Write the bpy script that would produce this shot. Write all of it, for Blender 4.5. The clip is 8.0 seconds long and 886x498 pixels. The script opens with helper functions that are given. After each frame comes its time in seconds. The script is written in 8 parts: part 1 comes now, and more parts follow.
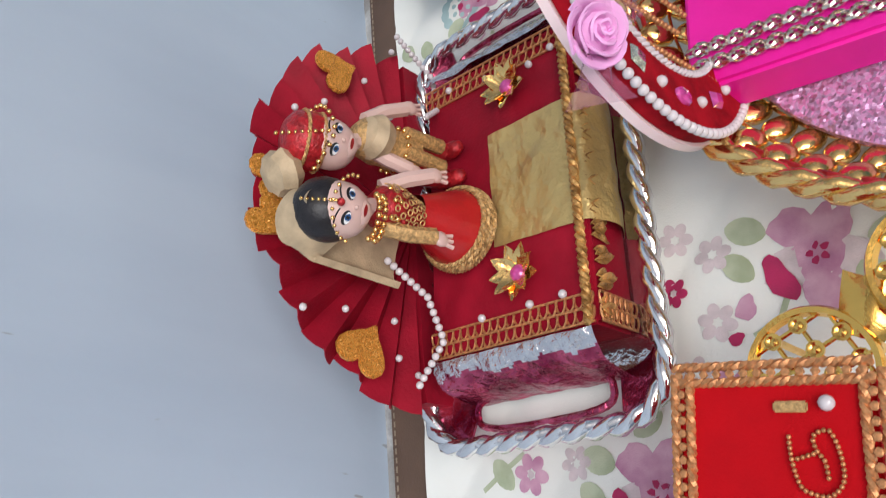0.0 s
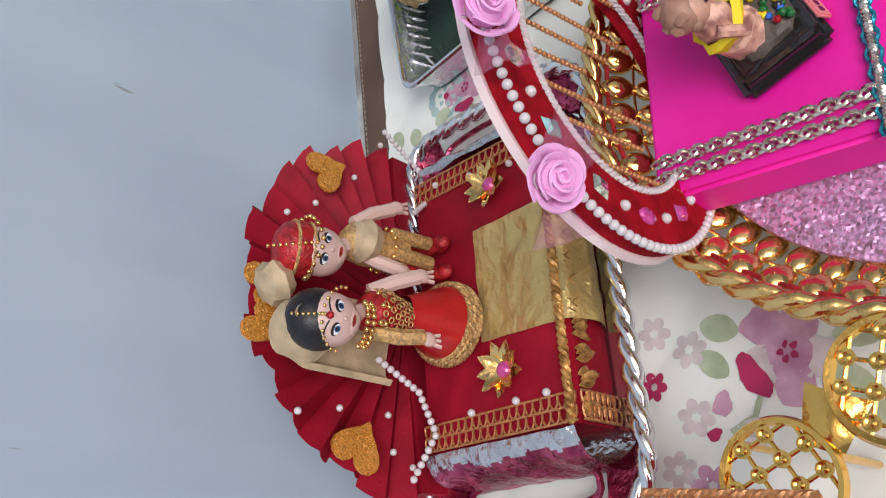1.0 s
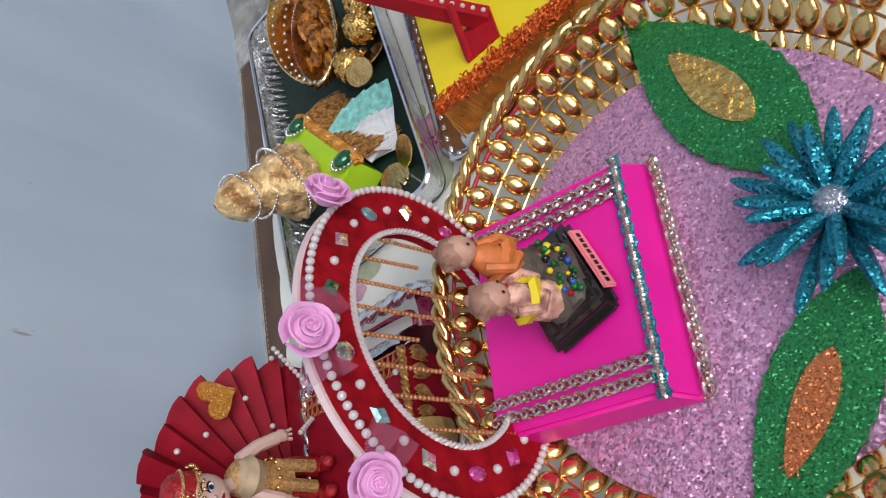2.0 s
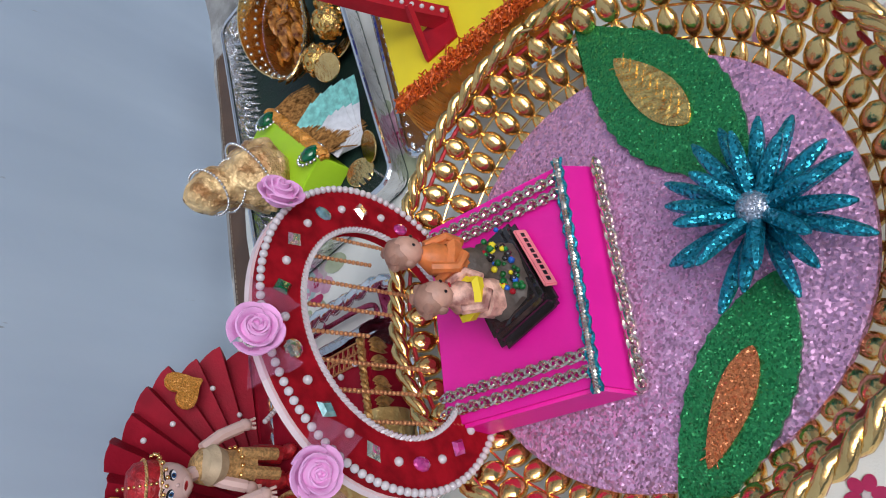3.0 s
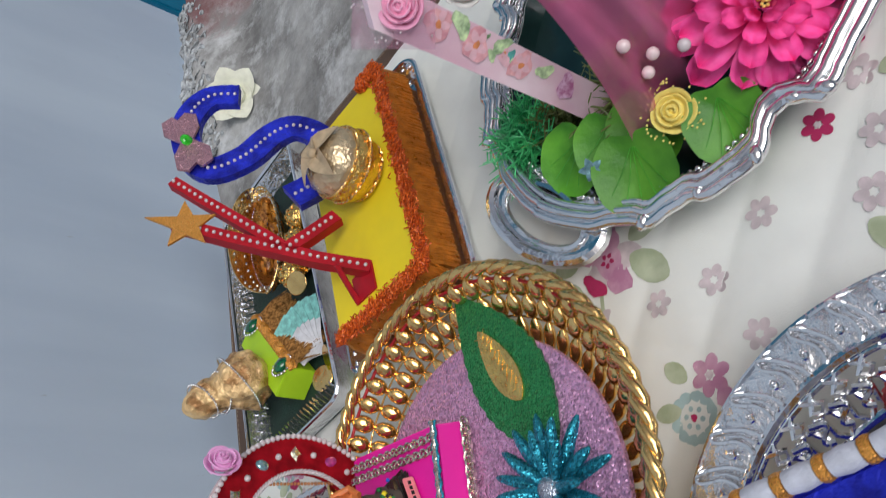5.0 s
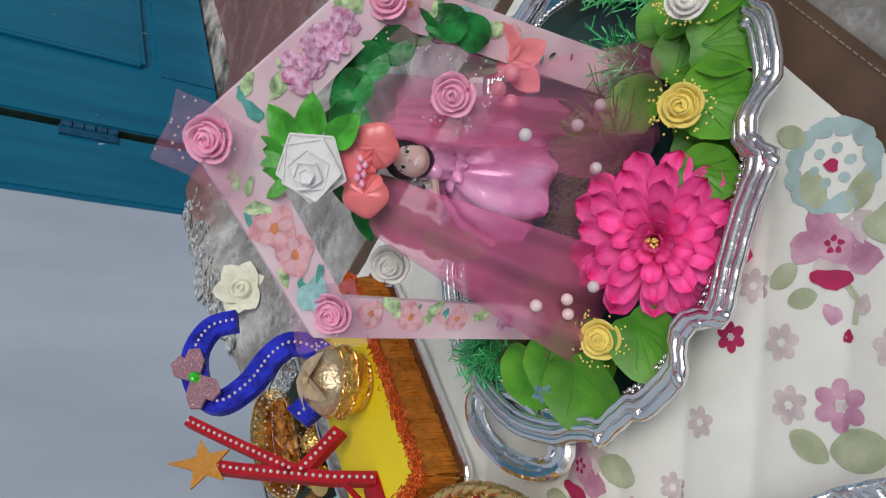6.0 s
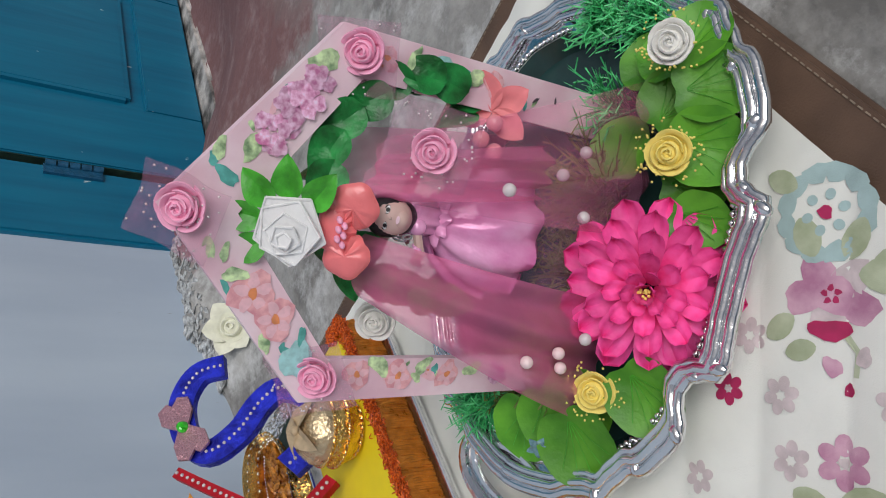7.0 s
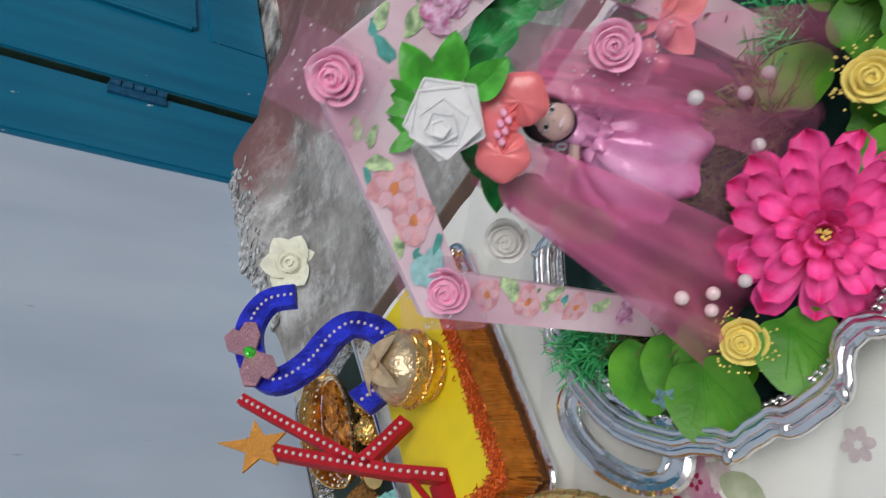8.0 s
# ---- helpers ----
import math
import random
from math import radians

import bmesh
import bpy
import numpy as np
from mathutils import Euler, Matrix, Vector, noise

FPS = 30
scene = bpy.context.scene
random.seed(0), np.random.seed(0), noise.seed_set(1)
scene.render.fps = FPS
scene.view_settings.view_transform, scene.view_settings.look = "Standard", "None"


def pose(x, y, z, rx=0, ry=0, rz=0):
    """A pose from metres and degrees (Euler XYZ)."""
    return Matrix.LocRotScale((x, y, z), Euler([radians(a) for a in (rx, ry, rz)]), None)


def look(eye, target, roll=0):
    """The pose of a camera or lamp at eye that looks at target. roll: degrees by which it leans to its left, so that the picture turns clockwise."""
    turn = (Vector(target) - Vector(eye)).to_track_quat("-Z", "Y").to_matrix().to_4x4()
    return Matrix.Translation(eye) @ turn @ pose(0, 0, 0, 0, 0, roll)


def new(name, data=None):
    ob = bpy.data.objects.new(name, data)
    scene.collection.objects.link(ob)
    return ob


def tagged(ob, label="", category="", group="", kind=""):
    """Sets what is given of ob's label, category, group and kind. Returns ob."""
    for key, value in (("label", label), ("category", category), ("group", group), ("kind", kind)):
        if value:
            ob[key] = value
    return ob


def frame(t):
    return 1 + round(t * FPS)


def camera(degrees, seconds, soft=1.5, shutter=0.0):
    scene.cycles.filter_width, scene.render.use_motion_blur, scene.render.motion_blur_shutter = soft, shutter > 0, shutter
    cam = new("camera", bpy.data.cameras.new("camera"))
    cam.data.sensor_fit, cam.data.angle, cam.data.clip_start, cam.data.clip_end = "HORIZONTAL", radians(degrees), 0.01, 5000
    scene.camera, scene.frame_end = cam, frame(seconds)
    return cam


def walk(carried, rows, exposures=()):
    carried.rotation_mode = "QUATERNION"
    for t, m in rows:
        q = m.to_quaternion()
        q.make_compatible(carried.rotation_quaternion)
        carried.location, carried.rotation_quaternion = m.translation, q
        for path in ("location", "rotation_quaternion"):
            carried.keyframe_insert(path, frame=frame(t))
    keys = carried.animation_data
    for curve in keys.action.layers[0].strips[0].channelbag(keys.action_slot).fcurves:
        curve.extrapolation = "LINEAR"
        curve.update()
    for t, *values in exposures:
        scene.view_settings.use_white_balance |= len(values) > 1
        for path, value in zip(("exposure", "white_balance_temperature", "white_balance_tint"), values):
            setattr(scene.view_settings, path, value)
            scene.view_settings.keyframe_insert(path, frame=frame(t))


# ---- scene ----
cam = camera(60.1, 8.0, 1.0, 0.2)
PATH = [
    (0, (-0.05, 0.033, 0.359), (0.774, 1.235, -1.011), -69.9),
    (0.5, (-0.028, 0.019, 0.359), (0.849, 1.184, -1.01), -69.9),
    (1, (-0.025, 0.0, 0.372), (0.878, 1.188, -0.961), -69.9),
    (1.3, (-0.007, -0.019, 0.38), (0.953, 1.115, -0.959), -68.7),
    (1.5, (0.01, -0.052, 0.376), (1.039, 1.05, -0.939), -69.2),
    (2, (0.021, -0.105, 0.391), (1.088, 0.9, -0.969), -68.4),
    (3.3, (0.009, -0.147, 0.387), (1.02, 0.884, -0.997), -69.5),
    (3.5, (0.0, -0.16, 0.394), (1.001, 0.884, -0.988), -69.3),
    (4, (0.0, -0.221, 0.414), (1.031, 0.829, -0.94), -71.2),
    (4.2, (0.004, -0.25, 0.424), (1.064, 0.803, -0.907), -71.3),
    (5.3, (0.067, -0.409, 0.415), (1.239, 0.691, -0.776), -75.1),
    (5.5, (0.08, -0.441, 0.412), (1.278, 0.64, -0.77), -77.6),
    (6, (0.094, -0.504, 0.419), (1.397, 0.546, -0.676), -81.3),
    (6.5, (0.104, -0.518, 0.407), (1.421, 0.499, -0.702), -83.0),
    (7, (0.119, -0.518, 0.409), (1.443, 0.498, -0.692), -82.3),
    (7.5, (0.136, -0.505, 0.412), (1.475, 0.513, -0.67), -80.3),
    (8, (0.145, -0.434, 0.437), (1.448, 0.652, -0.623), -78.0),
]
EXPOSURES = [(0, -0.05, 6500, 10), (1, -0.12, 6500, 10), (1.5, -0.10, 6500, 10), (2, -0.31, 6450, 10), (3.5, -0.36, 5950, 10), (4.2, -0.36, 5950, 10), (5.5, -0.54, 6700, 10), (8, -0.50, 6600, 10)]
walk(cam, [(t, look(eye, target, roll)) for t, eye, target, roll in PATH], EXPOSURES)

# ---- world and light ----
world = bpy.data.worlds.new("world")
scene.world = world
world.use_nodes = True
wn = world.node_tree
sky = wn.nodes.new("ShaderNodeTexSky")
sky.sky_type = 'NISHITA'
sky.sun_disc = False
sky.sun_elevation = radians(55)
sky.sun_rotation = radians(200)
sky.dust_density = 4.0
bg = wn.nodes["Background"]
bg.inputs["Strength"].default_value = 0.095
hazy = wn.nodes.new("ShaderNodeHueSaturation")
hazy.inputs["Saturation"].default_value = 0.55
wn.links.new(sky.outputs[0], hazy.inputs["Color"])
wn.links.new(hazy.outputs[0], bg.inputs["Color"])
sun = new("sun", bpy.data.lights.new("sun", "SUN"))
sun.data.energy = 2.15
sun.data.angle = radians(38)
sun.data.color = (0.97, 0.98, 1.0)
sun.matrix_world = look((-1.2, -2.6, 2.6), (0.2, 0.1, 0.0))


# ---- materials ----
def tree(name):
    m = bpy.data.materials.new(name)
    m.use_nodes = True
    nt = m.node_tree
    return m, nt, nt.nodes["Principled BSDF"]


def mat(name, col, rough=0.5, metal=0.0, var=0.2, scale=60.0, bump=0.15, bscale=400.0, alpha=1.0, col2=None, sheen=0.0, coat=0.0, trans=0.0, rand=0.0, spec=0.5):
    m, nt, p = tree(name)
    tc = nt.nodes.new("ShaderNodeTexCoord")
    n1 = nt.nodes.new("ShaderNodeTexNoise")
    n1.inputs["Scale"].default_value, n1.inputs["Detail"].default_value = scale, 6
    nt.links.new(tc.outputs["Object"], n1.inputs["Vector"])
    ramp = nt.nodes.new("ShaderNodeValToRGB")
    ramp.color_ramp.elements[0].position, ramp.color_ramp.elements[1].position = 0.35, 0.65
    lo = tuple(v * (1 - var) for v in col)
    hi = tuple(min(1, v * (1 + var)) for v in (col2 or col))
    ramp.color_ramp.elements[0].color, ramp.color_ramp.elements[1].color = (*lo, 1), (*hi, 1)
    nt.links.new(n1.outputs["Fac"], ramp.inputs["Fac"])
    out = ramp.outputs["Color"]
    if rand:
        oi = nt.nodes.new("ShaderNodeObjectInfo")
        mr = nt.nodes.new("ShaderNodeMapRange")
        mr.inputs["To Min"].default_value, mr.inputs["To Max"].default_value = 1 - rand, 1 + rand
        nt.links.new(oi.outputs["Random"], mr.inputs["Value"])
        hs = nt.nodes.new("ShaderNodeHueSaturation")
        nt.links.new(mr.outputs[0], hs.inputs["Value"])
        nt.links.new(out, hs.inputs["Color"])
        out = hs.outputs["Color"]
    nt.links.new(out, p.inputs["Base Color"])
    n2 = nt.nodes.new("ShaderNodeTexNoise")
    n2.inputs["Scale"].default_value, n2.inputs["Detail"].default_value = bscale, 4
    nt.links.new(tc.outputs["Object"], n2.inputs["Vector"])
    b = nt.nodes.new("ShaderNodeBump")
    b.inputs["Strength"].default_value, b.inputs["Distance"].default_value = bump, 1.0 / bscale
    nt.links.new(n2.outputs["Fac"], b.inputs["Height"])
    nt.links.new(b.outputs["Normal"], p.inputs["Normal"])
    mr2 = nt.nodes.new("ShaderNodeMapRange")
    mr2.inputs["To Min"].default_value, mr2.inputs["To Max"].default_value = max(0.02, rough * 0.75), min(1, rough * 1.25)
    nt.links.new(n1.outputs["Fac"], mr2.inputs["Value"])
    nt.links.new(mr2.outputs[0], p.inputs["Roughness"])
    p.inputs["Specular IOR Level"].default_value = spec
    p.inputs["Metallic"].default_value = metal
    p.inputs["Alpha"].default_value = alpha
    p.inputs["Sheen Weight"].default_value = sheen
    p.inputs["Coat Weight"].default_value = coat
    p.inputs["Transmission Weight"].default_value = trans
    return m


def glitter(name, col, dark=0.45, scale=1100.0, tilt=0.9, metal=0.75, rough=0.32):
    """Glitter foam: tiny flakes, each with its own tilt and shade."""
    m, nt, p = tree(name)
    tc = nt.nodes.new("ShaderNodeTexCoord")
    v = nt.nodes.new("ShaderNodeTexVoronoi")
    v.inputs["Scale"].default_value = scale
    nt.links.new(tc.outputs["Object"], v.inputs["Vector"])
    sep = nt.nodes.new("ShaderNodeSeparateColor")
    nt.links.new(v.outputs["Color"], sep.inputs[0])
    ramp = nt.nodes.new("ShaderNodeValToRGB")
    ramp.color_ramp.elements[0].color = (*[c * dark for c in col], 1)
    ramp.color_ramp.elements[1].color = (*[min(1, c * 1.25 + 0.05) for c in col], 1)
    nt.links.new(sep.outputs[0], ramp.inputs["Fac"])
    nt.links.new(ramp.outputs["Color"], p.inputs["Base Color"])
    sub = nt.nodes.new("ShaderNodeVectorMath")
    sub.operation = 'SUBTRACT'
    sub.inputs[1].default_value = (0.5, 0.5, 0.5)
    nt.links.new(v.outputs["Color"], sub.inputs[0])
    sc = nt.nodes.new("ShaderNodeVectorMath")
    sc.operation = 'SCALE'
    sc.inputs["Scale"].default_value = tilt
    nt.links.new(sub.outputs[0], sc.inputs[0])
    geo = nt.nodes.new("ShaderNodeNewGeometry")
    add = nt.nodes.new("ShaderNodeVectorMath")
    nt.links.new(geo.outputs["Normal"], add.inputs[0])
    nt.links.new(sc.outputs[0], add.inputs[1])
    nor = nt.nodes.new("ShaderNodeVectorMath")
    nor.operation = 'NORMALIZE'
    nt.links.new(add.outputs[0], nor.inputs[0])
    nt.links.new(nor.outputs[0], p.inputs["Normal"])
    p.inputs["Metallic"].default_value, p.inputs["Roughness"].default_value = metal, rough
    return m


M = {}
M["gold"] = mat("gold plastic", (0.92, 0.60, 0.23), 0.13, 0.97, 0.12, 90, 0.12, 200)
M["gold_dark"] = mat("old gold", (0.62, 0.36, 0.10), 0.28, 0.9, 0.2, 120, 0.3, 500)
M["gold_foil"] = mat("gold foil", (0.66, 0.48, 0.19), 0.30, 0.55, 0.10, 14, 0.35, 45)
M["silver"] = mat("silvered plastic", (0.86, 0.86, 0.87), 0.09, 0.97, 0.05, 60, 0.08, 110)
M["silver_foil"] = mat("silver foil", (0.72, 0.72, 0.75), 0.2, 0.95, 0.1, 60, 0.6, 180)
M["maroon_foil"] = mat("maroon foil", (0.34, 0.02, 0.08), 0.16, 0.85, 0.3, 60, 0.5, 70, col2=(0.52, 0.10, 0.18))
M["pearl"] = mat("pearl", (0.66, 0.60, 0.61), 0.16, 0.0, 0.04, 60, 0.02, 300, coat=0.5)
M["pearl_pink"] = mat("pale pink pearl", (0.85, 0.66, 0.66), 0.18, 0.0, 0.04, 60, 0.02, 300, coat=0.5)
M["red_paper"] = mat("crimson satin paper", (0.30, 0.007, 0.022), 0.55, 0.0, 0.18, 40, 0.2, 500, spec=0.15)
M["red_velvet"] = mat("red velvet", (0.30, 0.006, 0.013), 0.95, 0.0, 0.3, 90, 0.4, 1500, spec=0.08)
M["red_felt"] = mat("bright red felt", (0.50, 0.005, 0.010), 0.9, 0.0, 0.05, 90, 0.4, 1500, spec=0.08)
M["red_card"] = mat("red card", (0.40, 0.008, 0.018), 0.5, 0.0, 0.15, 60, 0.1, 600, spec=0.25)
M["magenta"] = mat("hot pink card", (0.84, 0.010, 0.35), 0.42, 0.0, 0.05, 30, 0.06, 500)
M["yellow"] = mat("yellow foam sheet", (0.86, 0.68, 0.015), 0.6, 0.0, 0.04, 25, 0.06, 900)
M["lime"] = mat("lime green paper", (0.42, 0.68, 0.02), 0.5, 0.0, 0.06, 30, 0.06, 600)
M["orange_tinsel"] = mat("orange red tinsel", (0.60, 0.045, 0.010), 0.35, 0.2, 0.4, 500, 0.5, 700, col2=(0.85, 0.16, 0.02))
M["amber_fringe"] = mat("amber gold fringe", (0.62, 0.24, 0.03), 0.3, 0.4, 0.10, 120, 0.2, 900, col2=(0.74, 0.32, 0.05))
M["brown_fringe"] = mat("brown gold fringe", (0.28, 0.13, 0.035), 0.45, 0.3, 0.4, 300, 0.4, 900, col2=(0.46, 0.25, 0.08))
M["lace"] = mat("copper gold lace thread", (0.60, 0.27, 0.11), 0.4, 0.5, 0.25, 600, 0.3, 1500)
M["lilac_glitter"] = glitter("lilac glitter foam", (0.74, 0.38, 0.65), dark=0.42, scale=780, tilt=0.95, metal=0.40, rough=0.38)
M["green_glitter"] = glitter("green glitter foam", (0.012, 0.30, 0.075), metal=0.6)
M["teal_glitter"] = glitter("teal glitter tinsel", (0.01, 0.38, 0.52), dark=0.3, scale=900)
M["gold_glitter"] = glitter("gold glitter foam", (0.72, 0.30, 0.03), scale=1400, dark=0.6, metal=0.35)
M["copper_glitter"] = glitter("copper glitter leaf", (0.72, 0.22, 0.06), scale=1200, rough=0.25, metal=0.5)
M["pink_glitter"] = glitter("pale pink glitter foam", (0.70, 0.36, 0.42), scale=1400)
M["silver_glitter"] = glitter("silver glitter ball", (0.55, 0.58, 0.68), scale=1400)
M["blue_foil"] = mat("royal blue foil", (0.012, 0.016, 0.38), 0.34, 0.4, 0.25, 60, 0.45, 260, col2=(0.02, 0.035, 0.60))
M["foam_pink"] = mat("pink foam rose", (0.90, 0.42, 0.60), 0.75, 0.0, 0.08, 90, 0.2, 900)
M["foam_mauve"] = mat("mauve pink foam rose", (0.84, 0.42, 0.72), 0.75, 0.0, 0.08, 90, 0.2, 900)
M["foam_white"] = mat("white foam rose", (0.86, 0.85, 0.80), 0.75, 0.0, 0.08, 90, 0.2, 900)
M["foam_yellow"] = mat("yellow foam rose", (0.92, 0.76, 0.20), 0.75, 0.0, 0.08, 90, 0.2, 900)
M["satin_white"] = mat("white satin ribbon", (0.80, 0.80, 0.80), 0.28, 0.0, 0.06, 60, 0.15, 300, coat=0.3)
M["satin_coral"] = mat("coral satin", (0.88, 0.20, 0.21), 0.30, 0.0, 0.08, 40, 0.12, 200, coat=0.3)
M["coral_felt"] = mat("coral fabric petal", (0.85, 0.25, 0.27), 0.6, 0.0, 0.1, 60, 0.1, 500)
M["fuchsia"] = mat("fuchsia silk petal", (0.74, 0.02, 0.20), 0.55, 0.0, 0.35, 120, 0.25, 500, col2=(0.85, 0.08, 0.30))
M["leaf"] = mat("bright green fabric leaf", (0.050, 0.25, 0.011), 0.42, 0.0, 0.15, 30, 0.15, 350, col2=(0.11, 0.35, 0.024), spec=0.4, rand=0.25)
M["leaf_dark"] = mat("dark green fabric leaf", (0.006, 0.13, 0.022), 0.4, 0.0, 0.3, 60, 0.3, 300, col2=(0.012, 0.24, 0.05))
M["leaf_lime"] = mat("lime edged satin leaf", (0.06, 0.38, 0.03), 0.4, 0.0, 0.3, 90, 0.2, 300)
M["grass_green"] = mat("green plastic grass", (0.02, 0.40, 0.12), 0.4, 0.0, 0.3, 60, 0.1, 300, col2=(0.10, 0.62, 0.22))
M["grass_olive"] = mat("olive plastic grass", (0.16, 0.20, 0.05), 0.5, 0.0, 0.4, 60, 0.1, 300)
M["tulle"] = mat("pink tulle", (0.72, 0.18, 0.35), 0.8, 0.0, 0.15, 90, 0.3, 900, alpha=0.27)
M["tulle_thick"] = mat("folded pink tulle", (0.80, 0.17, 0.37), 0.7, 0.0, 0.10, 40, 0.3, 600, alpha=0.46)
M["tulle_mauve"] = mat("mauve dotted tulle", (0.60, 0.24, 0.40), 0.8, 0.0, 0.15, 90, 0.3, 900, alpha=0.24)
M["skin"] = mat("doll plastic", (0.68, 0.47, 0.42), 0.4, 0.0, 0.05, 60, 0.02, 300)
M["black"] = mat("black hair", (0.012, 0.010, 0.012), 0.4, 0.0, 0.3, 300, 0.3, 900)
M["black_gloss"] = mat("black glazed resin", (0.02, 0.015, 0.015), 0.15, 0.0, 0.3, 60, 0.05, 300, coat=0.6)
M["cream"] = mat("beige gauze veil", (0.50, 0.38, 0.24), 0.6, 0.1, 0.2, 80, 0.3, 700)
M["gold_brocade"] = mat("gold brocade", (0.55, 0.34, 0.14), 0.5, 0.4, 0.35, 500, 0.6, 900)
M["red_sequin"] = mat("red brocade", (0.40, 0.014, 0.02), 0.35, 0.2, 0.35, 250, 0.5, 500)
M["blush_resin"] = mat("blush painted resin", (0.60, 0.33, 0.24), 0.5, 0.0, 0.15, 120, 0.15, 300)
M["orange_resin"] = mat("orange painted resin", (0.70, 0.20, 0.05), 0.5, 0.0, 0.2, 120, 0.15, 300)
M["blue_paint"] = mat("blue painted resin", (0.02, 0.12, 0.55), 0.4, 0.0, 0.2, 120, 0.15, 300)
M["eye_blue"] = mat("painted blue eye", (0.02, 0.09, 0.24), 0.3, 0.0, 0.1, 200, 0.02, 300)
M["gem_green"] = mat("emerald gem", (0.0, 0.10, 0.035), 0.08, 0.1, 0.4, 200, 0.02, 300, coat=1.0)
M["gem_lime"] = mat("bright green gem", (0.03, 0.55, 0.02), 0.08, 0.1, 0.3, 200, 0.02, 300, coat=1.0)
M["gem_pink"] = mat("pink gem", (0.60, 0.07, 0.32), 0.08, 0.3, 0.3, 200, 0.02, 300, coat=1.0)
M["gem_clear"] = mat("clear crystal", (0.86, 0.80, 0.64), 0.06, 0.9, 0.25, 250, 0.1, 300, coat=1.0)
M["gem_sky"] = mat("pale blue crystal", (0.22, 0.42, 0.46), 0.08, 0.5, 0.4, 250, 0.1, 300, coat=1.0)
M["print_pink"] = mat("pink floral print", (0.84, 0.54, 0.64), 0.4, 0.0, 0.06, 22, 0.06, 600, col2=(0.88, 0.70, 0.76))
M["note"] = mat("banknote paper", (0.68, 0.68, 0.70), 0.6, 0.0, 0.12, 120, 0.1, 600)
M["note_teal"] = mat("teal banknote print", (0.22, 0.55, 0.50), 0.6, 0.0, 0.25, 200, 0.1, 600)
M["amber"] = mat("amber candy wrap", (0.26, 0.045, 0.008), 0.14, 0.15, 0.5, 90, 0.6, 160, col2=(0.74, 0.28, 0.04), coat=0.6)
M["tissue"] = mat("gold tissue", (0.62, 0.30, 0.10), 0.28, 0.35, 0.35, 70, 0.8, 130, col2=(0.82, 0.53, 0.26))
M["cotton"] = mat("white cotton roll", (0.62, 0.64, 0.72), 0.9, 0.0, 0.1, 120, 0.5, 900)
M["chain_metal"] = mat("warm silver chain", (0.78, 0.70, 0.62), 0.2, 0.95, 0.1, 60, 0.1, 300)
M["gold_relief"] = mat("embossed gold", (0.92, 0.62, 0.20), 0.22, 0.92, 0.15, 140, 0.6, 170)
M["tray_grey"] = mat("smoky plastic floor", (0.30, 0.30, 0.31), 0.25, 0.6, 0.3, 60, 0.3, 160)
M["tray_mirror"] = mat("dark green gloss tray floor", (0.018, 0.050, 0.045), 0.18, 0.0, 0.3, 20, 0.05, 300)
M["lining"] = mat("dark green lining", (0.012, 0.035, 0.025), 0.6, 0.0, 0.3, 60, 0.3, 400)
M["hair_brown"] = mat("warm painted resin hair", (0.38, 0.20, 0.14), 0.5, 0.0, 0.2, 120, 0.15, 300)
M["clear"] = mat("clear silvered film", (0.80, 0.81, 0.83), 0.12, 0.85, 0.12, 60, 0.4, 90)
M["iron"] = mat("painted iron hinge", (0.012, 0.10, 0.20), 0.4, 0.2, 0.25, 60, 0.4, 200)
M["brown"] = mat("brown leatherette", (0.115, 0.068, 0.045), 0.6, 0.0, 0.18, 30, 0.35, 700)
M["gold_tassel"] = mat("brownish gold lame", (0.46, 0.22, 0.055), 0.35, 0.5, 0.35, 160, 0.5, 400, col2=(0.62, 0.36, 0.12))
M["pale_gold"] = mat("pale gold enamel", (0.74, 0.58, 0.36), 0.25, 0.7, 0.15, 90, 0.4, 160)
M["amber_cloth"] = mat("amber cloth", (0.56, 0.20, 0.025), 0.6, 0.0, 0.15, 40, 0.2, 600)
M["coral_pearl"] = mat("coral pearl", (0.82, 0.30, 0.34), 0.18, 0.0, 0.06, 60, 0.02, 300, coat=0.5)
M["stitch"] = mat("pale stitching", (0.30, 0.24, 0.18), 0.8, 0.0, 0.1, 60, 0.1, 900)
M["old_wood"] = mat("weathered grey wood", (0.20, 0.19, 0.18), 0.8, 0.0, 0.6, 18, 0.6, 90, col2=(0.42, 0.40, 0.38))


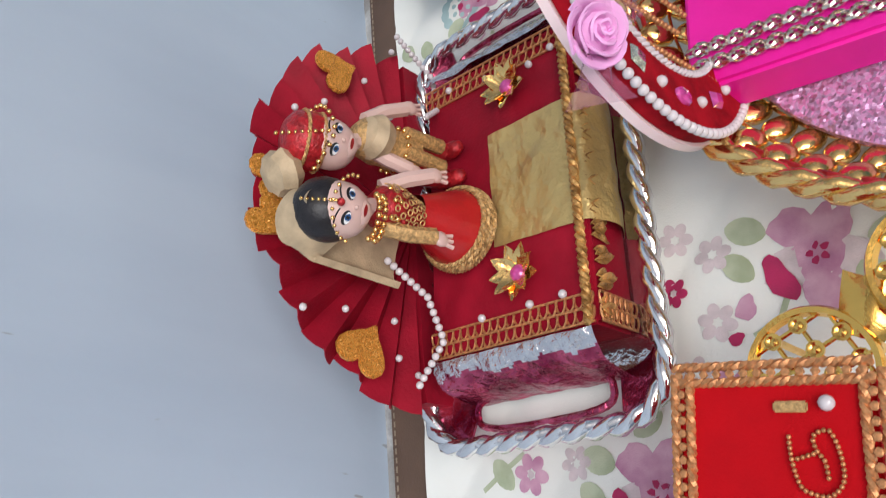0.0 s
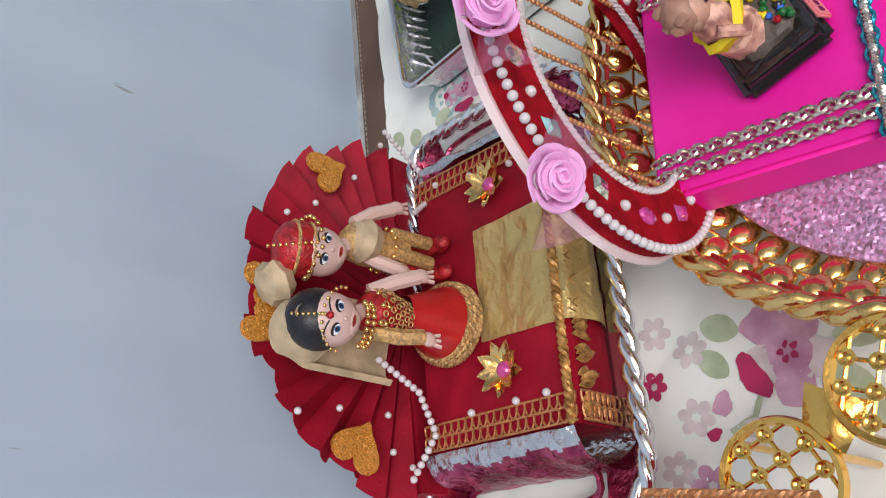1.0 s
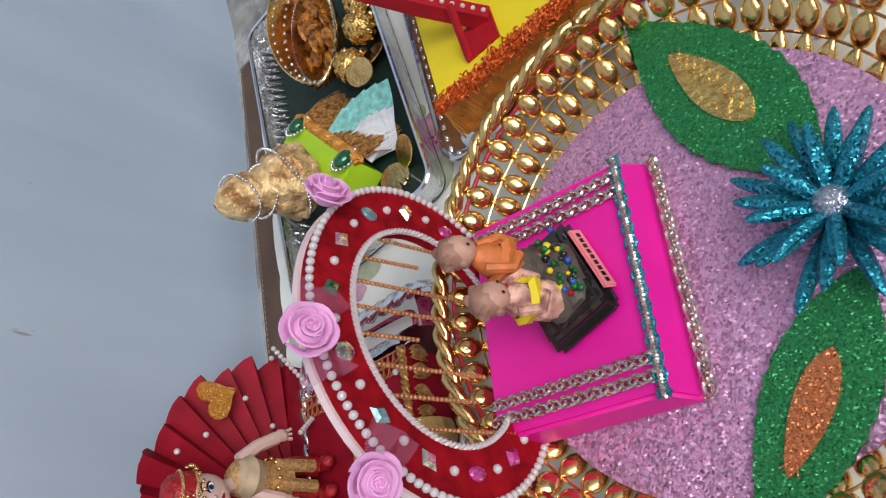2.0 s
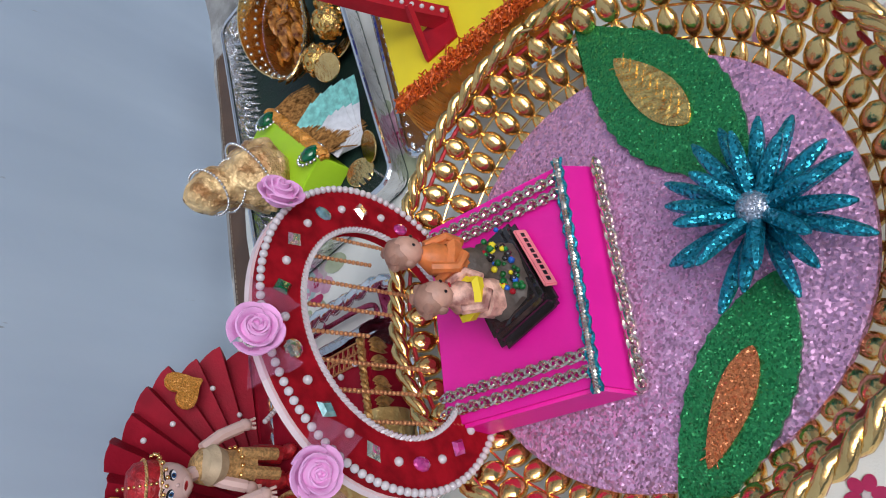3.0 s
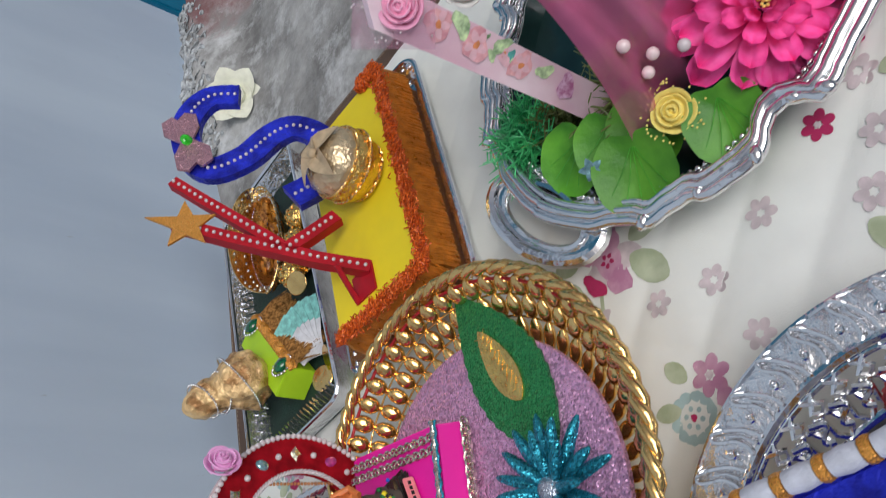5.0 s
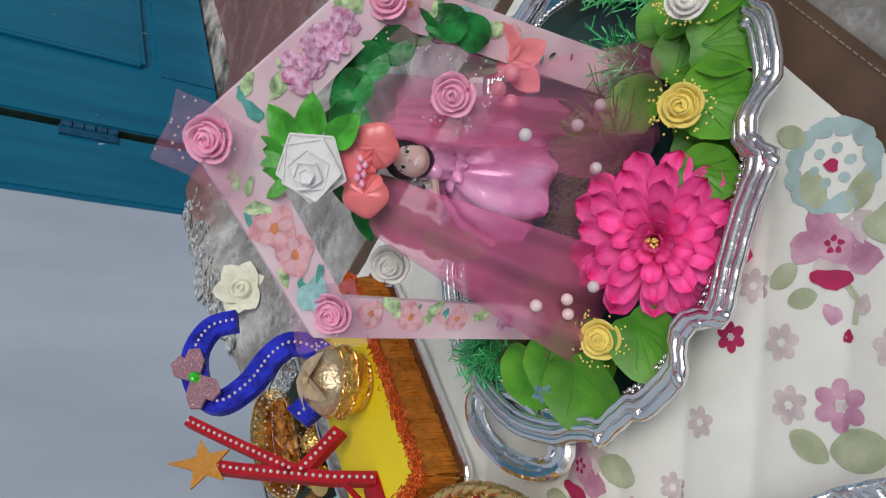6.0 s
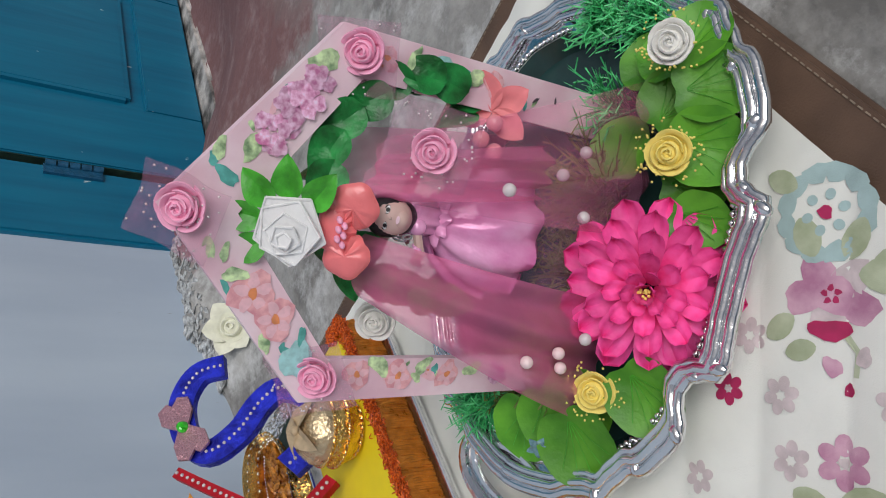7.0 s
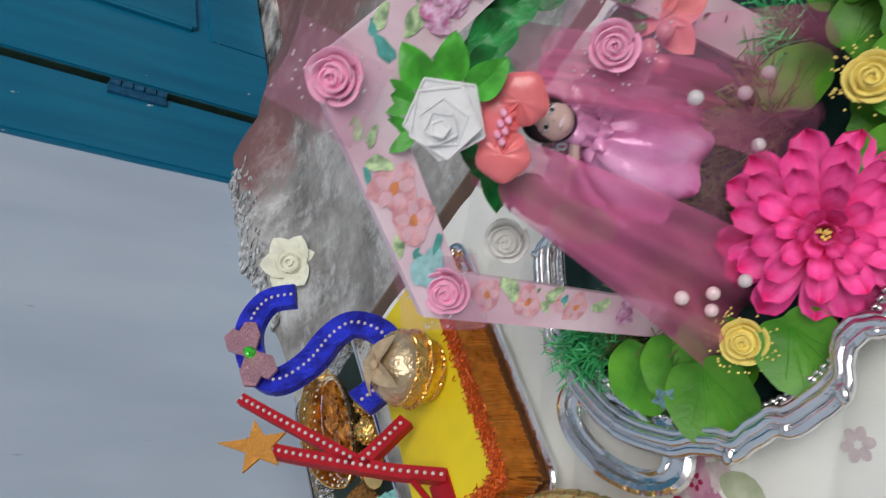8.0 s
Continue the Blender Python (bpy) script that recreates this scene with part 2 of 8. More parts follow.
def wall_paint():
    m, nt, p = tree("pale blue limewash")
    tc = nt.nodes.new("ShaderNodeTexCoord")
    a = nt.nodes.new("ShaderNodeTexNoise")
    a.inputs["Scale"].default_value, a.inputs["Detail"].default_value = 3.0, 8
    mp = nt.nodes.new("ShaderNodeMapping")
    mp.inputs["Scale"].default_value = (3.0, 1.0, 0.6)
    nt.links.new(tc.outputs["Object"], mp.inputs[0])
    nt.links.new(mp.outputs[0], a.inputs["Vector"])
    r = nt.nodes.new("ShaderNodeValToRGB")
    r.color_ramp.elements[0].position, r.color_ramp.elements[1].position = 0.3, 0.7
    r.color_ramp.elements[0].color, r.color_ramp.elements[1].color = (0.385, 0.465, 0.57, 1), (0.465, 0.55, 0.645, 1)
    nt.links.new(a.outputs["Fac"], r.inputs["Fac"])
    # small chips and pits in the paint
    v = nt.nodes.new("ShaderNodeTexNoise")
    v.inputs["Scale"].default_value, v.inputs["Detail"].default_value = 38.0, 3
    nt.links.new(mp.outputs[0], v.inputs["Vector"])
    vr = nt.nodes.new("ShaderNodeValToRGB")
    vr.color_ramp.elements[0].position, vr.color_ramp.elements[1].position = 0.715, 0.75
    nt.links.new(v.outputs["Fac"], vr.inputs["Fac"])
    mx = nt.nodes.new("ShaderNodeMix")
    mx.data_type = 'RGBA'
    nt.links.new(vr.outputs["Color"], mx.inputs[0])
    nt.links.new(r.outputs["Color"], mx.inputs[6])
    mx.inputs[7].default_value = (0.30, 0.32, 0.35, 1)
    nt.links.new(mx.outputs[2], p.inputs["Base Color"])
    b = nt.nodes.new("ShaderNodeBump")
    b.inputs["Strength"].default_value, b.inputs["Distance"].default_value = 0.22, 0.006
    f = nt.nodes.new("ShaderNodeTexNoise")
    f.inputs["Scale"].default_value, f.inputs["Detail"].default_value = 14.0, 8
    nt.links.new(tc.outputs["Object"], f.inputs["Vector"])
    nt.links.new(f.outputs["Fac"], b.inputs["Height"])
    nt.links.new(b.outputs["Normal"], p.inputs["Normal"])
    p.inputs["Roughness"].default_value = 0.75
    return m


def floor_paint():
    m, nt, p = tree("worn cement floor")
    tc = nt.nodes.new("ShaderNodeTexCoord")
    a = nt.nodes.new("ShaderNodeTexNoise")
    a.inputs["Scale"].default_value, a.inputs["Detail"].default_value = 9.0, 9
    a.inputs["Roughness"].default_value = 0.7
    nt.links.new(tc.outputs["Object"], a.inputs["Vector"])
    r = nt.nodes.new("ShaderNodeValToRGB")
    e = r.color_ramp.elements
    e[0].position, e[0].color = 0.36, (0.16, 0.155, 0.147, 1)
    e[1].position, e[1].color = 0.62, (0.40, 0.395, 0.38, 1)
    nt.links.new(a.outputs["Fac"], r.inputs["Fac"])
    # flakes of old whitewash
    w = nt.nodes.new("ShaderNodeTexNoise")
    w.inputs["Scale"].default_value, w.inputs["Detail"].default_value = 13.0, 12
    w.inputs["Roughness"].default_value = 0.72
    nt.links.new(tc.outputs["Object"], w.inputs["Vector"])
    wr = nt.nodes.new("ShaderNodeValToRGB")
    wr.color_ramp.elements[0].position, wr.color_ramp.elements[1].position = 0.50, 0.66
    nt.links.new(w.outputs["Fac"], wr.inputs["Fac"])
    m1 = nt.nodes.new("ShaderNodeMix")
    m1.data_type = 'RGBA'
    nt.links.new(wr.outputs["Color"], m1.inputs[0])
    nt.links.new(r.outputs["Color"], m1.inputs[6])
    m1.inputs[7].default_value = (0.56, 0.565, 0.56, 1)
    # red oxide wash in front of the door
    sx = nt.nodes.new("ShaderNodeSeparateXYZ")
    nt.links.new(tc.outputs["Object"], sx.inputs[0])
    mr = nt.nodes.new("ShaderNodeMapRange")
    mr.inputs["From Min"].default_value, mr.inputs["From Max"].default_value = 1.12, 1.22
    ad = nt.nodes.new("ShaderNodeMath")
    ad.operation = 'MULTIPLY_ADD'
    ad.inputs[1].default_value, ad.inputs[2].default_value = 0.5, -0.25
    nt.links.new(a.outputs["Fac"], ad.inputs[0])
    ad2 = nt.nodes.new("ShaderNodeMath")
    nt.links.new(sx.outputs["X"], ad2.inputs[0])
    nt.links.new(ad.outputs[0], ad2.inputs[1])
    nt.links.new(ad2.outputs[0], mr.inputs["Value"])
    m2 = nt.nodes.new("ShaderNodeMix")
    m2.data_type = 'RGBA'
    red = nt.nodes.new("ShaderNodeMix")
    red.data_type = 'RGBA'
    nt.links.new(wr.outputs["Color"], red.inputs[0])
    red.inputs[6].default_value = (0.20, 0.10, 0.10, 1)
    red.inputs[7].default_value = (0.30, 0.20, 0.20, 1)
    my = nt.nodes.new("ShaderNodeMapRange")
    my.inputs["From Min"].default_value, my.inputs["From Max"].default_value = -0.28, -0.02
    ay = nt.nodes.new("ShaderNodeMath")
    nt.links.new(sx.outputs["Y"], ay.inputs[0])
    nt.links.new(ad.outputs[0], ay.inputs[1])
    nt.links.new(ay.outputs[0], my.inputs["Value"])
    mm = nt.nodes.new("ShaderNodeMath")
    mm.operation = 'MULTIPLY'
    nt.links.new(mr.outputs[0], mm.inputs[0])
    nt.links.new(my.outputs[0], mm.inputs[1])
    nt.links.new(mm.outputs[0], m2.inputs[0])
    nt.links.new(m1.outputs[2], m2.inputs[6])
    nt.links.new(red.outputs[2], m2.inputs[7])
    nt.links.new(m2.outputs[2], p.inputs["Base Color"])
    b = nt.nodes.new("ShaderNodeBump")
    b.inputs["Strength"].default_value, b.inputs["Distance"].default_value = 0.8, 0.006
    f = nt.nodes.new("ShaderNodeTexNoise")
    f.inputs["Scale"].default_value, f.inputs["Detail"].default_value = 45.0, 9
    nt.links.new(tc.outputs["Object"], f.inputs["Vector"])
    nt.links.new(f.outputs["Fac"], b.inputs["Height"])
    nt.links.new(b.outputs["Normal"], p.inputs["Normal"])
    p.inputs["Roughness"].default_value = 0.85
    return m


def door_paint():
    """Blue gloss paint with brush streaks and small white chips."""
    m, nt, p = tree("chipped blue gloss paint")
    tc = nt.nodes.new("ShaderNodeTexCoord")
    streak = nt.nodes.new("ShaderNodeMapping")
    streak.inputs["Scale"].default_value = (30.0, 30.0, 3.0)
    nt.links.new(tc.outputs["Object"], streak.inputs[0])
    a = nt.nodes.new("ShaderNodeTexNoise")
    a.inputs["Scale"].default_value, a.inputs["Detail"].default_value = 1.0, 6
    nt.links.new(streak.outputs[0], a.inputs["Vector"])
    r = nt.nodes.new("ShaderNodeValToRGB")
    r.color_ramp.elements[0].position, r.color_ramp.elements[1].position = 0.3, 0.7
    r.color_ramp.elements[0].color, r.color_ramp.elements[1].color = (0.003, 0.122, 0.225, 1), (0.004, 0.170, 0.290, 1)
    nt.links.new(a.outputs["Fac"], r.inputs["Fac"])
    squash = nt.nodes.new("ShaderNodeMapping")
    squash.inputs["Scale"].default_value = (60.0, 60.0, 26.0)
    nt.links.new(tc.outputs["Object"], squash.inputs[0])
    c = nt.nodes.new("ShaderNodeTexNoise")
    c.inputs["Scale"].default_value, c.inputs["Detail"].default_value = 1.0, 3
    nt.links.new(squash.outputs[0], c.inputs["Vector"])
    cr = nt.nodes.new("ShaderNodeValToRGB")
    cr.color_ramp.elements[0].position, cr.color_ramp.elements[1].position = 0.735, 0.75
    nt.links.new(c.outputs["Fac"], cr.inputs["Fac"])
    mx = nt.nodes.new("ShaderNodeMix")
    mx.data_type = 'RGBA'
    nt.links.new(cr.outputs["Color"], mx.inputs[0])
    nt.links.new(r.outputs["Color"], mx.inputs[6])
    mx.inputs[7].default_value = (0.50, 0.58, 0.62, 1)
    nt.links.new(mx.outputs[2], p.inputs["Base Color"])
    b = nt.nodes.new("ShaderNodeBump")
    b.inputs["Strength"].default_value, b.inputs["Distance"].default_value = 0.25, 0.003
    nt.links.new(a.outputs["Fac"], b.inputs["Height"])
    nt.links.new(b.outputs["Normal"], p.inputs["Normal"])
    p.inputs["Roughness"].default_value = 0.34
    p.inputs["Specular IOR Level"].default_value = 0.35
    return m


M["blue_door"] = door_paint()
M["wall"] = wall_paint()
M["floor"] = floor_paint()
M["cloth"] = mat("ivory quilted cotton", (0.82, 0.83, 0.78), 0.75, 0.0, 0.04, 20, 0.3, 1200)
PRINTS = {
    "pale": mat("pale rose print", (0.63, 0.54, 0.55), 0.75, 0.0, 0.15, 90, 0.3, 1200),
    "pink": mat("rose pink print", (0.52, 0.22, 0.36), 0.75, 0.0, 0.12, 60, 0.3, 1200, col2=(0.60, 0.36, 0.46)),
    "crimson": mat("crimson print", (0.42, 0.02, 0.10), 0.75, 0.0, 0.15, 90, 0.3, 1200),
    "sage": mat("sage leaf print", (0.40, 0.46, 0.29), 0.75, 0.0, 0.10, 60, 0.3, 1200, col2=(0.47, 0.52, 0.37)),
    "aqua": mat("faded aqua print", (0.38, 0.52, 0.52), 0.75, 0.0, 0.1, 60, 0.3, 1200),
    "ivory": mat("ivory print ground", (0.82, 0.83, 0.78), 0.75, 0.0, 0.04, 20, 0.3, 1200),
}


# ---- mesh helpers ----
OFF = {}


def thing(name, label, category, at, group="", kind=""):
    ob = new(name)
    ob.empty_display_size = 0.02
    ob.location = at
    OFF[ob.name] = Vector(at)
    return tagged(ob, label, category, group, kind)


def to_mesh(name, bm, mats, smooth=True):
    me = bpy.data.meshes.new(name)
    bm.to_mesh(me)
    bm.free()
    for m in (mats if isinstance(mats, (list, tuple)) else [mats]):
        me.materials.append(m)
    if smooth:
        me.polygons.foreach_set("use_smooth", [True] * len(me.polygons))
        me.set_sharp_from_angle(angle=radians(42))
    return me


def part(name, bm, material, parent=None, label="", smooth=True):
    """A bmesh in world metres becomes one mesh object under its thing."""
    off = OFF[parent.name] if parent else Vector((0, 0, 0))
    bmesh.ops.translate(bm, verts=bm.verts, vec=-off)
    ob = new(name, to_mesh(name, bm, material, smooth))
    if parent:
        ob.parent = parent
    OFF[ob.name] = off
    return tagged(ob, label)


def solo(name, bm, material, at, label, category, smooth=True, kind="", group=""):
    """A thing that is one mesh, with its origin at its base."""
    bmesh.ops.translate(bm, verts=bm.verts, vec=-Vector(at))
    ob = new(name, to_mesh(name, bm, material, smooth))
    ob.location = at
    OFF[ob.name] = Vector(at)
    return tagged(ob, label, category, group, kind)


def piece(name, mesh, parent, m):
    ob = new(name, mesh)
    ob.parent = parent
    ob.matrix_local = Matrix.Translation(-OFF[parent.name]) @ m
    OFF[ob.name] = OFF[parent.name]
    return ob


def frame_at(p, z, x=(1, 0, 0)):
    """A pose at p whose z axis is z and whose x axis lies near x."""
    z = Vector(z).normalized()
    x = Vector(x)
    x = (x - z * x.dot(z))
    if x.length < 1e-5:
        x = z.orthogonal()
    x.normalize()
    y = z.cross(x)
    return Matrix.Translation(p) @ Matrix((x, y, z)).transposed().to_4x4()


def setmat(faces, i):
    for f in faces:
        f.material_index = i


def ball(bm, c, r, sub=2, squash=(1, 1, 1), m=None, mi=0):
    mm = (m or Matrix.Identity(4)) @ Matrix.Translation(c) @ Matrix.Diagonal((*squash, 1))
    res = bmesh.ops.create_icosphere(bm, subdivisions=sub, radius=r, matrix=mm)
    fs = {f for v in res["verts"] for f in v.link_faces}
    setmat(fs, mi)


def grid(bm, fn, nu, nv, wrap_u=False, wrap_v=False, mi=0):
    """A sheet of points fn(u, v), u and v from 0 to 1."""
    cu, cv = (nu if wrap_u else nu + 1), (nv if wrap_v else nv + 1)
    vs = [[bm.verts.new(fn(i / nu, j / nv)) for j in range(cv)] for i in range(cu)]
    for i in range(nu):
        for j in range(nv):
            q = [vs[i][j], vs[(i + 1) % cu][j], vs[(i + 1) % cu][(j + 1) % cv], vs[i][(j + 1) % cv]]
            try:
                bm.faces.new(q).material_index = mi
            except ValueError:
                pass
    return vs


def lathe(bm, prof, seg=24, m=None, mi=0, wob=0.0, waves=0):
    m = m or Matrix.Identity(4)
    n = len(prof) - 1

    def fn(u, v):
        r, z = prof[round(v * n)]
        a = u * math.tau
        r *= 1 + wob * math.sin(waves * a + z * 90)
        return m @ Vector((r * math.cos(a), r * math.sin(a), z))
    grid(bm, fn, seg, n, wrap_u=True, mi=mi)


def tube(bm, pts, r, n=6, closed=False, mi=0, taper=None):
    """A round bar along points."""
    pts = [Vector(p) for p in pts]
    k = len(pts)
    ring = []
    last = None
    for i, p in enumerate(pts):
        a = pts[(i - 1) % k] if (closed or i > 0) else p
        b = pts[(i + 1) % k] if (closed or i < k - 1) else p
        t = (b - a).normalized()
        if last is None:
            nrm = t.orthogonal().normalized()
        else:
            nrm = (last - t * last.dot(t)).normalized()
        last = nrm
        bi = t.cross(nrm)
        rr = r * (taper(i / max(1, k - 1)) if taper else 1)
        ring.append([bm.verts.new(p + (nrm * math.cos(q * math.tau / n) + bi * math.sin(q * math.tau / n)) * rr) for q in range(n)])
    for i in range(k if closed else k - 1):
        for q in range(n):
            f = bm.faces.new([ring[i][q], ring[(i + 1) % k][q], ring[(i + 1) % k][(q + 1) % n], ring[i][(q + 1) % n]])
            f.material_index = mi
    if not closed:
        bm.faces.new(ring[0][::-1]).material_index = mi
        bm.faces.new(ring[-1]).material_index = mi


def rope(bm, pts, spread, r, pitch, strands=2, closed=False, n=5, mi=0, normal=None):
    """Strands twisted round a line of points."""
    pts = [Vector(p) for p in pts]
    dense = []
    k = len(pts)
    for i in range(k if closed else k - 1):
        a, b = pts[i], pts[(i + 1) % k]
        m = max(1, int((b - a).length / (pitch / 7)))
        dense += [a.lerp(b, j / m) for j in range(m)]
    if not closed:
        dense.append(pts[-1])
    d = len(dense)
    run = [0.0]
    for i in range(1, d):
        run.append(run[-1] + (dense[i] - dense[i - 1]).length)
    total = run[-1] + ((dense[0] - dense[-1]).length if closed else 0)
    turns = max(1, round(total / pitch))
    up = Vector(normal or (0, 0, 1))
    for s in range(strands):
        line = []
        for i in range(d):
            t = (dense[(i + 1) % d] - dense[i - 1]) if (closed or 0 < i < d - 1) else (dense[min(i + 1, d - 1)] - dense[max(i - 1, 0)])
            side = t.cross(up).normalized()
            up2 = side.cross(t).normalized()
            a = math.tau * (turns * run[i] / total + s / strands)
            line.append(dense[i] + side * (spread * math.cos(a)) + up2 * (spread * math.sin(a)))
        tube(bm, line, r, n, closed, mi)


def prism(bm, poly, m, depth, mi=0, bevel=0.0):
    """A flat outline in m's xy plane, thick along its z."""
    top = [bm.verts.new(m @ Vector((x, y, depth))) for x, y in poly]
    low = [bm.verts.new(m @ Vector((x, y, 0))) for x, y in poly]
    k = len(poly)
    fs = [bm.faces.new(top), bm.faces.new(low[::-1])]
    for i in range(k):
        fs.append(bm.faces.new([low[i], low[(i + 1) % k], top[(i + 1) % k], top[i]]))
    setmat(fs, mi)
    if bevel:
        es = {e for v in top for e in v.link_edges if e.other_vert(v) in top}
        bmesh.ops.bevel(bm, geom=list(es), offset=bevel, segments=2, affect='EDGES')
    return fs


def block(bm, lo, hi, m=None, mi=0, bevel=0.0, taper=0.0):
    (x0, y0, z0), (x1, y1, z1) = lo, hi
    m = m or Matrix.Identity(4)
    t = taper
    co = [(x0, y0, z0), (x1, y0, z0), (x1, y1, z0), (x0, y1, z0), (x0 + t, y0 + t, z1), (x1 - t, y0 + t, z1), (x1 - t, y1 - t, z1), (x0 + t, y1 - t, z1)]
    v = [bm.verts.new(m @ Vector(c)) for c in co]
    fs = [bm.faces.new([v[i] for i in q]) for q in ((3, 2, 1, 0), (4, 5, 6, 7), (0, 1, 5, 4), (1, 2, 6, 5), (2, 3, 7, 6), (3, 0, 4, 7))]
    setmat(fs, mi)
    if bevel:
        es = list({e for f in fs for e in f.edges})
        r = bmesh.ops.bevel(bm, geom=es, offset=bevel, segments=2, affect='EDGES')
        setmat(r["faces"], mi)


def arc(c, rx, ry, a0, a1, n, z=0.0):
    return [(c[0] + rx * math.cos(radians(a0 + (a1 - a0) * i / n)), c[1] + ry * math.sin(radians(a0 + (a1 - a0) * i / n)), z) for i in range(n + 1)]


def bm_new():
    return bmesh.new()


def rose(name, key, parent, m, r, seed, label="", rings=((3, 0.24), (3, 0.46), (4, 0.72), (5, 0.98))):
    """A foam rose that opens along m's z: a core with rings of overlapping curled petals, r to its outer edge."""
    rnd = random.Random(seed)
    last = len(rings) - 1
    bm = bm_new()
    ball(bm, (0, 0, r * 0.36), r * 0.62, 2, (1, 1, 0.72), m)
    ball(bm, (0, 0, r * 0.62), r * 0.13, 2, (1, 1, 2.0), m)
    core = part(name, bm, M[key], parent, label)
    for k, (n, rad) in enumerate(rings):
        for j in range(n):
            a0 = math.tau * (j + rnd.uniform(-0.18, 0.18)) / n + k * 0.9
            span = math.tau / n * 0.66
            top = r * (1.0 - 0.40 * (k / last) ** 1.6) * rnd.uniform(0.94, 1.05)
            low = r * (0.45 - 0.35 * k / last)
            curl = r * 0.07 * k / last
            lean = rnd.uniform(-0.07, 0.07)
            ph = rnd.uniform(0, 6)

            def fn(u, v):
                q = 2 * u - 1
                a = a0 + q * span * (0.75 + 0.25 * v)
                h = low + (top - low) * v * (1 - q ** 4 * 0.35) + 0.03 * r * math.sin(5 * u + ph) * v
                w = r * rad * (0.66 + 0.32 * v ** 0.7 + lean * q - 0.10 * q * q) + curl * v ** 3
                w += 0.05 * r * q * v
                if v > 0.99:
                    h -= curl * 0.6
                    w += curl * 0.7
                return m @ Vector((w * math.cos(a), w * math.sin(a), h))
            b = bm_new()
            grid(b, fn, 7, 5)
            solidify(b, r * 0.075)
            part("rose_petal", b, M[key], core)
    return core


def leaf_bm(bm, m, length, width, mi=0, fold=0.15, droop=0.2, teeth=0, tip=1.0, n=12):
    """A leaf blade from m's origin along its x axis, face along z."""
    def fn(u, v):
        s = math.sin(math.pi * min(1, u ** 0.8)) ** 0.75 * (1 - 0.15 * u * tip)
        if teeth:
            s *= 1 + 0.10 * abs(math.sin(u * teeth * math.pi))
        y = (v - 0.5) * width * s
        z = -droop * length * u * u + abs(v - 0.5) * width * fold * s + 0.02 * length * math.sin(u * 7 + v * 5)
        return m @ Vector((u * length, y, z))
    grid(bm, fn, n, 6, mi=mi)


PEARL = {}


def pearl_mesh(r, key="pearl"):
    k = (round(r, 5), key)
    if k not in PEARL:
        bm = bm_new()
        ball(bm, (0, 0, 0), r, 2)
        PEARL[k] = to_mesh("pearl", bm, M[key])
    return PEARL[k]


def pearl(parent, p, r, key="pearl", name="pearl"):
    return piece(name, pearl_mesh(r, key), parent, Matrix.Translation(p))


def pearl_line(bm, pts, r, gap=2.0, mi=0):
    """A string of beads as one mesh."""
    pts = [Vector(p) for p in pts]
    left = 0.0
    for a, b in zip(pts, pts[1:]):
        d = (b - a).length
        while left <= d:
            ball(bm, a.lerp(b, left / d if d else 0), r, 1, mi=mi)
            left += gap * r
        left -= d


def pearl_string(parent, pts, r, key="pearl"):
    """A string of separate pearls."""
    pts = [Vector(p) for p in pts]
    left = 0.0
    for a, b in zip(pts, pts[1:]):
        d = (b - a).length
        while left <= d:
            pearl(parent, a.lerp(b, left / d), r, key)
            left += 2 * r
        left -= d


def solidify(bm, d):
    bmesh.ops.recalc_face_normals(bm, faces=bm.faces)
    bmesh.ops.solidify(bm, geom=list(bm.faces), thickness=d)


def smoothstep(a, b, x):
    t = min(1.0, max(0.0, (x - a) / (b - a)))
    return t * t * (3 - 2 * t)


# ---- floor, walls, door ----
WALL_Y = 0.43


def ground_z(x, y):
    z = -0.016 + 0.004 * noise.noise((x * 6, y * 6, 0)) + 0.002 * noise.noise((x * 23, y * 23, 1))
    rise = smoothstep(0.80, 1.08, x) * (1 - smoothstep(1.28, 1.46, x)) * smoothstep(0.28, 0.43, y)
    z += rise * (0.055 + 0.012 * noise.noise((x * 16, y * 16, 3)))
    z -= 0.075 * smoothstep(1.34, 1.75, x) * smoothstep(-0.1, 0.32, y)
    return z


def steps(cuts):
    out = []
    for a, b, n in cuts:
        out += [a + (b - a) * i / n for i in range(n)]
    return out + [cuts[-1][1]]


bm = bm_new()
gx = steps([(-6, -1, 10), (-1, 0.6, 24), (0.6, 2.2, 110), (2.2, 7, 12)])
gy = steps([(-6, -0.8, 10), (-0.8, -0.2, 20), (-0.2, 0.43, 50), (0.43, 0.62, 4)])
rows_ = [[bm.verts.new((x, y, ground_z(x, y) if -0.03 <= x or y < -0.5 else -0.016)) for y in gy] for x in gx]
for i in range(len(gx) - 1):
    for j in range(len(gy) - 1):
        bm.faces.new([rows_[i][j], rows_[i + 1][j], rows_[i + 1][j + 1], rows_[i][j + 1]])
floor = solo("floor", bm, M["floor"], (0, 0, -0.016), "rough grey cement floor with flaked whitewash, reddish near door", "floor", kind="structure")


def wall(name, lo, hi, label, material=None):
    bm = bm_new()
    block(bm, lo, hi)
    return solo(name, bm, material or M["wall"], (lo[0], lo[1], lo[2]), label, "wall", kind="structure")


JAMB0, JAMB1, DOOR1, JAMB2 = 1.235, 1.455, 2.355, 2.545
bm = bm_new()


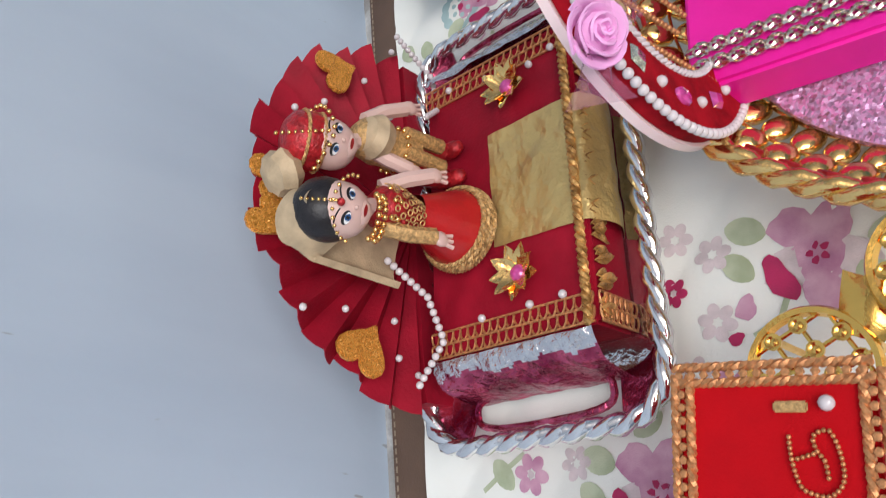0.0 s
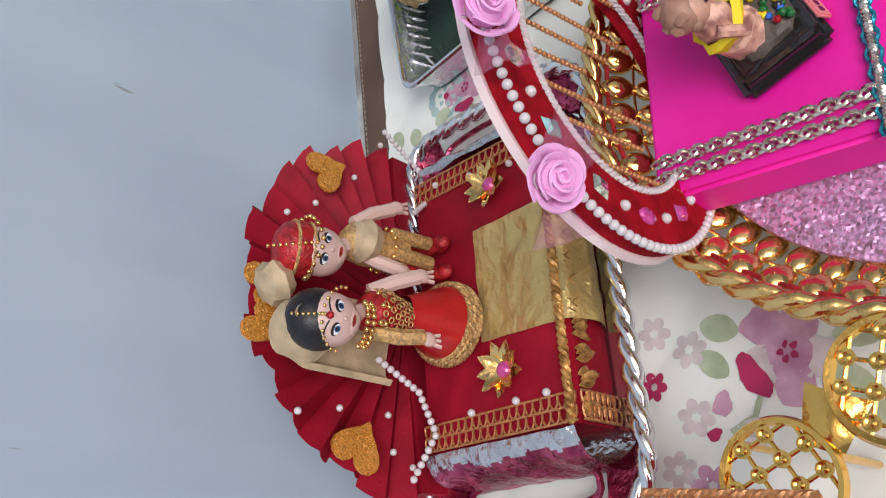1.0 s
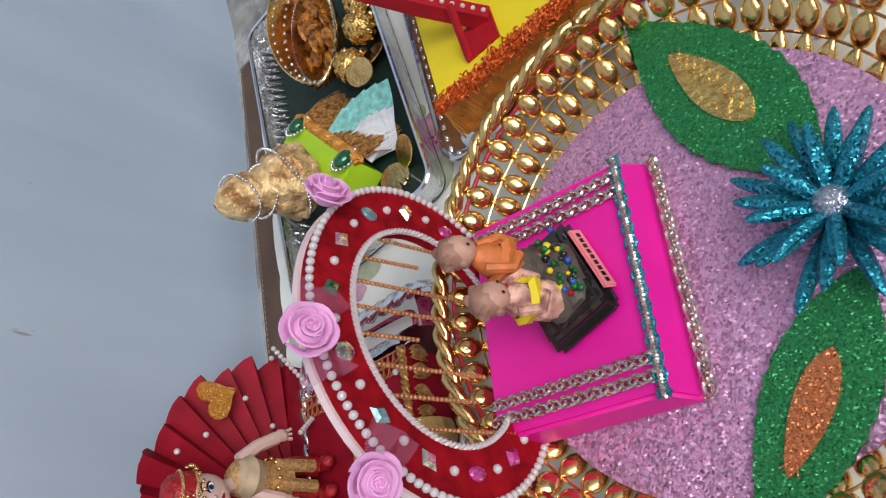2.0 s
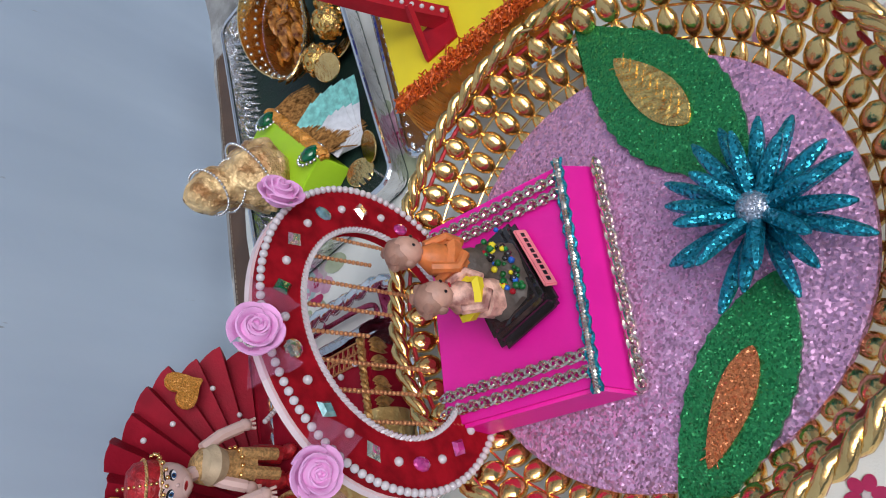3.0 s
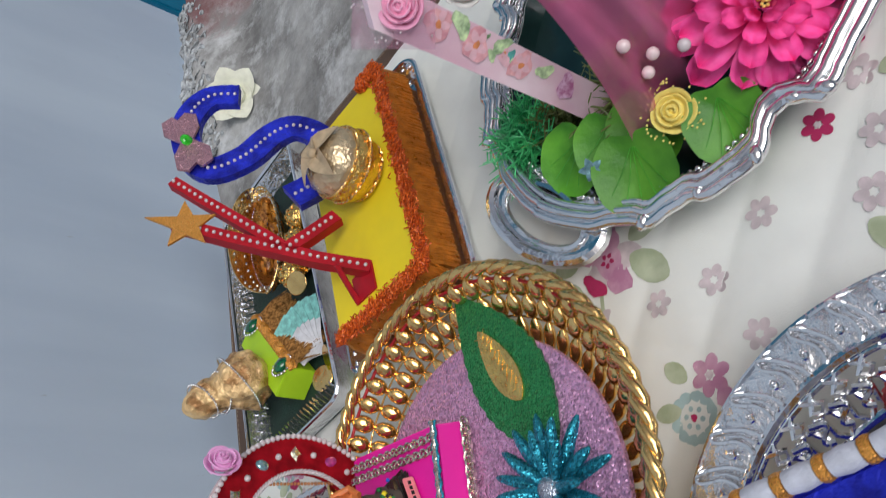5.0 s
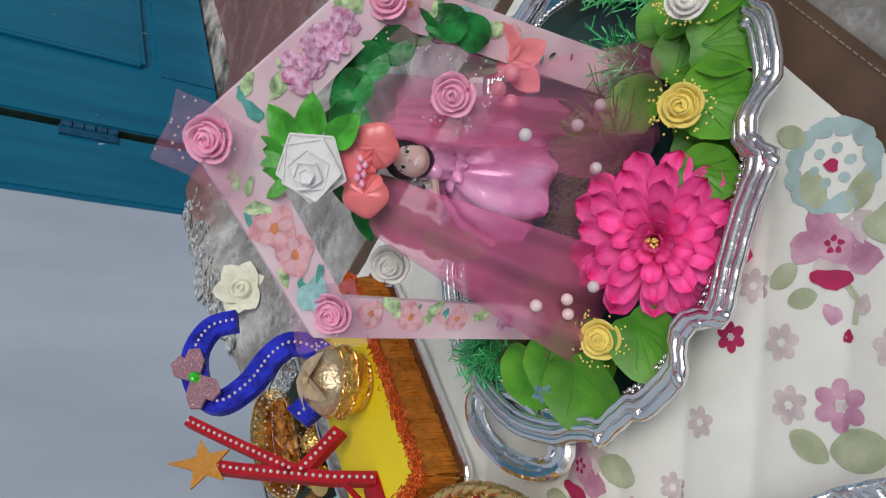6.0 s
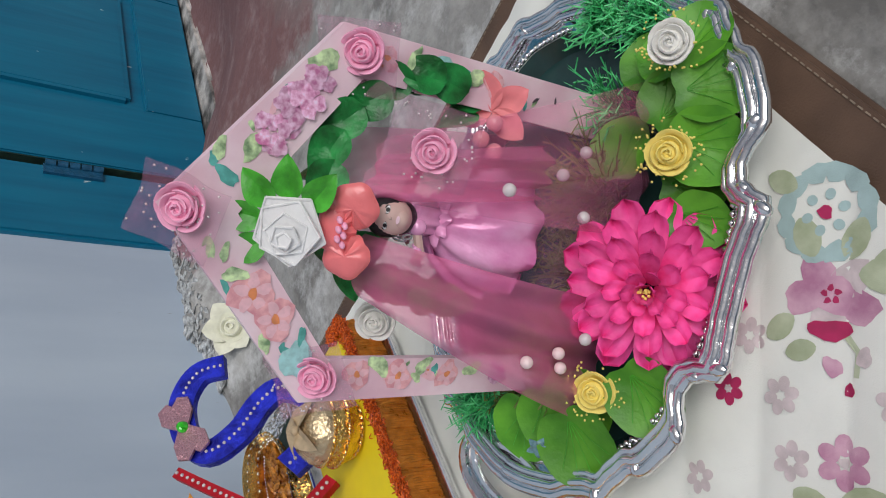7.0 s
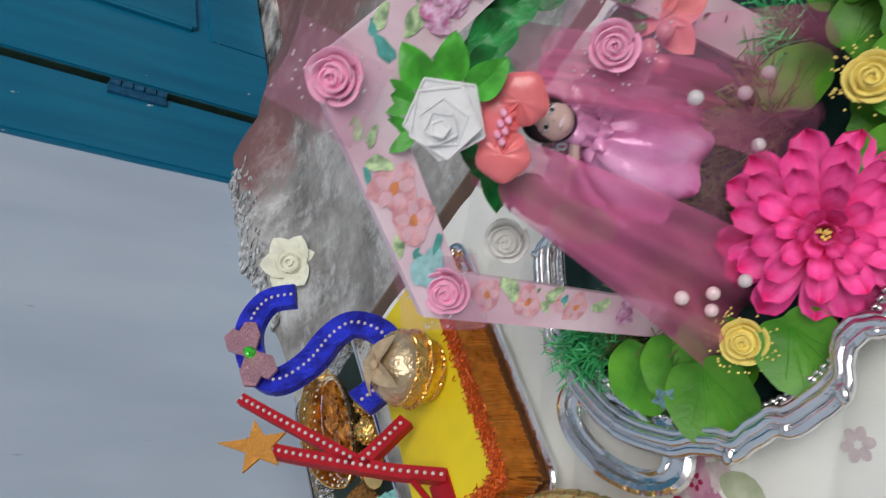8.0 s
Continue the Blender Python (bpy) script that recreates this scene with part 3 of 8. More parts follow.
xs = steps([(-6, -0.6, 6), (-0.6, JAMB0, 70)])
zs = steps([(-0.1, 0.6, 36), (0.6, 2.8, 6)])
front = [[bm.verts.new((x, WALL_Y + (0.0025 * noise.noise((x * 8, z * 8, 2)) if x > -0.6 else 0), z)) for z in zs] for x in xs]
back = [[bm.verts.new((x, WALL_Y + 0.2, z)) for z in (zs[0], zs[-1])] for x in (xs[0], xs[-1])]
for i in range(len(xs) - 1):
    for j in range(len(zs) - 1):
        bm.faces.new([front[i][j], front[i + 1][j], front[i + 1][j + 1], front[i][j + 1]])
bm.faces.new([front[-1][j] for j in range(len(zs))][::-1] + [back[1][0], back[1][1]])
bm.faces.new([back[0][0], back[1][0], back[1][1], back[0][1]])
bm.faces.new([front[i][-1] for i in range(len(xs))] + [back[1][1], back[0][1]])
bmesh.ops.recalc_face_normals(bm, faces=bm.faces)
wall_back = solo("wall_back", bm, M["wall"], (0, WALL_Y, 0), "pale blue limewashed plaster wall with small chips", "wall", kind="structure")
wall("wall_beyond_door", (JAMB2, WALL_Y, -0.2), (7, WALL_Y + 0.2, 2.8), "pale blue limewashed plaster wall")
wall("wall_over_door", (JAMB0, WALL_Y, 2.15), (JAMB2, WALL_Y + 0.2, 2.8), "pale blue limewashed plaster wall over the door")
# three unseen walls, added far out to darken the reflections low down
wall("wall_left", (-6.2, -6, -0.2), (-6, WALL_Y + 0.2, 2.8), "unseen limewashed wall added for darker low reflections")
wall("wall_right", (7, -6, -0.2), (7.2, WALL_Y + 0.2, 2.8), "unseen limewashed wall added for darker low reflections")
wall("wall_front", (-6.2, -6.2, -0.2), (7.2, -6, 2.8), "unseen limewashed wall added for darker low reflections")

# added, unseen: stops sky light from leaking through the door gap
wall("wall_room", (JAMB0 - 0.1, WALL_Y + 0.21, -0.2), (JAMB2 + 0.1, WALL_Y + 0.35, 2.8), "unseen wall added behind the door to keep sky light out", M["old_wood"])

# door: jambs, leaf with sunk panels, hinge, threshold
door_1 = thing("door_1", "closed blue gloss painted panelled wooden door with hinge", "door", (1.88, WALL_Y + 0.05, -0.07), kind="structure")
bm = bm_new()
block(bm, (JAMB0, WALL_Y - 0.012, -0.02), (1.305, WALL_Y + 0.12, 2.15), bevel=0.004)
block(bm, (1.303, WALL_Y + 0.004, -0.06), (JAMB1, WALL_Y + 0.12, 2.15), bevel=0.004)
part("door_jamb", bm, M["blue_door"], door_1)
bm = bm_new()
block(bm, (DOOR1 + 0.006, WALL_Y - 0.012, -0.12), (JAMB2, WALL_Y + 0.12, 2.15), bevel=0.004)
part("door_jamb", bm, M["blue_door"], door_1)
LEAF = pose(JAMB1 + 0.016, WALL_Y - 0.004, 0, 0, 0, -4.0)
bm = bm_new()
x1 = 0.885
stiles = [((0, 0.0, -0.075), (0.215, 0.035, 2.12)), ((x1 - 0.15, 0, -0.075), (x1, 0.035, 2.12))]
rails = [((0.215, 0, -0.075), (x1 - 0.15, 0.035, 0.050)), ((0.215, 0, 0.74), (x1 - 0.15, 0.035, 0.88)), ((0.215, 0, 1.96), (x1 - 0.15, 0.035, 2.12))]
for lo, hi in stiles + rails:
    block(bm, lo, hi, LEAF, bevel=0.003)
leaf_ob = part("door_leaf", bm, M["blue_door"], door_1)
# dark strip on the leaf's edge: the shade in the hinge gap, as colour
bm = bm_new()
block(bm, (-0.0030, 0.004, -0.075), (-0.0002, 0.034, 2.12), LEAF)
part("gap_shade_strip", bm, M["lining"], leaf_ob, "dark strip on the door leaf's edge, shade of the gap")
for z0, z1 in ((0.050, 0.74), (0.88, 1.96)):
    bm = bm_new()
    block(bm, (0.212, 0.014, z0 - 0.003), (x1 - 0.147, 0.03, z1 + 0.003), LEAF)
    block(bm, (0.245, 0.004, z0 + 0.030), (x1 - 0.18, 0.016, z1 - 0.035), LEAF, bevel=0.011)
    part("door_panel", bm, M["blue_door"], leaf_ob)
bm = bm_new()
for k in range(5):
    z = 0.150 + 0.021 * k
    lathe(bm, [(0.0, z), (0.0075, z), (0.0075, z + 0.018), (0.0, z + 0.018)], 10, Matrix.Translation((JAMB1 - 0.002, WALL_Y - 0.003, 0)))
block(bm, (JAMB1 - 0.03, WALL_Y - 0.002, 0.150), (JAMB1 - 0.004, WALL_Y + 0.006, 0.255))
part("hinge", bm, M["iron"], door_1, "blue painted iron barrel hinge")
bm = bm_new()
block(bm, (1.40, WALL_Y - 0.09, -0.17), (2.5, WALL_Y + 0.10, -0.082), bevel=0.008)
solo("threshold", bm, M["old_wood"], (1.9, WALL_Y, -0.15), "weathered grey wooden door threshold with peeling white paint", "threshold", kind="structure")

# crumbled plaster along the foot of the wall beside the door
M["plaster"] = mat("crumbled white plaster", (0.27, 0.28, 0.28), 0.9, 0.0, 0.4, 90, 0.9, 260, col2=(0.46, 0.48, 0.49))
rnd = random.Random(77)
bm = bm_new()
for k in range(320):
    x = 0.90 + 0.36 * rnd.random() ** 0.8
    y = WALL_Y - 0.002 - 0.050 * rnd.random() ** 2.2
    r = rnd.uniform(0.0015, 0.0085) * (1.15 - (WALL_Y - y) * 8)
    n0 = len(bm.verts)
    ball(bm, (0, 0, 0), r, 2, (rnd.uniform(0.8, 2.0), rnd.uniform(0.6, 1.2), rnd.uniform(0.25, 0.5)), Matrix.Translation((x, y, ground_z(x, y) + 0.15 * r)) @ pose(0, 0, 0, rnd.uniform(-20, 20), rnd.uniform(-20, 20), rnd.uniform(0, 360)))
    bm.verts.ensure_lookup_table()
    for v in bm.verts[n0:]:
        v.co += Vector((1, 1, 1)) * (0.30 * r * noise.noise(v.co * 90)) + Vector((0, 0, 0.12 * r * noise.noise(v.co * 260)))
solo("plaster_rubble", bm, M["plaster"], (1.08, WALL_Y - 0.02, 0.0), "crumbled pale plaster along the foot of the wall", "rubble", kind="stuff")

# ---- mat and cloth ----
MX0, MX1, MY0, MY1 = -0.95, 0.735, -0.468, 0.417
floor_mat = thing("floor_mat", "brown leatherette mat with stitched edges on the floor", "mat", (0, 0, -0.015))
bm = bm_new()
block(bm, (MX0, MY0, -0.0155), (MX1, MY1, -0.0064), bevel=0.003)
part("mat_body", bm, M["brown"], floor_mat)
for a, b in (((MX0, MY0 + 0.006), (MX1 - 0.006, MY0 + 0.006)), ((MX1 - 0.006, MY0 + 0.006), (MX1 - 0.006, MY1 - 0.006)), ((MX1 - 0.006, MY1 - 0.006), (MX0, MY1 - 0.006))):
    bm = bm_new()
    a3, b3 = Vector((*a, -0.0060)), Vector((*b, -0.0060))
    n = int((b3 - a3).length / 0.006)
    for i in range(n):
        p, q = a3.lerp(b3, i / n), a3.lerp(b3, (i + 0.62) / n)
        tube(bm, [p, q], 0.0006, 4)
    part("stitching", bm, M["stitch"], floor_mat)

CX0, CX1, CY0, CY1 = -0.92, 0.700, -0.433, 0.379


def cloth_z(x, y):
    q = ((x + y) * 0.7071 + 0.0092) / 0.052
    z = -0.0031 + 0.0031 * abs(math.sin(math.pi * q)) ** 0.42
    q2 = ((x - y) * 0.7071 + 0.004 * math.sin(12 * (x + y))) / 0.094
    z -= 0.0009 * math.exp(-(math.sin(math.pi * q2) / 0.12) ** 2)
    z += 0.0016 * noise.noise((x * 14, y * 14, 5)) + 0.0007 * noise.noise((x * 40, y * 40, 6))
    return z


bm = bm_new()
ny = 190
cxs = steps([(CX0, -0.35, 20), (-0.35, CX1, 270)])
cys = [CY0 + (CY1 - CY0) * j / ny for j in range(ny + 1)]
vs = [[bm.verts.new((x, y, cloth_z(x, y))) for y in cys] for x in cxs]
for i in range(len(cxs) - 1):
    for j in range(ny):
        bm.faces.new([vs[i][j], vs[i + 1][j], vs[i + 1][j + 1], vs[i][j + 1]])
cloth = thing("quilted_cloth", "ivory quilted cloth printed with pink flowers and sage leaves", "tablecloth", (0, 0, -0.003))
cloth_sheet = part("cloth_sheet", bm, M["cloth"], cloth)


def print_patch(key, outline, lift=0.0007):
    """A printed patch that follows the cloth: a fan of small triangles."""
    bm, mi = ink.bm, INKS.index(key)
    cx = sum(p[0] for p in outline) / len(outline)
    cy = sum(p[1] for p in outline) / len(outline)
    k = len(outline)
    rings = []
    for s in (1.0, 0.55):
        rings.append([bm.verts.new((cx + (x - cx) * s, cy + (y - cy) * s, cloth_z(cx + (x - cx) * s, cy + (y - cy) * s) + lift)) for x, y in outline])
    c = bm.verts.new((cx, cy, cloth_z(cx, cy) + lift))
    for i in range(k):
        j = (i + 1) % k
        bm.faces.new([rings[0][i], rings[0][j], rings[1][j], rings[1][i]]).material_index = mi
        bm.faces.new([rings[1][i], rings[1][j], c]).material_index = mi


def petal_outline(cx, cy, a, r0, r1, w, n=10):
    out = []
    for i in range(n):
        t = i / n * math.tau
        l = (r0 + r1) / 2 + (r1 - r0) / 2 * math.cos(t)
        s = w / 2 * math.sin(t)
        out.append((cx + l * math.cos(a) - s * math.sin(a), cy + l * math.sin(a) + s * math.cos(a)))
    return out


def blot(cx, cy, rx, ry, a, seed, n=14, rough=0.12):
    rnd = random.Random(seed)
    ph = rnd.uniform(0, 6)
    out = []
    for i in range(n):
        t = i / n * math.tau
        k = 1 + rough * math.sin(3 * t + ph) + rough * 0.6 * math.sin(5 * t + 2 * ph)
        x, y = rx * k * math.cos(t), ry * k * math.sin(t)
        out.append((cx + x * math.cos(a) - y * math.sin(a), cy + x * math.sin(a) + y * math.cos(a)))
    return out


INKS = list(PRINTS)


class Ink:
    """Collects the patches of one printed motif, colour by colour."""
    def __init__(self):
        self.bm = bm_new()


ink = Ink()


def stamp(name):
    """The motif drawn so far becomes one part of the cloth."""
    tagged(part(name, ink.bm, [PRINTS[k] for k in INKS], cloth_sheet), kind="stuff")
    ink.bm = bm_new()



def print_daisy(x, y, r, col, a0=0.3, n=6):
    r *= 0.84
    for i in range(n):
        print_patch(col, petal_outline(x, y, a0 + i * math.tau / n, r * 0.20, r * 0.98, r * 0.62, 12))
    if col != "pale":
        print_patch("pale", blot(x, y, r * 0.20, r * 0.18, a0, 3, 8), 0.0011)
    stamp("printed_daisy")


def print_leaf(x, y, l, w, a, alone=True):
    out = []
    for i in range(14):
        t = i / 14 * math.tau
        out.append((x + l / 2 * math.cos(t) * math.cos(a) - w / 2 * math.sin(t) * abs(math.sin(t)) ** 0.3 * math.sin(a),
                    y + l / 2 * math.cos(t) * math.sin(a) + w / 2 * math.sin(t) * abs(math.sin(t)) ** 0.3 * math.cos(a)))
    print_patch("sage", out)
    if alone:
        stamp("printed_leaf")


def print_stem(pts, w=0.0016):
    for (x0, y0), (x1, y1) in zip(pts, pts[1:]):
        dx, dy = x1 - x0, y1 - y0
        d = math.hypot(dx, dy) or 1
        nx_, ny_ = -dy / d * w, dx / d * w
        print_patch("sage", [(x0 + nx_, y0 + ny_), (x1 + nx_, y1 + ny_), (x1 - nx_, y1 - ny_), (x0 - nx_, y0 - ny_)], 0.0005)


def print_rose(x, y, a, s=1.0):
    """The big printed rose, with buds and leaves, turned by a."""
    def at(u, v):
        return x + s * (u * math.cos(a) - v * math.sin(a)), y + s * (u * math.sin(a) + v * math.cos(a))
    for k in range(5):
        t = k * math.tau / 5 + 0.4
        px, py = at(0.017 * math.cos(t), 0.014 * math.sin(t))
        print_patch("pale" if k % 2 else "pink", blot(px, py, 0.012 * s, 0.010 * s, t + a, k), 0.0005)
    px, py = at(0, 0)
    print_patch("pink", blot(px, py, 0.013 * s, 0.011 * s, a, 3), 0.0008)
    for k in range(5):
        t = k * 1.256
        px, py = at(0.004 * math.cos(t), 0.004 * math.sin(t))
        print_patch("crimson", blot(px, py, 0.0022 * s, 0.0018 * s, t, k, 8), 0.0011)
    px, py = at(-0.004, 0.020)
    print_patch("crimson", blot(px, py, 0.013 * s, 0.006 * s, a + 0.2, 9), 0.0011)
    for u, v, l, w, t in ((0.026, 0.026, 0.022, 0.015, 0.9), (0.010, 0.036, 0.020, 0.013, 0.5), (-0.030, -0.018, 0.036, 0.022, 0.2), (0.022, -0.030, 0.026, 0.017, 2.2), (-0.006, -0.034, 0.026, 0.016, 1.4)):
        px, py = at(u, v)
        print_leaf(px, py, l * s, w * s, a + t, False)
    print_stem([at(-0.012, 0.02), at(-0.022, 0.028), at(-0.024, 0.042)])
    for u, v, c, r in ((-0.010, 0.040, "pink", 0.0065), (-0.026, 0.030, "pale", 0.006), (-0.022, 0.050, "crimson", 0.004)):
        px, py = at(u, v)
        print_patch(c, blot(px, py, r * s, r * 0.75 * s, a + u * 60, 4))
    stamp("printed_rose")


def print_ring(x, y, r, core="crimson"):
    for i in range(12):
        t = i * math.tau / 12
        print_patch("aqua", blot(x + r * 0.78 * math.cos(t), y + r * 0.78 * math.sin(t), r * 0.27, r * 0.20, t + 1.57, i, 10), 0.0006)
    for i in range(6):
        t = i * math.tau / 6
        print_patch("aqua", petal_outline(x, y, t, r * 0.24, r * 0.46, r * 0.2), 0.0008)
    print_patch(core, blot(x, y, r * 0.15, r * 0.13, 0, 2, 10), 0.0010)
    stamp("printed_round_flower")


for x, y, r, c, a in ((0.083, 0.193, 0.0105, "crimson", 0.2), (0.096, 0.168, 0.0125, "pale", 0.5), (0.061, 0.173, 0.0125, "pale", 0.1), (0.038, 0.189, 0.012, "pale", 0.7),
                      (0.027, 0.174, 0.014, "pink", 0.3), (0.323, -0.328, 0.0135, "pale", 0.2), (0.310, -0.295, 0.0125, "crimson", 0.4), (0.285, -0.319, 0.014, "pale", 0.0),
                      (0.241, -0.366, 0.0145, "pale", 0.6), (0.237, -0.322, 0.0185, "pink", 0.3), (0.255, -0.299, 0.014, "pale", 0.2), (0.284, -0.242, 0.013, "pale", 0.1)):
    print_daisy(x, y, r, c, a)
for x, y, r, c, a in ((0.265, -0.197, 0.0125, "pale", 0.3), (0.220, -0.207, 0.0125, "pale", 0.1), (0.214, -0.168, 0.0165, "pink", 0.5), (0.272, -0.157, 0.012, "pale", 0.2),
                      (0.058, -0.042, 0.012, "crimson", 0.4), (0.008, 0.297, 0.0145, "pink", 0.2), (0.009, 0.267, 0.012, "pale", 0.5), (0.111, 0.186, 0.012, "pale", 0.3), (0.342, -0.262, 0.012, "pale", 0.3)):
    print_daisy(x, y, r, c, a)
print_rose(0.080, 0.120, 0.15)
print_rose(0.305, -0.380, 0.55, 0.95)
print_rose(0.322, -0.135, 0.35)
print_rose(-0.012, 0.222, 0.2)
print_rose(0.350, 0.290, 1.2, 0.8)
print_ring(0.340, -0.410, 0.030)
print_ring(0.196, -0.147, 0.017)
print_ring(0.353, 0.309, 0.020)
for x, y, l, w, a in ((0.231, -0.293, 0.026, 0.016, 0.3), (0.213, -0.315, 0.034, 0.024, 1.0), (0.373, -0.406, 0.022, 0.014, 0.3), (0.292, -0.417, 0.026, 0.017, 0.8), (0.011, 0.317, 0.022, 0.013, 0.6),
                      (0.343, 0.366, 0.022, 0.013, 0.5), (0.334, 0.346, 0.020, 0.012, 0.2), (0.226, -0.148, 0.018, 0.013, 0.5), (0.206, -0.132, 0.018, 0.012, 1.4), (0.021, 0.220, 0.02, 0.012, 2.0)):
    print_leaf(x, y, l, w, a)
print_patch("pink", blot(0.197, -0.172, 0.008, 0.006, 0.4, 5))
stamp("printed_bud")
print_stem([(0.004, 0.333), (0.012, 0.318), (0.020, 0.300)])
stamp("printed_stem")
rnd = random.Random(11)
for k in range(46):
    x, y = rnd.uniform(-0.85, -0.02), rnd.uniform(-0.41, 0.36)
    if k % 4 == 0:
        print_rose(x, y, rnd.uniform(0, 6))
    else:
        print_daisy(x, y, rnd.uniform(0.011, 0.016), rnd.choice(["pale", "pale", "pink", "crimson"]), rnd.uniform(0, 1))
for k in range(8):
    x, y = rnd.uniform(0.40, 0.68), rnd.uniform(0.16, 0.36)
    if k % 4 == 0:
        print_rose(x, y, rnd.uniform(0, 6))
    else:
        print_daisy(x, y, rnd.uniform(0.011, 0.016), rnd.choice(["pale", "pale", "pink", "crimson"]), rnd.uniform(0, 1))
ink.bm.free()


# ---- doll stage on the silver tray ----
def rounded_rect(hx, hy, r, n=6):
    out = []
    for cx, cy, a in ((hx - r, hy - r, 0), (-hx + r, hy - r, 90), (-hx + r, -hy + r, 180), (hx - r, -hy + r, 270)):
        out += [(cx + r * math.cos(radians(a + 90 * i / n)), cy + r * math.sin(radians(a + 90 * i / n))) for i in range(n + 1)]
    return out


def ring_sheet(bm, outer, inner, fo, fi, mi=0, mid=3):
    """A sheet between two outlines with the same count of points."""
    k = len(outer)

    def fn(u, v):
        i = round(u * k) % k
        a, b = Vector(fo(outer[i])), Vector(fi(inner[i]))
        return a.lerp(b, v)
    grid(bm, fn, k, mid, wrap_u=True, mi=mi)


ST = pose(0.163, 0.268, 0, 0, 0, -3.5)
stage_tray = thing("silver_tray", "small silver plastic tray with twisted rope edge and handles", "tray", (0.163, 0.268, 0.002))
outl = rounded_rect(0.140, 0.079, 0.028, 8)
bm = bm_new()
prism(bm, [(x * 0.80, y * 0.93) for x, y in outl], ST @ Matrix.Translation((0, 0, 0.003)), 0.003)
part("tray_base", bm, M["silver"], stage_tray)
bm = bm_new()
rope(bm, [ST @ Vector((x, y, 0.018)) for x, y in outl], 0.0024, 0.0040, 0.030, 2, True, 9)
part("rope_edge", bm, M["silver"], stage_tray, "twisted bright silver rope edge")
bm = bm_new()
ring_sheet(bm, outl, [(x * 0.80, y * 0.93) for x, y in outl], lambda p: ST @ Vector((*p, 0.014)), lambda p: ST @ Vector((*p, 0.005)))
bmesh.ops.delete(bm, geom=[f for f in bm.faces if abs((ST.inverted() @ f.calc_center_median()).x) > 0.112 and abs((ST.inverted() @ f.calc_center_median()).y) < 0.045], context='FACES')
setmat([f for f in bm.faces if abs((ST.inverted() @ f.calc_center_median()).x) > 0.098], 1)
solidify(bm, 0.0015)
part("tray_rim", bm, [M["silver_foil"], M["maroon_foil"]], stage_tray)
for s in (-1, 1):
    bm = bm_new()
    hole = [(s * (0.121 + 0.0105 * math.cos(radians(a)) * abs(math.cos(radians(a))) ** -0.4), 0.046 * math.sin(radians(a)) * max(1e-3, abs(math.sin(radians(a)))) ** -0.4) for a in range(5, 365, 15)]
    tube(bm, [ST @ Vector((x, y, 0.012)) for x, y in hole], 0.0022, 6, True)
    part("handle_opening", bm, M["maroon_foil"], stage_tray, "maroon foil edge of the handle hole")

stage = thing("doll_stage", "crimson paper stage with pleated fan, gold lace and hearts", "decoration", (0.163, 0.268, 0.006))
SB = pose(0.160, 0.264, 0, 0, 0, -4.0)
bm = bm_new()
block(bm, (-0.091, -0.056, 0.006), (0.091, 0.056, 0.042), SB, bevel=0.002)
stage_box = part("stage_box", bm, M["red_paper"], stage)
bm = bm_new()


def side_foil(s):
    def fn(u, v):
        y = (u - 0.5) * 0.108
        a = v * math.pi / 2
        b = 0.0016 * noise.noise((u * 6, v * 3, s * 3)) + 0.0004 * noise.noise((u * 26, v * 15, s * 7))
        return SB @ Vector((s * (0.0925 + 0.020 * math.sin(a) + b), y, 0.040 * math.cos(a) + 0.006 + b))
    return fn


for s in (-1, 1):
    bm = bm_new()
    grid(bm, side_foil(s), 60, 22)
    setmat([f for f in bm.faces if f.calc_center_median().z > 0.0415 + 0.004 * noise.noise(f.calc_center_median() * 160)], 1)
    part("foil_side", bm, [M["maroon_foil"], M["silver_foil"]], stage, "crumpled maroon and silver foil side")

# fan of pleats
FC = Vector((0.175, 0.352, 0.028))


def fan_pleat(k, n=16):
    a0, a1 = math.pi * k / n, math.pi * (k + 1) / n
    am = (a0 + a1) / 2
    bm = bm_new()
    rr = 0.1235 + 0.003 * math.sin(k * 2.3)

    def fn(u, v):
        a = a0 + (a1 - a0) * u
        tri = 1 - abs(2 * u - 1)
        r = 0.012 + v * (rr - 0.012 + 0.006 * math.sin(math.pi * u))
        return FC + Vector((r * math.cos(math.pi - a), -0.013 * tri * v + 0.001 - 0.020 * (1 - v) * 0.2, r * math.sin(math.pi - a)))
    grid(bm, fn, 6, 8)
    solidify(bm, 0.0006)
    return bm


for k in range(16):
    part("fan_pleat", fan_pleat(k), M["red_paper"], stage)
for s, w in ((1, 0.126), (-1, 0.120)):
    bm = bm_new()
    block(bm, (0, -0.009, -0.022), (w, 0.004, 0.004), Matrix.Translation(FC) @ Matrix.Diagonal((s, 1, 1, 1)))
    bmesh.ops.recalc_face_normals(bm, faces=bm.faces)
    part("fan_foot", bm, M["red_paper"], stage)


def heart_poly(s, n=26):
    out = []
    for i in range(n):
        t = i / n * math.tau
        out.append((s * 16 * math.sin(t) ** 3 / 16, s * (13 * math.cos(t) - 5 * math.cos(2 * t) - 2 * math.cos(3 * t) - math.cos(4 * t)) / 16))
    return out


for x, y, z, s, r in ((0.259, 0.338, 0.100, 0.0155, 30), (0.077, 0.338, 0.086, 0.0165, 60), (0.166, 0.340, 0.146, 0.0145, 25), (0.141, 0.340, 0.147, 0.0145, -35)):
    bm = bm_new()
    prism(bm, heart_poly(s), frame_at((x, y, z), (0, -1, 0.15)) @ pose(0, 0, 0, 0, 0, r), 0.0025, bevel=0.0006)
    part("glitter_heart", bm, M["gold_glitter"], stage, "gold glitter foam heart")
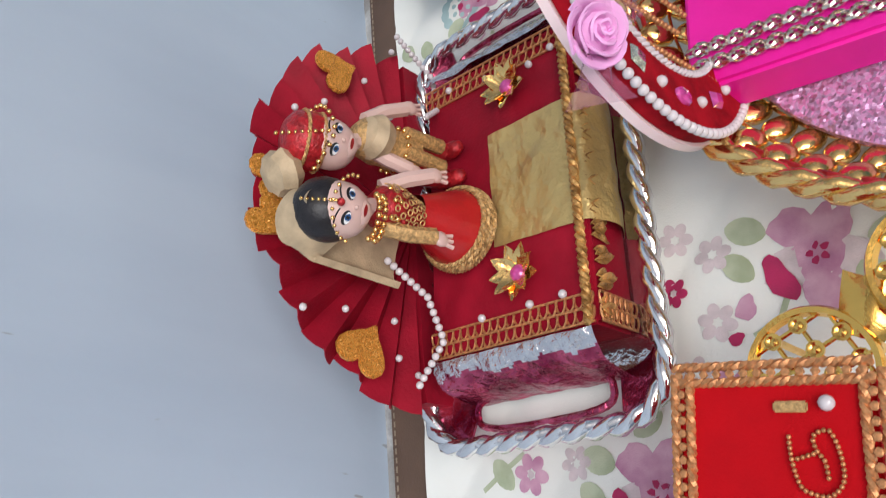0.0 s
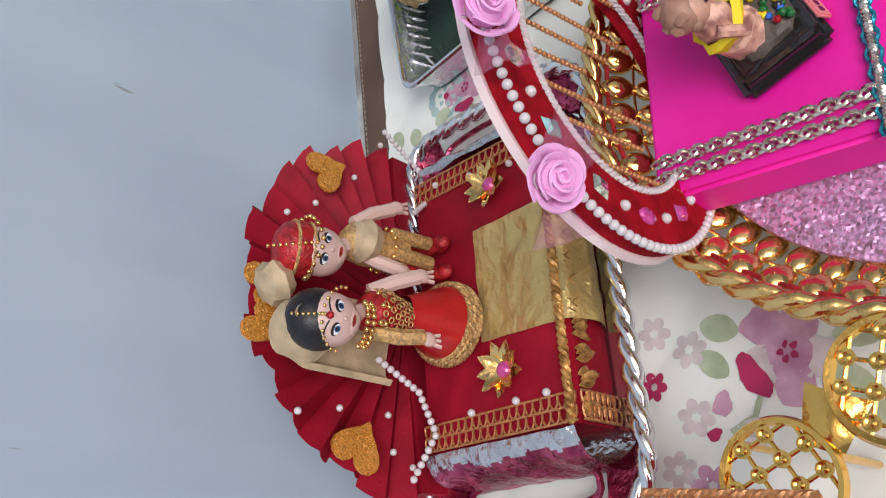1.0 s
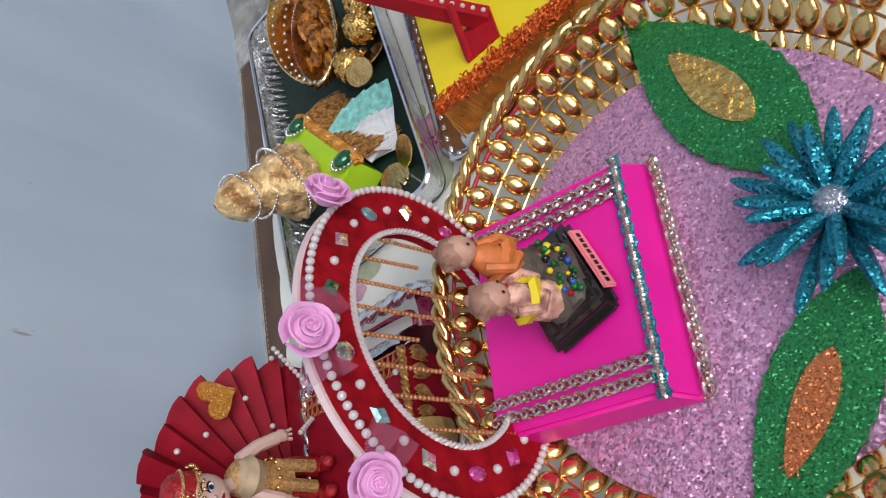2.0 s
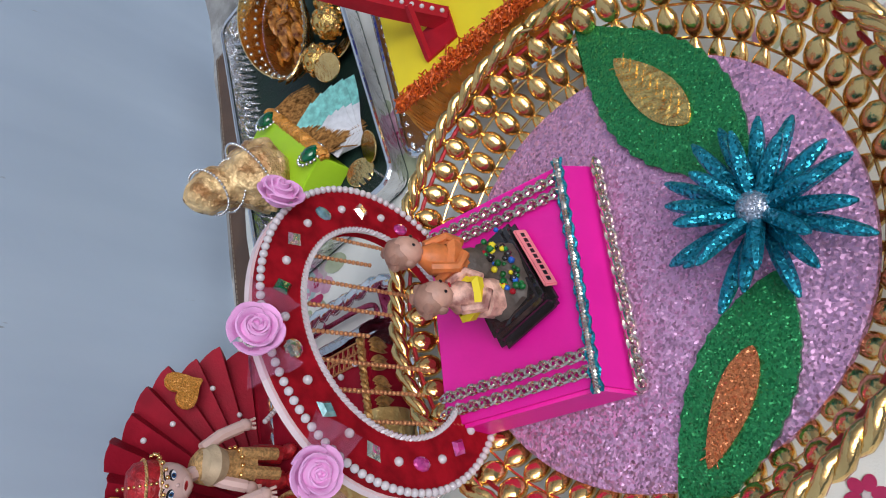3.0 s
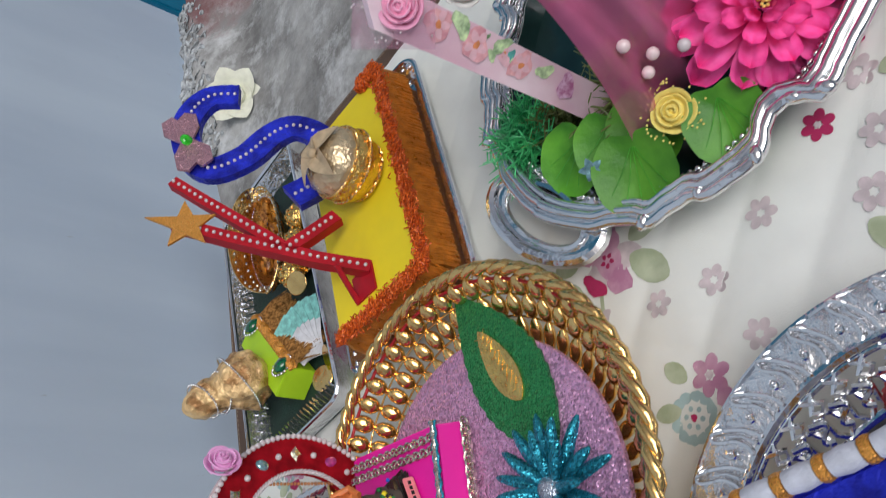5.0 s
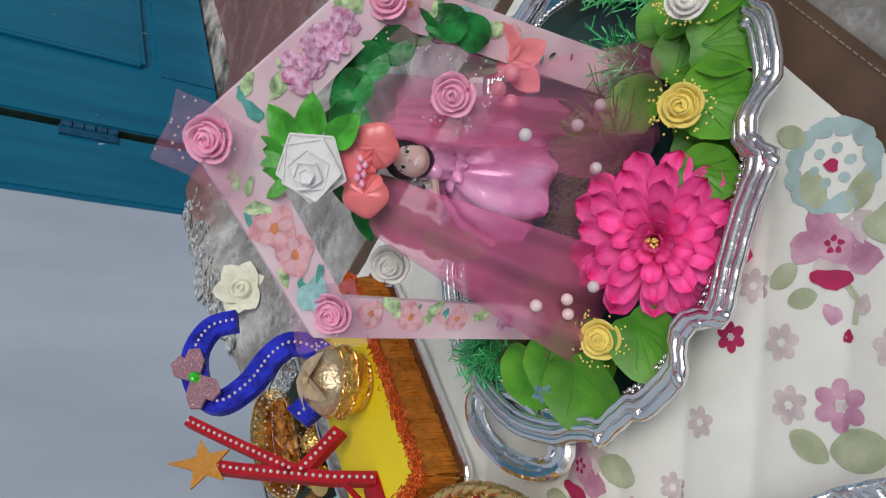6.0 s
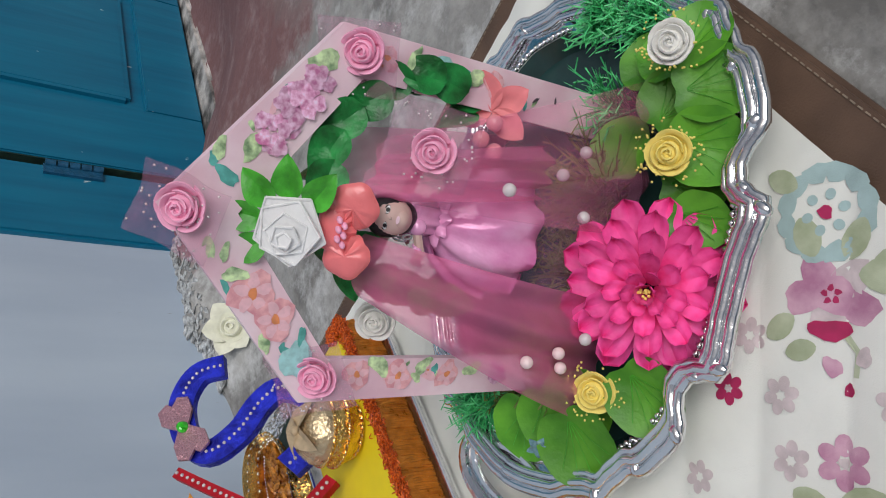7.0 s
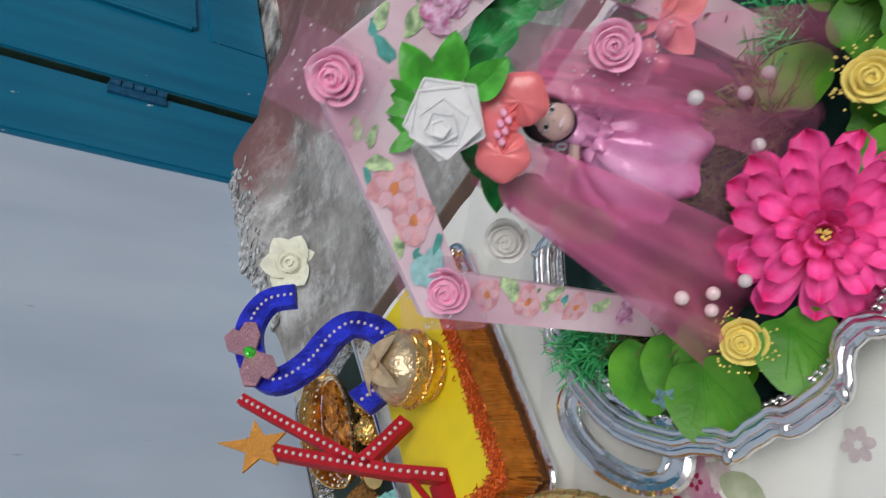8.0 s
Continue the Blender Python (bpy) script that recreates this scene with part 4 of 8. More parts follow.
# pearls on the fan and on the box
for x, z in ((0.262, 0.077), (0.230, 0.111), (0.243, 0.055), (0.216, 0.133), (0.098, 0.099), (0.076, 0.060), (0.093, 0.128), (0.098, 0.062), (0.30, 0.05), (0.068, 0.045)):
    pearl(stage, (x, 0.336, z), 0.0022)
for x, y in ((0.245, 0.292), (0.237, 0.262), (0.229, 0.230), (0.085, 0.231), (0.086, 0.252), (0.088, 0.285), (0.232, 0.214)):
    pearl(stage, (x, y, 0.0445), 0.0024)
pearl_string(stage, [(0.300, 0.322, 0.058), (0.268, 0.310, 0.040), (0.240, 0.306, 0.040), (0.222, 0.300, 0.060)], 0.0021)
pearl_string(stage, [(0.121, 0.312, 0.088), (0.105, 0.310, 0.060), (0.082, 0.312, 0.047), (0.058, 0.325, 0.056)], 0.0023)


# lace bands: looped thread in two rows
def lace_band(m, length, width, parent, loops, mat_key="lace", name="lace_band"):
    bm = bm_new()
    for row in (0.25, 0.75):
        pts = []
        for i in range(loops * 10 + 1):
            t = i / 10
            a = t * math.tau
            pts.append(m @ Vector((length * (t / loops) - 0.30 * length / loops * math.sin(a), width * (row + 0.24 * math.cos(a)), 0.0010 + 0.0005 * math.sin(a))))
        tube(bm, pts, width * 0.045, 4)
    for y in (0.0, 0.5, 1.0):
        tube(bm, [m @ Vector((length * i / 20, width * y, 0.0008)) for i in range(21)], width * 0.05, 4)
    return part(name, bm, M[mat_key], parent, "looped copper gold lace")


lace_band(SB @ pose(-0.090, -0.055, 0.0425, 0, 0, 90), 0.110, -0.015, stage, 20)
lace_band(SB @ pose(0.075, -0.055, 0.0425, 0, 0, 90), 0.110, -0.015, stage, 20)
lace_band(SB @ pose(-0.090, -0.0575, 0.042, 90, 0, 0) @ pose(0, -0.034, 0, 0, 0, 90), 0.034, -0.015, stage, 7)
# gold foil carpet over the top and down the front
bm = bm_new()


def carpet(u, v):
    s = v * 0.098
    w = (u - 0.5) * (0.072 + 0.006 * v)
    b = 0.0012 * noise.noise((u * 6, v * 8, 2))
    if s < 0.062:
        p = Vector((w + 0.002, 0.005 - s, 0.0435 + b))
    else:
        p = Vector((w + 0.002, -0.0570 - 0.007 * math.sin(math.pi * (s - 0.062) / 0.036) - b, 0.0435 - (s - 0.062)))
    return SB @ p


grid(bm, carpet, 24, 34)
part("gold_carpet", bm, M["gold_foil"], stage, "crinkled gold foil carpet")
# front fringe: beaded cord and tassels
bm = bm_new()
rope(bm, [SB @ Vector((-0.091 + 0.182 * i / 20, -0.052, 0.0445)) for i in range(21)], 0.0014, 0.0017, 0.008, 2)
part("beaded_cord", bm, M["gold_tassel"], stage)
rnd = random.Random(5)
for k in range(13):
    x = -0.084 + 0.168 * k / 12
    bm = bm_new()
    for j in range(3):
        m = SB @ pose(x + (j - 1) * 0.0030, -0.0578 - 0.0012 * (j == 1), 0.0425, 0, 0, 0) @ pose(0, 0, 0, rnd.uniform(-8, 8), 78 + rnd.uniform(-10, 8), rnd.uniform(-14, 14)) @ pose(0, 0, 0, 90, 0, 0)
        leaf_bm(bm, m, 0.019 + rnd.uniform(-0.003, 0.003), 0.0065, fold=0.5, droop=0.12, n=7)
    solidify(bm, 0.0004)
    part("tassel", bm, M["gold_tassel"], stage, "brownish gold leaf shaped tassel")
# metal flower ornaments
for cx, cy in ((-0.055, -0.013), (0.062, -0.014)):
    c = SB @ Vector((cx, cy, 0.044))
    fl = part("metal_flower", (lambda b: (ball(b, c + Vector((0, 0, 0.003)), 0.0052, 2, (1, 1, 0.7)), b)[1])(bm_new()), M["gem_pink"], stage, "gold metal flower with pink gem")
    for i in range(9):
        bm = bm_new()
        leaf_bm(bm, Matrix.Translation(c) @ pose(0, 0, 0.002, 0, -14 - 10 * (i % 2), i * 40 + 10), 0.0175, 0.0095, fold=0.3, droop=-0.1, n=8)
        solidify(bm, 0.0005)
        part("metal_petal", bm, M["gold"], fl)


# ---- dolls: one plain mesh each ----
def doll_face(bm, c, r, m_skin, m_iris, m_lip, fwd, m_white):
    """A doll's head: skin ball with painted eyes, lashes, brows, nose and lips; slot 1 is the dark paint."""
    fwd = Vector(fwd).normalized()
    side = fwd.cross(Vector((0, 0, 1))).normalized()
    up = side.cross(fwd)
    ball(bm, c, r, 3, (0.94, 0.92, 1.06), mi=m_skin)
    ball(bm, c + fwd * r * 0.30 - up * r * 0.45, r * 0.56, 2, (1, 1, 0.9), mi=m_skin)

    def dab(x, y, rx, ry, lift, mi):
        # a thin patch of paint that follows the ball
        n = 14
        vs_ = []
        for i in range(n):
            a = i * math.tau / n
            d = side * (x + rx * math.cos(a)) + up * (y + ry * math.sin(a))
            vs_.append(bm.verts.new(c + (d + fwd * math.sqrt(max(0.05, 0.90 - d.length_squared))) * r * (1.0 + lift)))
        f = bm.faces.new(vs_)
        f.normal_update()
        if f.normal.dot(fwd) < 0:
            f.normal_flip()
        f.material_index = mi
    for s in (-1, 1):
        dab(0.38 * s, 0.09, 0.22, 0.145, 0.035, 1)
        dab(0.38 * s, 0.05, 0.18, 0.095, 0.050, m_white)
        dab(0.36 * s, 0.05, 0.100, 0.095, 0.065, m_iris)
        dab(0.36 * s, 0.06, 0.050, 0.055, 0.080, 1)
        pts = []
        for t in (0.16, 0.30, 0.46, 0.62):
            d = side * (t * s) + up * (0.36 + 0.06 * math.sin((t - 0.16) * 6))
            pts.append(c + (d + fwd * math.sqrt(max(0.05, 0.95 - d.length_squared))) * r)
        tube(bm, pts, r * 0.028, 4, mi=1)
    ball(bm, c + fwd * r * 0.93 - up * r * 0.16, r * 0.09, 1, mi=m_skin)
    dab(0.0, -0.46, 0.19, 0.075, 0.10, m_lip)


FW = Vector((-0.35, -1, 0.25)).normalized()
# groom
GM = [M["skin"], M["black"], M["red_sequin"], M["gold_brocade"], M["cream"], M["gold"], M["eye_blue"], M["satin_white"]]
bm = bm_new()
gx0, gy0 = 0.188, 0.300
for s in (-1, 1):
    tube(bm, [(gx0 + 0.009 * s, gy0 - 0.004, 0.052), (gx0 + 0.010 * s, gy0, 0.066), (gx0 + 0.006 * s, gy0 + 0.004, 0.086)], 0.0068, 10, mi=2)
    ball(bm, (gx0 + 0.010 * s, gy0 - 0.009, 0.049), 0.0062, 2, (0.9, 1.5, 0.8), mi=2)
    tube(bm, [(gx0 + 0.007 * s, gy0 - 0.010, 0.060), (gx0 + 0.006 * s, gy0 - 0.008, 0.088)], 0.0045, 8, mi=3)
lathe(bm, [(0.0, 0.074), (0.0135, 0.076), (0.0125, 0.086), (0.0115, 0.092), (0.013, 0.100), (0.0115, 0.112), (0.006, 0.117), (0.0, 0.118)], 18, Matrix.Translation((gx0, gy0 + 0.003, 0)), mi=3)
lathe(bm, [(0.0, 0.098), (0.011, 0.100), (0.0135, 0.107), (0.010, 0.113), (0.0, 0.116)], 18, Matrix.Translation((gx0 - 0.001, gy0 - 0.002, 0)), mi=4)
for k in range(14):
    a = k * math.tau / 14
    ball(bm, (gx0 + 0.0135 * math.cos(a), gy0 + 0.003 + 0.0135 * math.sin(a), 0.088), 0.0019, 1, mi=5)
for s in (-0.6, 1):
    tube(bm, [(gx0 + 0.011 * s, gy0 + 0.002, 0.110), (gx0 + 0.020 * s, gy0 - 0.002, 0.098), (gx0 + 0.026 * s, gy0 - 0.006, 0.084)], 0.0044, 8, mi=0)
    ball(bm, (gx0 + 0.0275 * s, gy0 - 0.007, 0.081), 0.0045, 2, (1, 0.7, 1.2), mi=0)
    for f in range(3):
        tube(bm, [(gx0 + (0.0275 + 0.002 * (f - 1)) * s, gy0 - 0.007, 0.080), (gx0 + (0.029 + 0.0035 * (f - 1)) * s, gy0 - 0.008, 0.0735)], 0.0012, 5, mi=0)
gh = Vector((gx0 - 0.013, gy0 + 0.005, 0.134))
tube(bm, [(gx0 - 0.003, gy0 + 0.003, 0.112), gh], 0.0048, 8, mi=0)
doll_face(bm, gh, 0.0150, 0, 6, 2, FW, 7)
lathe(bm, [(0.0152, 0.0), (0.0162, 0.005), (0.0160, 0.010), (0.0146, 0.016), (0.0095, 0.020), (0.0, 0.021)], 22, frame_at(gh + Vector((0.001, 0.004, 0.003)), (0.0, 0.35, 1)), mi=2, wob=0.02, waves=9)
for k in range(12):
    a = math.pi * (1.05 + 0.95 * k / 11)
    ball(bm, gh + Vector((0.0190 * math.cos(a), 0.003 + 0.0190 * math.sin(a), 0.010 + 0.001 * math.sin(k))), 0.0016, 1, mi=5)
for zz_, rr_ in ((0.0015, 0.0158), (0.0105, 0.0162)):
    tm = frame_at(gh + Vector((0.001, 0.004, 0.003)), (0.0, 0.35, 1))
    rope(bm, [tm @ Vector((rr_ * math.cos(q * math.tau / 24), rr_ * math.sin(q * math.tau / 24), zz_)) for q in range(24)], 0.0005, 0.0007, 0.004, 2, True, 4, mi=3)
for k in range(9):
    ball(bm, gh + Vector((-0.004 + 0.001 * k * 0.2, -0.0150 + 0.0026 * k, 0.012 + 0.0022 * k)), 0.0013, 1, mi=5)
lathe(bm, [(0.0, 0.0), (0.009, 0.002), (0.013, 0.009), (0.010, 0.016), (0.0, 0.019)], 16, frame_at(gh + Vector((-0.014, 0.012, 0.012)), (-0.5, 0.2, 0.8)), mi=4, wob=0.09, waves=7)
solo("groom_doll", bm, GM, (gx0, gy0, 0.046), "small groom doll in gold brocade coat and red beaded turban", "doll")
# bride
BM_ = [M["skin"], M["black"], M["red_sequin"], M["gold_brocade"], M["cream"], M["gold"], M["eye_blue"], mat("red satin skirt", (0.44, 0.012, 0.014), 0.3, 0.0, 0.12, 60, 0.15, 300, coat=0.2), M["satin_white"]]
bm = bm_new()
bx0, by0 = 0.143, 0.290
lathe(bm, [(0.0, 0.046), (0.0235, 0.047), (0.0240, 0.052), (0.0205, 0.061), (0.0165, 0.071), (0.0118, 0.082), (0.0095, 0.088)], 26, Matrix.Translation((bx0, by0, 0)), mi=7, wob=0.02, waves=7)
for z, r in ((0.0480, 0.0246), (0.0505, 0.0248), (0.0535, 0.0244), (0.0560, 0.0234)):
    rope(bm, arc((bx0, by0), r, r, 0, 345, 30, z), 0.0008, 0.0010, 0.005, 2, True, 4, mi=3)
lathe(bm, [(0.0095, 0.086), (0.0100, 0.094), (0.0125, 0.104), (0.0115, 0.112), (0.006, 0.117), (0.0, 0.118)], 18, Matrix.Translation((bx0 - 0.004, by0 + 0.002, 0)), mi=2)
for j in range(6):
    for k in range(9):
        a = math.pi * (0.9 + 1.2 * (k + 0.5 * (j % 2)) / 9)
        rb = (0.0105, 0.0112, 0.0120, 0.0132, 0.0136, 0.0126)[j]
        mb = frame_at((bx0 - 0.004 + rb * math.cos(a), by0 + 0.002 + rb * math.sin(a), 0.0885 + 0.0042 * j), (math.cos(a), math.sin(a), 0))
        tube(bm, [mb @ Vector((0.0016 * math.cos(q * math.tau / 8), 0.0016 * math.sin(q * math.tau / 8), 0.0003)) for q in range(8)], 0.0005, 4, True, mi=3)
for k in range(5):
    a = math.pi * (1.0 + k / 4)
    for j in range(3):
        ball(bm, (bx0 - 0.005 + 0.012 * math.cos(a), by0 + 0.002 + 0.012 * math.sin(a), 0.103 + 0.004 * j), 0.0019, 1, mi=5 if j else 2)
for s in (-1, 1):
    tube(bm, [(bx0 - 0.004 + 0.012 * s, by0 + 0.002, 0.110), (bx0 - 0.003 + 0.0165 * s, by0 - 0.006, 0.098), (bx0 + 0.0185 * s, by0 - 0.011, 0.084)], 0.0046, 8, mi=3 if s < 0 else 0)
    ball(bm, (bx0 + 0.0195 * s, by0 - 0.012, 0.081), 0.0045, 2, (1, 0.7, 1.2), mi=0)
    for f in range(3):
        tube(bm, [(bx0 + (0.0195 + 0.002 * (f - 1)) * s, by0 - 0.012, 0.080), (bx0 + (0.020 + 0.0035 * (f - 1)) * s, by0 - 0.014, 0.0735)], 0.0012, 5, mi=0)
bh = Vector((bx0 - 0.014, by0 + 0.003, 0.138))
tube(bm, [(bx0 - 0.004, by0 + 0.002, 0.113), bh], 0.0048, 8, mi=0)
doll_face(bm, bh, 0.0155, 0, 6, 2, FW, 8)
ball(bm, bh + Vector((0.001, 0.0055, 0.004)), 0.0168, 3, (1, 0.95, 1.06), mi=1)
for k in range(7):
    ball(bm, bh + FW * (0.0150 - 0.0010 * k) + Vector((0, 0.001 * k, 0.010 + 0.0022 * k)), 0.0011, 1, mi=5)
ball(bm, bh + FW * 0.0150 + Vector((0, 0, 0.0070)), 0.0021, 2, mi=2)
for k in range(13):
    a = math.pi * (k / 12)
    side = FW.cross(Vector((0, 0, 1))).normalized()
    ball(bm, bh + FW * (0.0105 + 0.003 * math.sin(a)) + side * 0.0165 * math.cos(a) + Vector((0, 0, 0.013 * math.sin(a) - 0.002)), 0.0012, 1, mi=5)
for k in range(10):
    a = math.pi * (1 + k / 9)
    side = FW.cross(Vector((0, 0, 1))).normalized()
    for j in range(2):
        ball(bm, bh + FW * 0.010 + side * 0.0115 * math.cos(a) + Vector((0, 0, -0.016 - 0.004 * j + 0.004 * math.sin(a))), 0.0019, 1, mi=5)


def veil(u, v):
    a = math.pi * (-0.12 + 1.24 * u)
    side = FW.cross(Vector((0, 0, 1))).normalized()
    bk = Vector((0, 1, 0.1))
    if v < 0.35:
        k = v / 0.35
        r = 0.0188
        return bh + side * r * math.cos(a) * (0.55 + 0.5 * k) + Vector((0, 0, r * math.sin(a) * (1.12 - 0.1 * k))) + bk * (-0.001 + 0.019 * k)
    k = (v - 0.35) / 0.65
    r = 0.0195 + 0.001 * k
    drop = -0.062 * k
    wav = 0.0018 * math.sin(u * 22)
    return bh + side * (r + wav) * math.cos(a) + Vector((0, 0, max(drop - 0.012 * k, 0.0235 * math.sin(a) * (1 - k) + drop))) + bk * (0.016 + 0.006 * math.sin(a))


grid(bm, veil, 26, 16, mi=4)
solo("bride_doll", bm, BM_, (bx0, by0, 0.046), "small bride doll in red and gold brocade with beige veil", "doll")

# ---- ring basket ----
BC = Vector((0.211, 0.0068, 0))
RIM_R, RIM_Z, BASE_R = 0.1555, 0.054, 0.106
basket = thing("gold_basket", "round gold plastic openwork basket with twisted rope rim", "basket", (BC.x, BC.y, 0.002))


def circ(r, z, n=72):
    return [(BC.x + r * math.cos(i * math.tau / n), BC.y + r * math.sin(i * math.tau / n), z) for i in range(n)]


bm = bm_new()
rope(bm, circ(RIM_R, RIM_Z, 96), 0.0026, 0.0038, 0.030, 2, True, 9)
part("rope_rim", bm, M["gold"], basket, "twisted shiny gold rope rim")
bm = bm_new()
lathe(bm, [(0.0, 0.003), (BASE_R - 0.01, 0.003), (BASE_R, 0.006), (BASE_R + 0.003, 0.012), (BASE_R, 0.014), (BASE_R - 0.012, 0.007), (0.0, 0.006)], 64, Matrix.Translation((BC.x, BC.y, 0)))
part("basket_base", bm, M["gold"], basket)
# the wall bulges a little between base and rim
WALL = [(BASE_R + 0.001, 0.010), (BASE_R + 0.020, 0.0215), (BASE_R + 0.034, 0.0350), (RIM_R - 0.004, RIM_Z - 0.0035)]
bm = bm_new()
tube(bm, circ(RIM_R - 0.0070, RIM_Z - 0.0055, 72), 0.0014, 6, True)
part("red_thread", bm, M["red_sequin"], basket, "red thread under the rim")
for (r0, z0) in WALL[1:3]:
    bm = bm_new()
    tube(bm, circ(r0, z0, 72), 0.0009, 6, True)
    part("wire_hoop", bm, M["gold"], basket)
# one rib: three smooth long beads joined by necks, wider towards the rim
bm = bm_new()
for k in range(3):
    p, q = Vector((WALL[k][0], 0, WALL[k][1])), Vector((WALL[k + 1][0], 0, WALL[k + 1][1]))
    ln, w = (q - p).length, (0.0054, 0.0066, 0.0075)[k]
    lathe(bm, [(0.0016, 0.0), (w * 0.72, ln * 0.14), (w * 0.97, ln * 0.32), (w, ln * 0.5), (w * 0.94, ln * 0.70), (w * 0.66, ln * 0.87), (0.0016, ln)], 12, frame_at(p, q - p, (0, 1, 0)) @ Matrix.Diagonal((1.0, 0.72, 1.0, 1)))
rib_mesh = to_mesh("rib", bm, M["gold"])
RIBS = 54
for i in range(RIBS):
    piece("rib", rib_mesh, basket, Matrix.Translation((BC.x, BC.y, 0)) @ pose(0, 0, 0, 0, 0, i * 360 / RIBS))
# glitter board with leaves, flower
DC = Vector((0.199, 0.006, 0))
board = thing("glitter_board", "round lilac glitter board with green leaves in the gold basket", "board", (DC.x, DC.y, 0.026))
bm = bm_new()
lathe(bm, [(0.0, 0.027), (0.1175, 0.027), (0.1195, 0.029), (0.1190, 0.0325), (0.1170, 0.033), (0.0, 0.033)], 80, Matrix.Translation(DC))
part("round_board", bm, M["lilac_glitter"], board)


def glitter_leaf(base, tip, width, inlay_key, inlay):
    b, t = Vector((*base, 0.034)), Vector((*tip, 0.034))
    l = (t - b).length
    m = frame_at(b, (0, 0, 1), t - b)
    out = []
    n = 40
    for side in (1, -1):
        for i in range(n):
            u = i / n if side == 1 else 1 - i / n
            w = width / 2 * math.sin(math.pi * u ** 0.82) ** 1.0
            w *= 1 + 0.09 * ((u * 13) % 1.0)
            out.append((u * l, side * w))
    bm = bm_new()
    prism(bm, out, m, 0.0025)
    lf = part("glitter_leaf", bm, M["green_glitter"], board, "green glitter foam leaf with serrated edge")
    bm = bm_new()
    o2 = [(l * (0.50 + 0.22 * math.cos(i * math.tau / 28)), width * 0.19 * math.sin(i * math.tau / 28) * abs(math.sin(i * math.tau / 28)) ** 0.4 * (1 - 0.3 * math.cos(i * math.tau / 28))) for i in range(28)]
    prism(bm, o2, m @ Matrix.Translation((0, 0, 0.0026)), 0.0012, bevel=0.0004)
    for k in range(9):
        x = l * (0.34 + 0.04 * k)
        for s in (1, -1):
            tube(bm, [m @ Vector((x, 0, 0.0040)), m @ Vector((x + 0.006, s * width * 0.10, 0.0039))], 0.0004, 4)
    part("leaf_inlay", bm, M[inlay_key], lf, inlay)


glitter_leaf((0.208, -0.068), (0.360, -0.018), 0.062, "gold_relief", "embossed gold leaf inlay")
glitter_leaf((0.156, -0.062), (0.058, 0.034), 0.046, "copper_glitter", "copper glitter leaf inlay")
star = thing("tinsel_flower", "spiky turquoise tinsel flower with a silver ball centre", "flower", (0.182, -0.066, 0.034))
rnd = random.Random(3)
for k in range(24):
    a = k * 15 + rnd.uniform(-4, 4)
    lift = (8, 20, 34)[k % 3]
    ln = (0.050, 0.047, 0.041)[k % 3] * rnd.uniform(0.92, 1.08)
    m = Matrix.Translation((0.182, -0.066, 0.038 + 0.002 * (k % 3))) @ pose(0, 0, 0, 0, -lift, a)
    bm = bm_new()
    tube(bm, [m @ Vector((ln * t, 0, 0.004 * math.sin(t * 3))) for t in (0.05, 0.2, 0.4, 0.6, 0.8, 0.93, 1.0)], 0.0035, 7, taper=lambda t: 0.25 + 0.95 * math.sin(math.pi * min(1, 0.12 + t * 0.88)) ** 0.9)
    part("tinsel_petal", bm, M["teal_glitter"], star)
bm = bm_new()
ball(bm, (0.182, -0.066, 0.050), 0.0088, 3)
part("silver_ball", bm, M["silver_glitter"], star)

# pink box with chains
PK = pose(0.209, 0.077, 0, 0, 0, -9.5)
pbox = thing("pink_box", "hot pink card box edged with silver chain and beads", "box", (0.206, 0.074, 0.033))
bm = bm_new()
co = [(-0.069, -0.064, 0.0335), (0.066, -0.064, 0.0335), (0.066, 0.052, 0.0335), (-0.069, 0.052, 0.0335), (-0.066, -0.052, 0.056), (0.064, -0.052, 0.056), (0.064, 0.052, 0.056), (-0.066, 0.052, 0.056)]
v = [bm.verts.new(PK @ Vector(c)) for c in co]
for q in ((3, 2, 1, 0), (4, 5, 6, 7), (0, 1, 5, 4), (1, 2, 6, 5), (2, 3, 7, 6), (3, 0, 4, 7)):
    bm.faces.new([v[i] for i in q])
bmesh.ops.bevel(bm, geom=list(bm.edges), offset=0.002, segments=2, affect='EDGES')
part("box_body", bm, M["magenta"], pbox)


def chain(bm, a, b, n, r, wire, z=(0, 0, 1)):
    a, b = Vector(a), Vector(b)
    for i in range(n):
        c = a.lerp(b, (i + 0.5) / n)
        m = frame_at(c, z, b - a) @ pose(0, 0, 0, (28 if i % 2 else -28), 0, 0)
        tube(bm, [m @ Vector((r * 1.35 * math.cos(k * math.tau / 9), r * math.sin(k * math.tau / 9), 0)) for k in range(9)], wire, 4, True)


for side in (-0.052, 0.050):
    for dx in (-0.0045, 0.0045):
        bm = bm_new()
        chain(bm, PK @ Vector((side + dx, -0.050, 0.0585)), PK @ Vector((side + dx, 0.050, 0.0585)), 24, 0.0029, 0.0009)
        part("silver_chain", bm, M["chain_metal"], pbox)
bm = bm_new()
rope(bm, [PK @ Vector((-0.068 + 0.134 * i / 20, -0.052, 0.0585)) for i in range(21)], 0.0010, 0.0011, 0.005, 3)
part("gold_braid", bm, M["chain_metal"], pbox, "gold and blue braid")
for s in (-1, 1):
    bm = bm_new()
    tube(bm, [PK @ Vector((-0.068 + 0.134 * i / 60, -0.052 + s * (0.0024 + 0.0008 * math.sin(i * 1.6)), 0.0582)) for i in range(61)], 0.0010, 5)
    part("blue_thread", bm, M["teal_glitter"], pbox)
